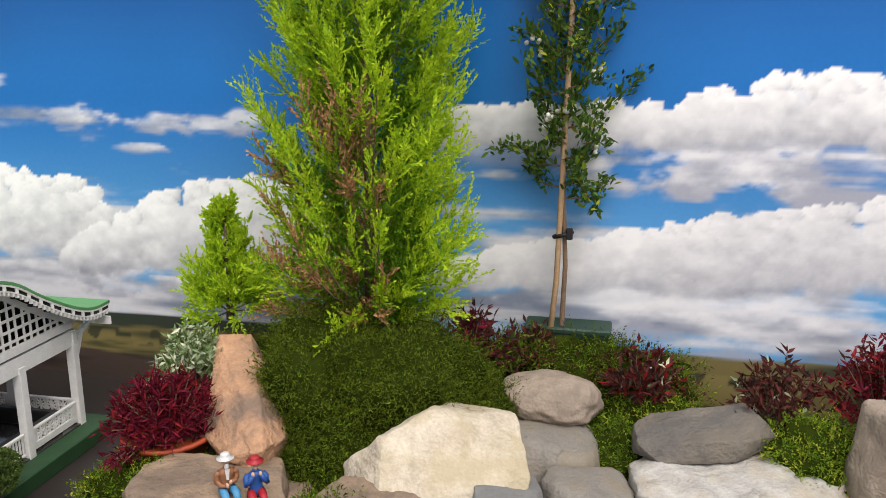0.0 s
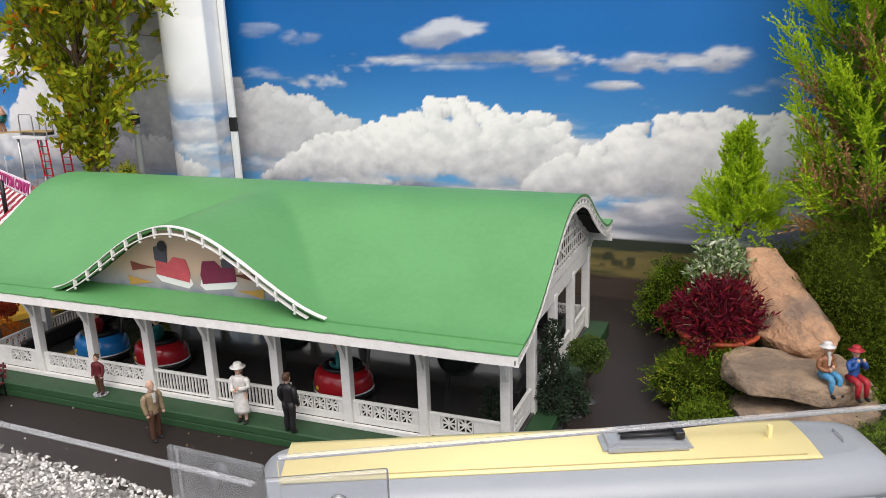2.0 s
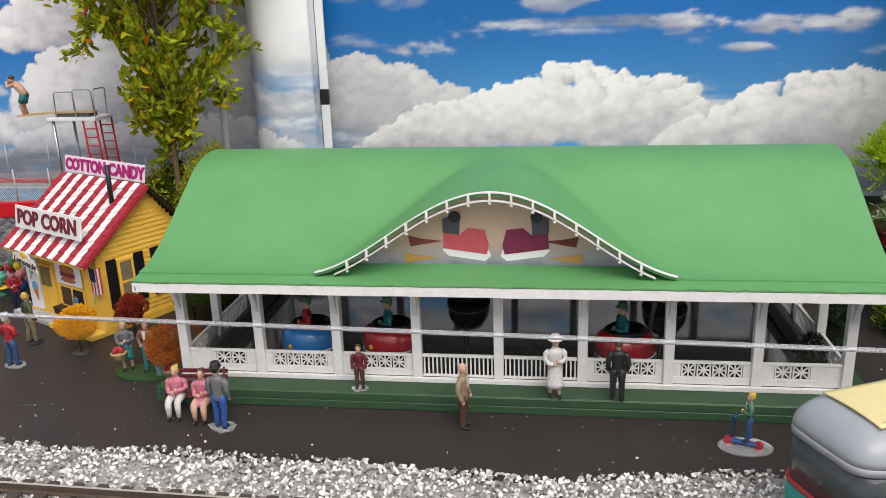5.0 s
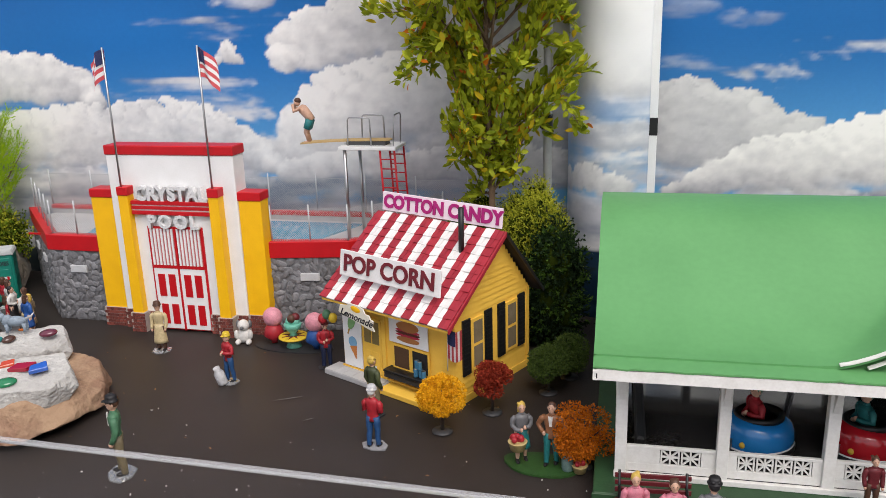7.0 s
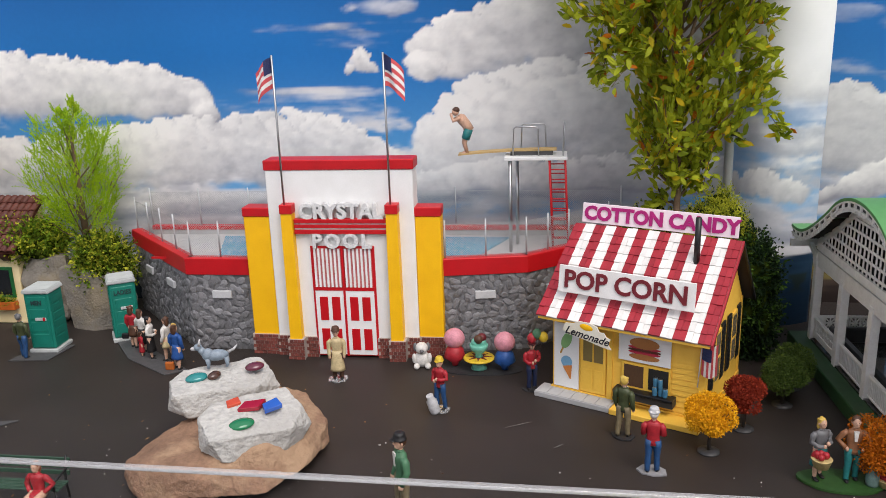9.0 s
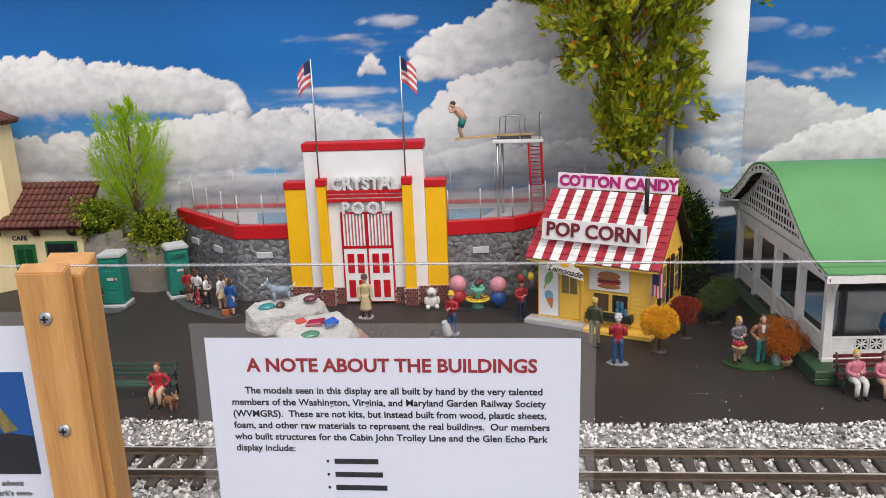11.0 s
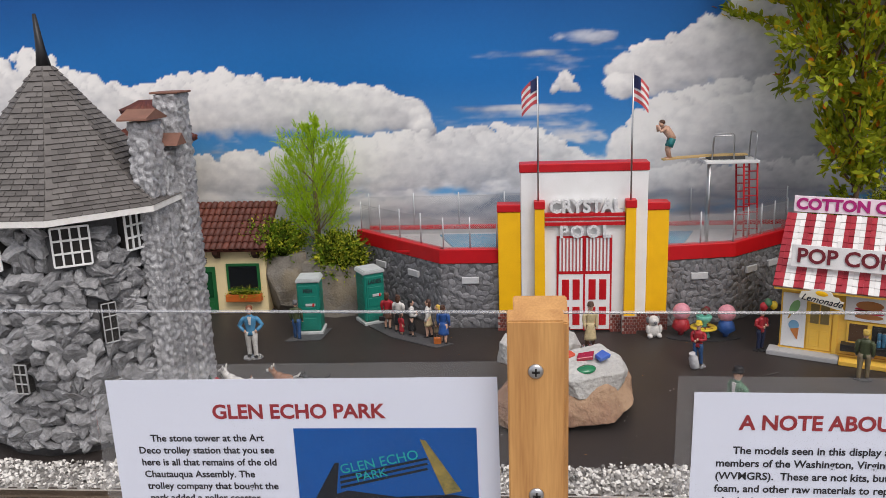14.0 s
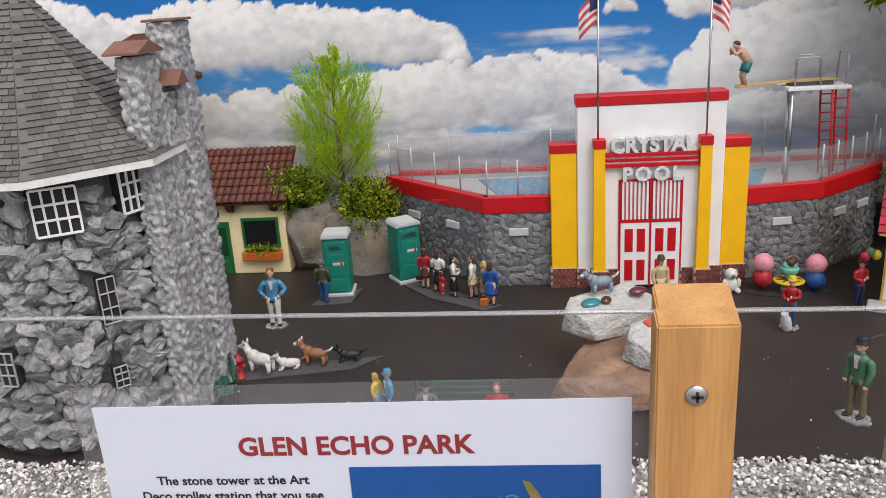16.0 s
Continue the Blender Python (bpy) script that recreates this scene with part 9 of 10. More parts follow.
    for s in (-1, 1):
        if arms == "down":
            pts = [(s * 0.0070, 0, sh + 0.0004), (s * 0.0094, 0.0006, sh - 0.003), (s * 0.0104, 0.0012, sh - 0.011), (s * 0.0100, -0.0016, sh - 0.0175), (s * 0.0098, -0.0034, sh - 0.0215)]
        elif arms == "hips":
            pts = [(s * 0.0070, 0, sh + 0.0004), (s * 0.0104, 0.001, sh - 0.003), (s * 0.0150, 0.003, sh - 0.0105), (s * 0.0112, -0.001, sh - 0.0145), (s * 0.0080, -0.0035, sh - 0.0170)]
        elif arms == "up":
            pts = [(s * 0.0070, 0, sh + 0.0004), (s * 0.0096, -0.002, sh - 0.003), (s * 0.0102, -0.006, sh - 0.0080), (s * 0.0070, -0.0095, sh - 0.003), (s * 0.0042, -0.0095, sh + 0.003)]
        else:
            lift = 0.002 if s > 0 else -0.001
            pts = [(s * 0.0070, 0, sh + 0.0004), (s * 0.0096, 0.0004, sh - 0.003), (s * 0.0104, 0.0008, sh - 0.0105), (s * 0.0070, -0.0060, sh - 0.0120 + lift), (s * 0.0028, -0.0088, sh - 0.0112 + lift)]
        limb(b, pts, [0.0030, 0.0034, 0.0029, 0.0026, 0.0022], 1)
        hand = Vector(pts[-1]) + (Vector(pts[-1]) - Vector(pts[-2])).normalized() * 0.0012
        ball(b, hand, (0.0019, 0.0022, 0.0026), 0, 8, 6)
    # head: skull, jaw, nose and ears; hair covers the crown and the back
    hd = t + 0.0318
    limb(b, [(0, 0.0004, t + 0.023), (0, 0, t + 0.0285)], [0.0025, 0.0022], 0)
    ball(b, (0, 0.0002, hd), (0.0041, 0.0049, 0.0055), 0, 16, 12)
    ball(b, (0, -0.0014, hd - 0.0026), (0.0030, 0.0032, 0.0032), 0, 12, 8)
    ball(b, (0, -0.0048, hd - 0.0004), (0.0007, 0.0011, 0.0012), 0, 8, 6)
    for s in (-1, 1):
        ball(b, (s * 0.0041, 0.0004, hd - 0.0002), (0.0007, 0.0011, 0.0015), 0, 8, 6)
        ball(b, (s * 0.0015, -0.0043, hd + 0.0010), (0.0006, 0.0004, 0.0004), 5, 6, 4)
    if hair not in ("tan", "silver"):
        ball(b, (0, 0.0011, hd + 0.0012), (0.0046, 0.0047, 0.0053), 3, 16, 10)
        for k in range(5):
            ball(b, (r.uniform(-0.003, 0.003), r.uniform(-0.001, 0.004), hd + 0.004 + r.uniform(-0.0012, 0.0012)), (0.0022, 0.0024, 0.0018), 3, 8, 6)
    if hair == "white":
        ball(b, (0, -0.0036, hd - 0.0050), (0.0026, 0.0018, 0.0036), 3, 10, 8)
    if hair in ("blond", "brown", "ginger", "black") and skirt:
        ball(b, (0, 0.0028, hd - 0.0032), (0.0046, 0.0030, 0.0066), 3, 12, 8)
    if hat:
        wide = 0.0088 if hat in ("white", "straw", "red") else 0.0060
        lathe(b, [(wide, hd + 0.0026), (wide * 1.02, hd + 0.0033), (0.0050, hd + 0.0040), (0.0049, hd + 0.0066), (0.0042, hd + 0.0082), (0.0020, hd + 0.0087)], segs=18, slot=4)
        if wide < 0.008:
            ball(b, (0, -0.0052, hd + 0.0030), (0.0036, 0.0030, 0.0006), 4, 10, 6)
    # folds and unevenness of hand-painted castings
    off = Vector((x * 90, y * 70, 0))
    for v in b.verts:
        q = v.co * 230 + off
        v.co += Vector((noise.noise(q), noise.noise(q + Vector((7, 0, 0))), 0.4 * noise.noise(q + Vector((0, 9, 0))))) * (0.00055 if v.co.z < hd - 0.007 else 0.00018)
    if base:
        n = 7
        prism(b, [(0.0155 * r.uniform(0.8, 1.15) * math.cos(2 * math.pi * k / n), -0.001 + 0.0115 * r.uniform(0.85, 1.2) * math.sin(2 * math.pi * k / n)) for k in range(n)], "z", -0.0009, 0.0006, 6)
    me = finish(name, b, mats)
    ob = new(name, me)
    ob.matrix_world = pose(x, y, z + (0.001 if base else 0), 0, 0, turn) @ Matrix.Scale(height / 0.0735, 4)
    return tagged(ob, label, "figurine", group)


F = figurine
F(-1.983, 0.655, 0, 12, 0.071, "toy figure in a long cream coat and brown hat", "cream", "brown", "brown", "brown", long_coat=True, base="clear")
F(-1.838, 0.578, 0, -30, 0.066, "toy figure in red shirt and jeans with a milk can", "red", "jeans", "blond", "yellow", arms="fold", base="clear")
F(-1.607, 0.457, 0, 170, 0.070, "toy figure in red jacket, blue trousers and white cap", "red", "jeans", "white", "silver", arms="fold", base="pale")
F(-1.630, 0.528, 0, 150, 0.072, "toy figure in a dark olive coat facing the counter", "olive", "khaki", "blond", arms="down", long_coat=False, base="dark")
F(-1.843, 0.358, 0, -60, 0.086, "toy figure in green jacket, khaki trousers and cap", "green", "khaki", "brown", "black", base="clear")
F(-1.732, 0.641, 0, 20, 0.064, "toy figure in red jacket holding balloons", "red", "navy", "brown", "maroon", arms="fold", base="dark")
F(-2.455, 0.697, 0, 175, 0.068, "toy figure in olive jacket and jeans before a toilet", "olive", "jeans", "grey", base=None)
F(-2.311, 0.742, 0, 170, 0.066, "toy figure in a red coat with a black bag", "red", "brown", "brown", skirt=0.6, arms="down", group="queue by the ladies toilet")
F(-2.290, 0.728, 0, 160, 0.066, "toy figure in white blouse and black skirt", "white", "black", "brown", skirt=0.9, arms="fold", group="queue by the ladies toilet")
F(-2.284, 0.712, 0, 140, 0.038, "small toy child in a red dress", "red", "red", "brown", skirt=1.0, group="queue by the ladies toilet")
F(-2.266, 0.706, 0, 100, 0.064, "toy figure in white top and long black skirt", "white", "black", "black", skirt=1.0, arms="fold", group="queue by the ladies toilet")
F(-2.238, 0.700, 0, -100, 0.066, "toy figure in white shirt and pale shorts", "white", "cream", "brown", skirt=0.5, group="queue by the ladies toilet")
F(-2.222, 0.690, 0, -80, 0.060, "toy figure in a tan dress", "tan", "tan", "blond", skirt=0.9, group="queue by the ladies toilet")
F(-2.211, 0.672, 0, 165, 0.066, "toy figure in a blue coat with an orange case", "blue", "blue", "brown", skirt=0.8, group="queue by the ladies toilet")
F(-2.504, 0.614, 0, 10, 0.084, "toy figure in blue jacket and white trousers", "sky", "white", "ginger", arms="hips", base="clear")
F(-2.322, 0.372, 0, 70, 0.050, "toy girl with blond hair and yellow top", "yellow", "sky", "blond", skirt=0.7)
F(-2.308, 0.366, 0, -60, 0.056, "toy girl with blond hair and blue trousers", "sky", "jeans", "blond", "sky")
F(-1.143, 0.400, 0.019, 5, 0.052, "small toy figure in maroon suit on clear base", "maroon", "brown", "brown", base="clear")
F(-1.024, 0.362, 0, 75, 0.074, "bald toy man in tan jacket and brown trousers", "tan", "brown", "tan")
F(-0.932, 0.400, 0.019, 10, 0.071, "toy woman in white dress and wide white hat", "white", "white", "brown", "white", skirt=1.0, arms="fold")
F(-0.868, 0.399, 0.019, 178, 0.071, "toy man in a black suit facing the railing", "black", "black", "brown")
F(-1.277, 0.335, 0, 175, 0.074, "toy man in grey jacket and bright blue trousers", "grey", "blue", "black", "black", base="clear")
F(-1.338, 0.362, 0.0, 8, 0.070, "seated toy woman in pink top holding a baby", "pink", "white", "blond", seated=True, arms="fold", group="sitters on the bench")
F(-1.306, 0.358, 0.0, 5, 0.070, "seated toy woman in a pink dress", "pink", "pink", "brown", seated=True, skirt=1.0, arms="fold", group="sitters on the bench")
F(-1.450, 0.455, 0.002, 20, 0.066, "toy woman in grey sweater with a basket of apples", "grey", "teal", "blond", skirt=0.8, arms="fold", group="apple-picking pair")
F(-1.420, 0.454, 0.002, -5, 0.069, "toy man in leather jacket and jeans", "leather", "teal", "brown", arms="hips", group="apple-picking pair")
F(-2.266, 0.344, 0.0, 0, 0.066, "seated toy man in grey suit reading a paper", "grey", "black", "brown", "black", seated=True, arms="fold", group="sitters on the long bench")
F(-2.194, 0.340, 0.0, 0, 0.066, "seated toy woman in a red apron dress", "red", "bare", "ginger", seated=True, skirt=1.0, arms="hips", group="sitters on the long bench")
F(-0.343, 0.612, 0.054, 42, 0.066, "seated toy old man with white hat and beard", "leather", "sky", "white", "white", seated=True, arms="fold", group="sitters on the ledge")
F(-0.316, 0.616, 0.052, 35, 0.066, "seated toy man in blue coat and red hat", "blue", "red", "brown", "red", seated=True, arms="up", group="sitters on the ledge")
b = bmesh.new()
for s in (-1, 1):
    limb(b, [(s * 0.0042, 0.003, 0.034), (s * 0.0046, -0.003, 0.017), (s * 0.0048, 0.001, 0.002)], [0.0046, 0.0034, 0.0026], 0)
    ball(b, (s * 0.0048, -0.002, 0.0018), (0.0026, 0.0052, 0.0019), 0, 8, 6)
    limb(b, [(s * 0.0040, 0.004, 0.036), (s * 0.0046, -0.001, 0.022)], [0.0062, 0.0058], 1)
    limb(b, [(s * 0.0074, -0.009, 0.053), (s * 0.0090, -0.018, 0.049), (s * 0.0030, -0.021, 0.058)], [0.0032, 0.0027, 0.0021], 0)
limb(b, [(0, 0.005, 0.034), (0, 0.001, 0.042), (0, -0.007, 0.052), (0, -0.010, 0.056)], [0.0074, 0.0070, 0.0076, 0.0040], 0)
ball(b, (0, -0.0145, 0.061), (0.0046, 0.0052, 0.0056), 0)
ball(b, (0, -0.0135, 0.0635), (0.0050, 0.0054, 0.0046), 2)
diver = new("figurine", finish("figurine", b, [SKIN, paint("teal", COLOURS["teal"]), paint("brown", COLOURS["brown"])]))
diver.matrix_world = pose(-1.832, 0.870, 0.2595, 0, 0, -82)
tagged(diver, "bare-chested toy diver bending forward on the springboard", "figurine", "toy people")
for cx, cy, turn, sh_c in ((-1.228, 0.486, 205, "red"), (-1.130, 0.491, 200, "teal"), (-0.859, 0.493, 200, "teal")):
    F(cx, cy, 0.027, turn + 90, 0.080, "toy driver with a green cap in a bumper car", sh_c, "green", "green", "green", seated=True, arms="fold", group="drivers of bumper cars")

# kid on a scooter
sc = thing("toy_scooter", pose(-0.749, 0.351, 0, 0, 0, -20), "small blue toy scooter with red wheels", "scooter")
part("deck", boxed(-0.013, -0.003, 0.004, 0.012, 0.003, 0.0062, 0.0006), paint("blue", COLOURS["blue"]), sc)
part("steering_column", tube(bmesh.new(), [(-0.013, 0, 0.005), (-0.010, 0, 0.030), (-0.010, -0.006, 0.031), (-0.010, 0.006, 0.031)], 0.0013, 6), paint("blue", COLOURS["blue"]), sc)
for x in (-0.015, 0.013):
    part("wheel", tube(bmesh.new(), [(x, -0.002, 0.0045), (x, 0.002, 0.0045)], 0.0044, 12), paint("red", COLOURS["red"]), sc)
F(-0.746, 0.352, 0.0062, -95, 0.052, "toy boy in green shirt and jeans on a scooter", "green", "jeans", "blond", arms="fold")
whole("figure_base", prism(bmesh.new(), oval(0, 0, 0.026, 0.018), "z", 0.0002, 0.0014), CLEAR_BASE, pose(-0.748, 0.35, 0), "clear oval plastic base under the scooter boy", "base")

# plain pink toys at a little table
for x, y, dress in ((-1.836, 0.705, "red"), (-1.769, 0.695, "blue")):
    b = bmesh.new()
    lathe(b, [(0.0035, 0), (0.0045, 0.004), (0.013, 0.011), (0.0105, 0.020), (0.006, 0.026)], segs=18, slot=1)
    ball(b, (0, 0, 0.034), (0.0125, 0.0105, 0.0125), 0, 16, 12)
    ob = new("toy_figure", finish("toy_figure", b, [paint("toy_pink", COLOURS["toy_pink"]), paint(dress, COLOURS[dress])]))
    ob.matrix_world = pose(x, y, 0.0022) @ Matrix.Scale(1.12, 4)
    tagged(ob, "plain round pink toy in a " + dress + " dress", "toy", "toys at the ice table")
ice_t = thing("toy_table", pose(-1.803, 0.697, 0.0022), "round yellow toy table with a mint ice cream cup", "table")
part("pedestal", lathe(bmesh.new(), [(0.011, 0), (0.009, 0.004), (0.007, 0.013)], segs=18), paint("mint", COLOURS["mint"]), ice_t, "mint pedestal")
part("top", lathe(bmesh.new(), [(0.0195, 0.013), (0.021, 0.0145), (0.0195, 0.016)], segs=24), paint("yellow", COLOURS["yellow"]), ice_t, "yellow round top")
for k in range(8):
    b = bmesh.new()
    prism(b, [(0.006, -0.002), (0.017, 0.0), (0.006, 0.002)], "z", 0.0161, 0.0166)
    part("painted_ray", b, paint("maroon", COLOURS["maroon"]), ice_t, m=pose(0, 0, 0, 0, 0, 45 * k))
cup = part("cup", lathe(bmesh.new(), [(0.006, 0.016), (0.004, 0.020), (0.011, 0.027), (0.0125, 0.033), (0.011, 0.034)], segs=20), paint("mint", COLOURS["mint"]), ice_t, "mint green sundae cup")
for k, (dx, dy, dz, cname) in enumerate(((-0.004, 0, 0.036, "mint"), (0.004, 0.001, 0.036, "mint"), (0, -0.002, 0.041, "brown"), (0.004, 0.002, 0.042, "maroon"))):
    part("scoop", ball(bmesh.new(), (dx, dy, dz), 0.0062, u=12, v=8), paint(cname, COLOURS[cname]), cup)
b = bmesh.new()
prism(b, oval(0, 0, 0.058, 0.022, 28), "z", 0.0003, 0.0020)
whole("figure_base", b, paint("plate_dark", (0.03, 0.03, 0.032)), pose(-1.803, 0.697, 0), "dark oval base under the toy table", "base")
b = bmesh.new()
ball(b, (0, 0, 0.011), (0.011, 0.010, 0.0115), 0)
ball(b, (0, -0.002, 0.027), (0.0085, 0.0085, 0.0085), 0)
for s in (-1, 1):
    ball(b, (s * 0.0075, -0.008, 0.004), (0.0042, 0.007, 0.004), 0, 10, 8)
    ball(b, (s * 0.0085, 0.001, 0.028), (0.003, 0.003, 0.006), 1, 10, 8)
    ball(b, (s * 0.010, -0.005, 0.014), (0.0035, 0.0035, 0.007), 0, 10, 8)
ball(b, (0, -0.0105, 0.026), (0.003, 0.003, 0.0025), 1, 8, 6)
ob = new("plush_dog", finish("plush_dog", b, [paint("white", COLOURS["white"]), paint("grey", COLOURS["grey"])]))
ob.matrix_world = pose(-1.880, 0.702, 0, 0, 0, 10)
tagged(ob, "small white sitting toy dog with grey ears", "toy")
bal = thing("balloon_bunch", pose(-1.728, 0.636, 0.058), "red, green and yellow toy balloons", "balloons")
for dx, dz, cname in ((-0.004, 0.012, "red"), (0.002, 0.018, "green"), (0.010, 0.014, "yellow")):
    bl = part("balloon", ball(bmesh.new(), (dx, 0, dz), (0.0058, 0.0058, 0.0068)), paint(cname, COLOURS[cname]), bal)
    part("string", tube(bmesh.new(), [(0, 0, -0.018), (dx, 0, dz - 0.006)], 0.0002, 4), INK, bl)
can = thing("milk_can", pose(-1.843, 0.569, 0.0015, 10, -14, 0), "dull silver milk can carried by a figure", "can")
part("body", lathe(bmesh.new(), [(0.006, 0), (0.0065, 0.002), (0.0065, 0.016), (0.004, 0.020), (0.0045, 0.024)], segs=14), paint("silver", COLOURS["silver"]), can)


# dogs
def dog(x, y, z, turn, size, coat, patch, label, lying=False):
    b = bmesh.new()
    leg = 0.004 if lying else 0.0105
    ball(b, (0, 0, leg + 0.006), (0.016, 0.0072, 0.0074), 0, 14, 10)
    ball(b, (0.010, 0, leg + 0.008), (0.008, 0.0072, 0.0082), 0, 12, 8)
    limb(b, [(0.014, 0, leg + 0.010), (0.019, 0, leg + 0.017)], [0.0050, 0.0042], 0)
    ball(b, (0.021, 0, leg + 0.019), (0.0055, 0.0046, 0.0046), 0, 12, 8)
    ball(b, (0.0265, 0, leg + 0.0175), (0.0040, 0.0028, 0.0026), 1, 10, 6)
    for s in (-1, 1):
        limb(b, [(0.0195, s * 0.003, leg + 0.022), (0.0185, s * 0.0042, leg + 0.028)], [0.0020, 0.0006], 1)
        for x0 in (-0.012, 0.011):
            limb(b, [(x0, s * 0.0038, leg + 0.004), (x0 + (0.003 if lying else -0.001), s * 0.0044, leg * 0.5), (x0 + (0.008 if lying else 0.0005), s * 0.0044, 0.0018)], [0.0034, 0.0022, 0.0019], 0)
    limb(b, [(-0.015, 0, leg + 0.009), (-0.022, 0, leg + 0.012), (-0.026, 0, leg + 0.017)], [0.0022, 0.0016, 0.0007], 1)
    ob = new("toy_dog", finish("toy_dog", b, [paint(coat, COLOURS[coat]), paint(patch, COLOURS[patch])]))
    ob.matrix_world = pose(x, y, z, 0, 0, turn) @ Matrix.Scale(size, 4)
    return tagged(ob, label, "toy dog", "toy dogs")


dog(-2.480, 0.472, 0.0018, 160, 1.05, "white", "white", "white toy bull terrier with a blue collar")
dog(-2.447, 0.480, 0.0018, 195, 0.78, "white", "leather", "white and tan toy bulldog crouching", True)
dog(-2.418, 0.490, 0.0018, 170, 0.92, "leather", "white", "tan toy boxer dog")
dog(-2.377, 0.500, 0.0018, 190, 0.80, "black", "black", "black toy terrier lying on a plate", True)
dog(-2.076, 0.503, 0.0812, 200, 0.88, "husky", "silver", "blue-grey and white toy husky on the sculpture")
dog(-2.172, 0.318, 0, -40, 0.75, "leather", "tan", "tan toy dog beside the long bench")


def plate(pts, label):
    b = bmesh.new()
    prism(b, pts, "z", 0.0002, 0.0016)
    whole("figure_base", b, paint("plate_grey", (0.085, 0.085, 0.088)), pose(0, 0, 0), label, "base")


plate([(-2.516, 0.448), (-2.372, 0.478), (-2.338, 0.512), (-2.49, 0.486)], "thin dark grey plate under the toy dogs")
plate([(-2.358, 0.770), (-2.320, 0.766), (-2.196, 0.668), (-2.222, 0.650), (-2.300, 0.700)], "thin dark grey plate under the queue")
plate([(-2.472, 0.682), (-2.415, 0.688), (-2.408, 0.745), (-2.46, 0.74)], "thin dark grey plate before the toilet")


def hydrant(x, y, z, s):
    ob = thing("fire_hydrant", pose(x, y, z) @ Matrix.Scale(s, 4), "small red toy fire hydrant", "hydrant", "hydrants")
    part("barrel", lathe(bmesh.new(), [(0.0058, 0), (0.0058, 0.0015), (0.0040, 0.002), (0.0040, 0.017), (0.0054, 0.0178), (0.0054, 0.0195), (0.0040, 0.021), (0.0015, 0.0245)], segs=16), paint("red", COLOURS["red"]), ob, "red barrel with domed cap")
    for a in (0, 90, 180):
        part("nozzle", tube(bmesh.new(), [(0.003, 0, 0.0125), (0.0066, 0, 0.0125)], 0.0019, 10), paint("red", COLOURS["red"]), ob, m=pose(0, 0, 0, 0, 0, -a))


hydrant(-0.503, 0.476, 0.003, 1.25)
hydrant(-2.503, 0.458, 0.0016, 1.25)


def bench(x, y, turn, length, wood, label):
    ob = thing("park_bench", pose(x, y, 0, 0, 0, turn), label, "bench", "park benches")
    n = 4
    for k in range(n):
        part("seat_slat", boxed(-length / 2, -0.008 + 0.0048 * k, 0.0185, length / 2, -0.0042 + 0.0048 * k, 0.0202, 0.0004), wood, ob)
    for k in range(3):
        part("back_slat", boxed(-length / 2, 0.0125 + 0.0016 * k, 0.0245 + 0.0062 * k, length / 2, 0.0142 + 0.0016 * k, 0.0292 + 0.0062 * k, 0.0004), wood, ob)
    for s in (-1, 1):
        c = s * (length / 2 - 0.004)
        for pts in ([(c, -0.0075, 0), (c, -0.0065, 0.0185)], [(c, 0.013, 0), (c, 0.011, 0.0185), (c, 0.017, 0.044)], [(c, -0.0075, 0.0185), (c, 0.012, 0.0185)], [(c, -0.0080, 0.0185), (c, -0.0085, 0.028), (c, 0.013, 0.030)]):
            part("iron_frame", tube(bmesh.new(), pts, 0.0013, 6), BLACK, ob)


bench(-1.322, 0.371, 4, 0.066, paint("maroon", COLOURS["maroon"]), "dark red slatted bench with black iron ends")
bench(-2.230, 0.352, 0, 0.105, paint("bench_green", (0.035, 0.085, 0.055)), "long dark green slatted bench")
bench(-2.506, 0.408, -62, 0.058, paint("bench_bright_green", (0.012, 0.13, 0.06)), "bright green bench beside the stone tower")


# ---- little model trees ----
def model_tree(x, y, tall, r, mats, label, seed):
    rng = np.random.default_rng(seed)
    ob = thing("model_tree", pose(x, y, 0), label, "tree", "model trees")
    part("stand", lathe(bmesh.new(), [(0.0115, 0), (0.0115, 0.0012), (0.004, 0.0026)], segs=20), paint("stand_grey", (0.05, 0.05, 0.052)), ob, "round plastic stand")
    b = bmesh.new()
    tube(b, [(0, 0, 0.001), (0.0004, 0, tall * 0.35), (0, 0, tall * 0.75)], [0.0022, 0.0018, 0.0008], 8)
    for k in range(6):
        a = k * 1.05
        tube(b, [(0, 0, tall * 0.34), (0.5 * r * math.cos(a), 0.5 * r * math.sin(a), tall * 0.6)], [0.0010, 0.0005], 5, cap=False)
    part("trunk", b, paint("trunk_brown", (0.06, 0.045, 0.035)), ob, "twisted stem")
    n = 9000
    lobes = rng.normal(size=(16, 3))
    lobes = unit(lobes) * 0.62
    c = lobes[rng.integers(16, size=n)]
    d = unit(rng.normal(size=(n, 3)))
    q = c + d * 0.48 * rng.uniform(0.75, 1.05, (n, 1))
    pos = np.stack([q[:, 0] * r, q[:, 1] * r, tall - r * 0.92 + q[:, 2] * r * 0.88], 1)
    v, f = leaves(pos, d + rng.normal(size=(n, 3)) * 0.6, 0.0022 * rng.uniform(0.6, 1.3, n), 0.0019, rng, 0.3)
    part("crown", quads("crown", v, f, mats), None, ob, "crumbly foam foliage")


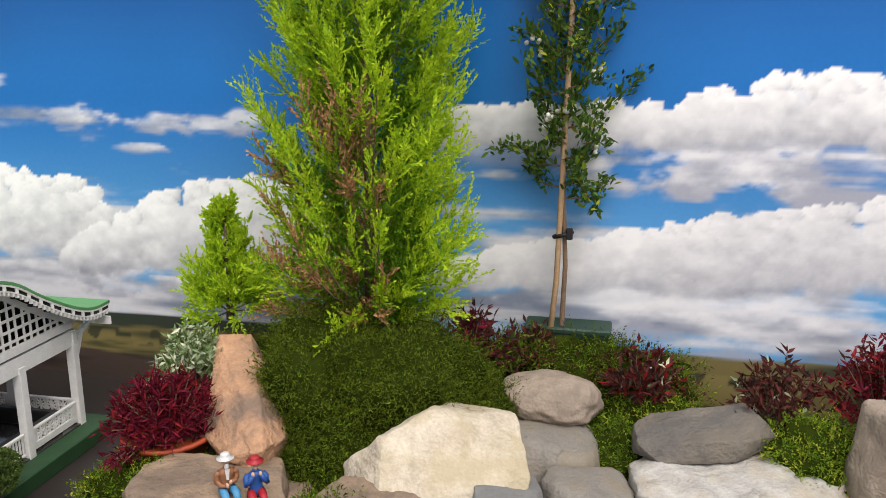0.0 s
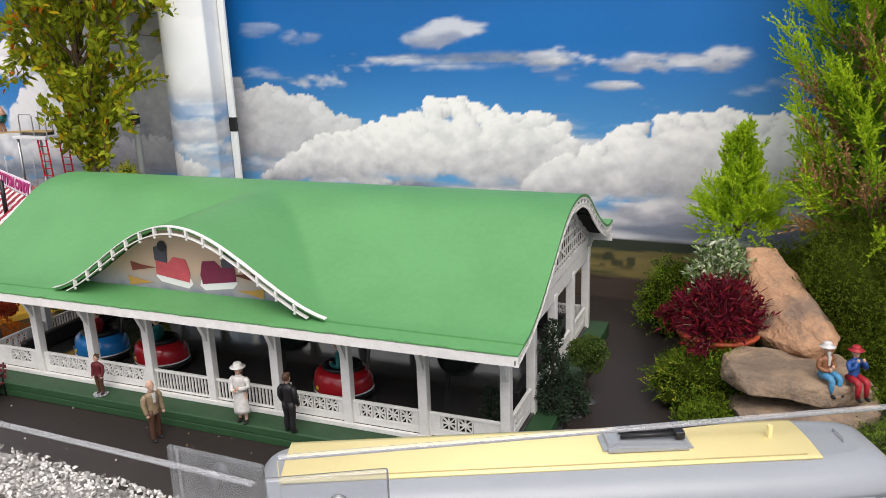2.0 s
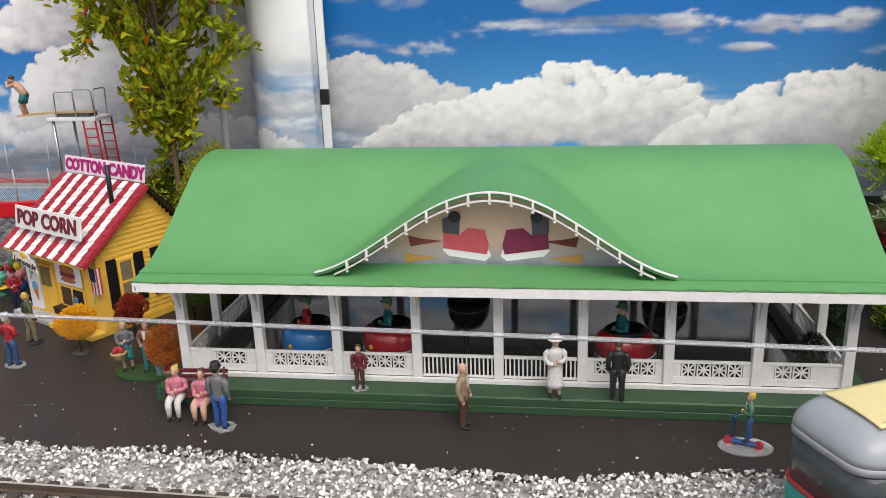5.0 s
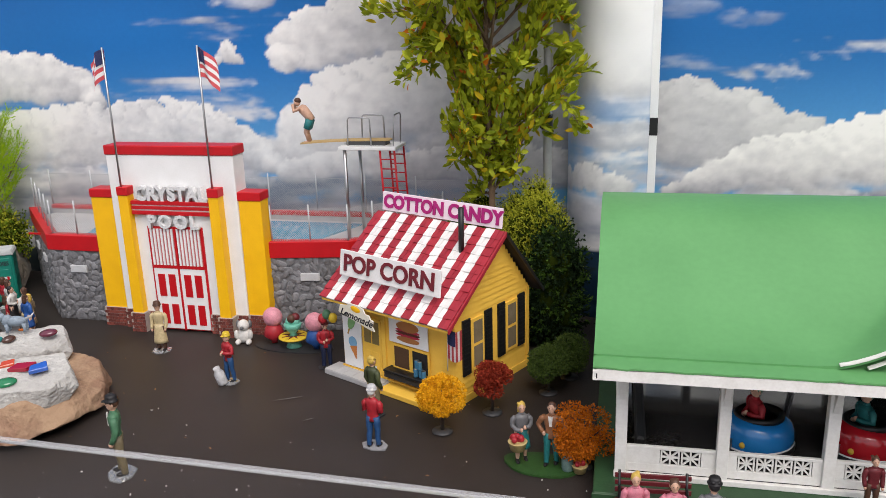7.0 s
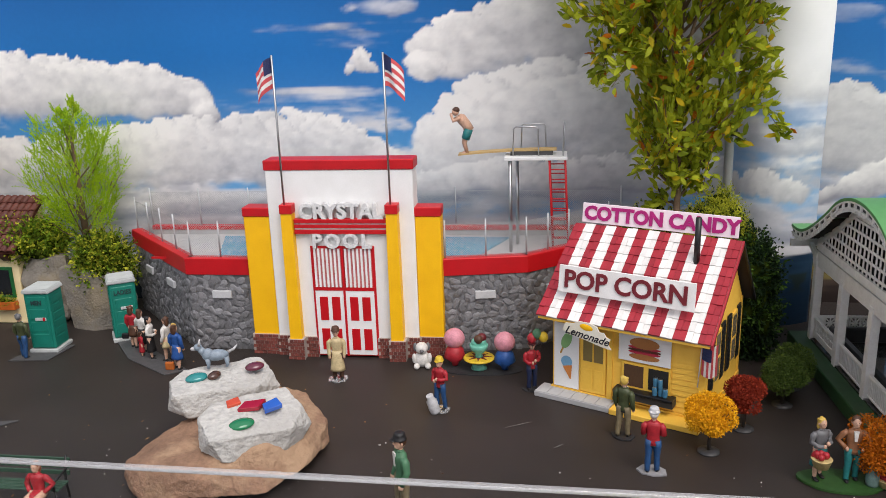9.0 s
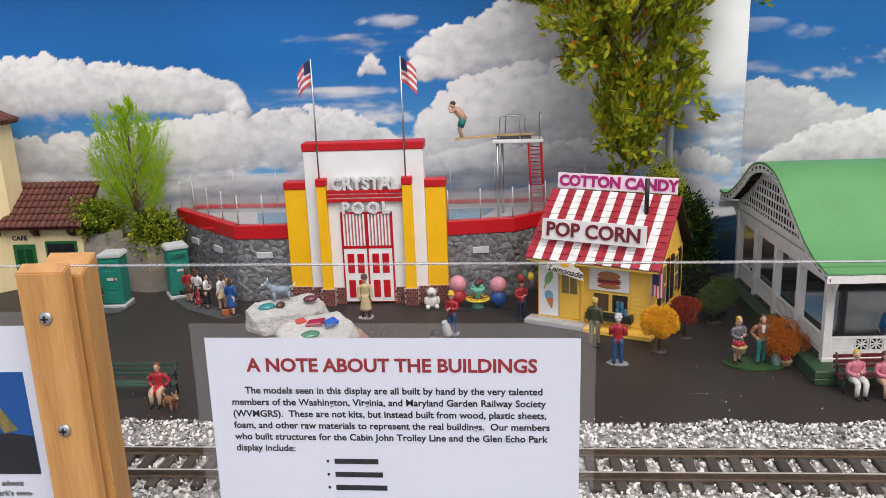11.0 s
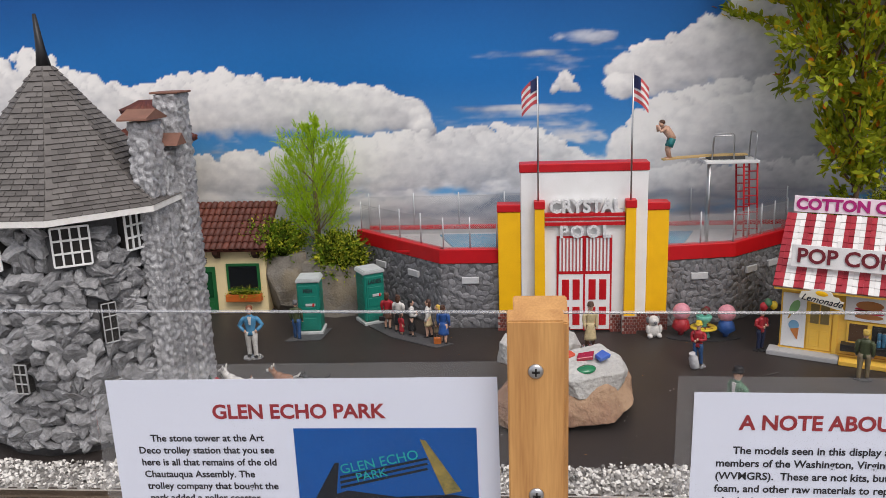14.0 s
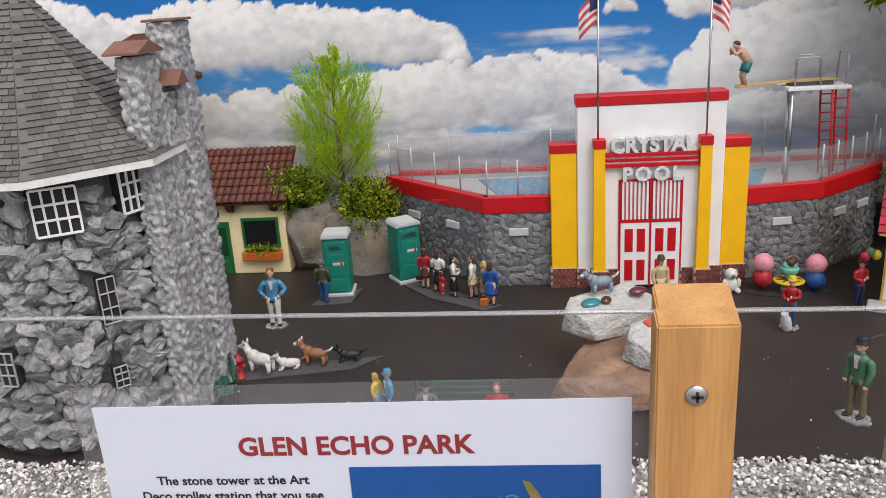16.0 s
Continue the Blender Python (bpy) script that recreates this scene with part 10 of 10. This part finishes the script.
GOLD_F = foliage("golden_foam", (0.85, 0.46, 0.015), (0.62, 0.28, 0.008), through_=0.1)
RUST_F = foliage("rusty_foam", (0.34, 0.045, 0.020), (0.17, 0.02, 0.012), through_=0.1)
ORANGE_F = foliage("orange_foam", (0.60, 0.17, 0.010), (0.36, 0.085, 0.006), through_=0.1)
GREEN_F = foliage("dark_green_foam", (0.10, 0.15, 0.030), (0.035, 0.06, 0.015), through_=0.1)
PINE_F = foliage("deep_pine_foam", (0.040, 0.062, 0.036), (0.014, 0.024, 0.014), through_=0.05)
model_tree(-1.544, 0.503, 0.066, 0.025, [GOLD_F], "golden yellow model tree on a round stand", 1)
model_tree(-1.498, 0.556, 0.061, 0.022, [RUST_F], "rust-red model tree on a round stand", 2)
model_tree(-1.441, 0.618, 0.060, 0.024, [GREEN_F], "dark green model tree on a round stand", 3)
model_tree(-1.420, 0.665, 0.056, 0.026, [GREEN_F], "bushy dark green model tree by the stand", 4)
model_tree(-1.388, 0.462, 0.070, 0.034, [ORANGE_F], "big orange model tree behind the apple pickers", 5)
model_tree(-0.594, 0.612, 0.082, 0.024, [GREEN_F], "dark green model tree beside the pavilion", 6)


def topiary(x, y, balls, label, seed):
    rng = np.random.default_rng(seed)
    ob = thing("topiary_tree", pose(x, y, 0), label, "tree", "clipped trees by the pavilion")
    part("stand", lathe(bmesh.new(), [(0.0115, 0), (0.0115, 0.0012), (0.004, 0.0026)], segs=20), paint("stand_grey", (0.05, 0.05, 0.052)), ob)
    part("trunk", tube(bmesh.new(), [(0, 0, 0.001), (0, 0, balls[-1][2])], [0.0025, 0.0012], 8), paint("trunk_brown", (0.06, 0.045, 0.035)), ob)
    for dx, dy, dz, r in balls:
        n = int(1700 * (r / 0.016) ** 2)
        d = unit(rng.normal(size=(n, 3)))
        pos = d * r * rng.uniform(0.60, 1.22, (n, 1)) * (1 + 0.22 * np.sin(d @ np.array([5.0, 3.0, 4.0]) + 9 * dz))[:, None] * np.array([1, 1, 1.15]) + np.array([dx, dy, dz])
        v, f = leaves(pos, d + rng.normal(size=(n, 3)) * 0.6, 0.0032 * rng.uniform(0.6, 1.3, n), 0.0024, rng, 0.3)
        part("clipped_ball", quads("clipped_ball", v, f, [PINE_F]), None, ob)


topiary(-0.616, 0.540, [(0.005, 0, 0.020, 0.0125), (-0.004, 0, 0.044, 0.0135), (0.003, 0, 0.071, 0.0125), (-0.003, 0, 0.097, 0.010), (0.001, 0, 0.119, 0.007)], "tall dark green topiary tree by the pavilion", 8)
topiary(-0.660, 0.470, [(0, 0, 0.020, 0.012), (0.002, 0, 0.044, 0.011), (-0.002, 0, 0.062, 0.008)], "short dark green topiary tree by the pavilion", 9)
topiary(-0.600, 0.575, [(0.004, 0, 0.016, 0.012), (-0.003, 0, 0.036, 0.011)], "low dark green clipped shrub", 10)

# ---- turf, baskets and counter goods ----
b = bmesh.new()
prism(b, [(0.040 * math.cos(a) * (1 + 0.08 * math.sin(3 * a)), 0.022 * math.sin(a)) for a in [2 * math.pi * k / 26 for k in range(26)]], "z", 0.0002, 0.0026)
whole("figure_base", b, paint("plate_turf", (0.03, 0.09, 0.02)), pose(-1.428, 0.452, 0, 0, 0, -4), "painted green turf base under the apple pickers", "base")


def basket(x, y, z, r, label):
    ob = thing("apple_basket", pose(x, y, z), label, "basket", "baskets of apples")
    part("basket", lathe(bmesh.new(), [(r * 0.75, 0), (r, r * 0.9), (r * 1.05, r * 0.95), (r * 0.9, r * 0.95)], segs=16), paint("straw", COLOURS["straw"]), ob, "woven straw basket")
    rr = random.Random(3)
    for k in range(12):
        part("apple", ball(bmesh.new(), (rr.uniform(-0.6, 0.6) * r, rr.uniform(-0.6, 0.6) * r, r * (0.95 + rr.random() * 0.45)), r * 0.34, u=8, v=6), paint("red", COLOURS["red"]), ob)


basket(-1.452, 0.442, 0.022, 0.0095, "straw basket of red apples carried by a figure")
basket(-1.391, 0.444, 0.0026, 0.0078, "small straw basket of red apples on turf")
churn = thing("milk_churn", pose(-1.403, 0.446, 0.0026), "small grey-green milk churn on turf", "churn")
part("body", lathe(bmesh.new(), [(0.0055, 0), (0.006, 0.002), (0.006, 0.011), (0.0035, 0.015), (0.004, 0.0185)], segs=14), paint("teal_grey", (0.14, 0.22, 0.2)), churn)
for k in range(5):
    ob = thing("drink_can", stand.matrix_world @ pose(0.040 + 0.006 * (k % 3), -0.010 + 0.002 * (k % 2), 0.0288 + 0.0105 * (k // 3)), "tiny blue and silver drink can on the counter", "can", "cans on the counter")
    part("body", lathe(bmesh.new(), [(0.0026, 0), (0.0029, 0.0006), (0.0029, 0.009), (0.0025, 0.0098)], segs=12), paint("can_blue", (0.06, 0.22, 0.36)), ob)
    part("lid", lathe(bmesh.new(), [(0.0025, 0.0098), (0.0024, 0.0103)], segs=12), STEEL, ob)
bag = thing("handbag", pose(-2.319, 0.733, 0.018), "black toy handbag", "bag")
tagged(bag, "black toy handbag held in the queue")
part("body", boxed(-0.005, -0.002, 0, 0.005, 0.002, 0.008, 0.0008), BLACK, bag)
case = thing("suitcase", pose(-2.221, 0.667, 0.0016), "small orange toy suitcase beside the queue", "suitcase")
part("body", boxed(-0.006, -0.0025, 0, 0.006, 0.0025, 0.011, 0.001), paint("orange", COLOURS["orange"]), case)
part("handle", tube(bmesh.new(), [(-0.003, 0, 0.011), (-0.003, 0, 0.0135), (0.003, 0, 0.0135), (0.003, 0, 0.011)], 0.0005, 5), BLACK, case)
clump("window_plants", (-2.584, 0.8245, 0.040), (0.028, 0.004, 0.004), 320, [SEDUM, SEDUM_GOLD], "green sprigs in the orange window box", 71, 0.005, 0.0018)

# ---- small wear on the roadway ----
for x, y, turn, ln in ((-1.745, 0.545, 28, 0.034), (-1.700, 0.500, 40, 0.012), (-2.06, 0.33, -15, 0.020), (-1.52, 0.36, 8, 0.026)):
    b = bmesh.new()
    prism(b, [(-ln / 2, 0), (-ln * 0.1, -0.0007), (ln / 2, 0.0002), (ln * 0.1, 0.0009)], "z", 0.0010, 0.0013)
    whole("scuff_mark", b, mat("pale_scuff", (0.17, 0.16, 0.15), (0.07, 0.065, 0.06), rough=0.7, scale=300), pose(x, y, 0, 0, 0, turn), "pale scuff mark on the black roadway", "mark", "scuffs on the roadway", "stuff")
rng = np.random.default_rng(77)
n = 90
pos = np.stack([rng.uniform(-2.4, -0.55, n), rng.uniform(0.30, 0.70, n), np.full(n, 0.0016)], 1)
way = np.stack([rng.normal(size=n), rng.normal(size=n), 0.1 * rng.normal(size=n)], 1)
v, f = leaves(pos, way, 0.0042 * rng.uniform(0.4, 1.3, n), 0.0018, rng, 0.9)
whole("leaf_litter", quads("leaf_litter", v, f, [DEAD]), None, pose(0, 0, 0), "stray dry brown leaf crumbs on the roadway", "litter", kind="stuff")
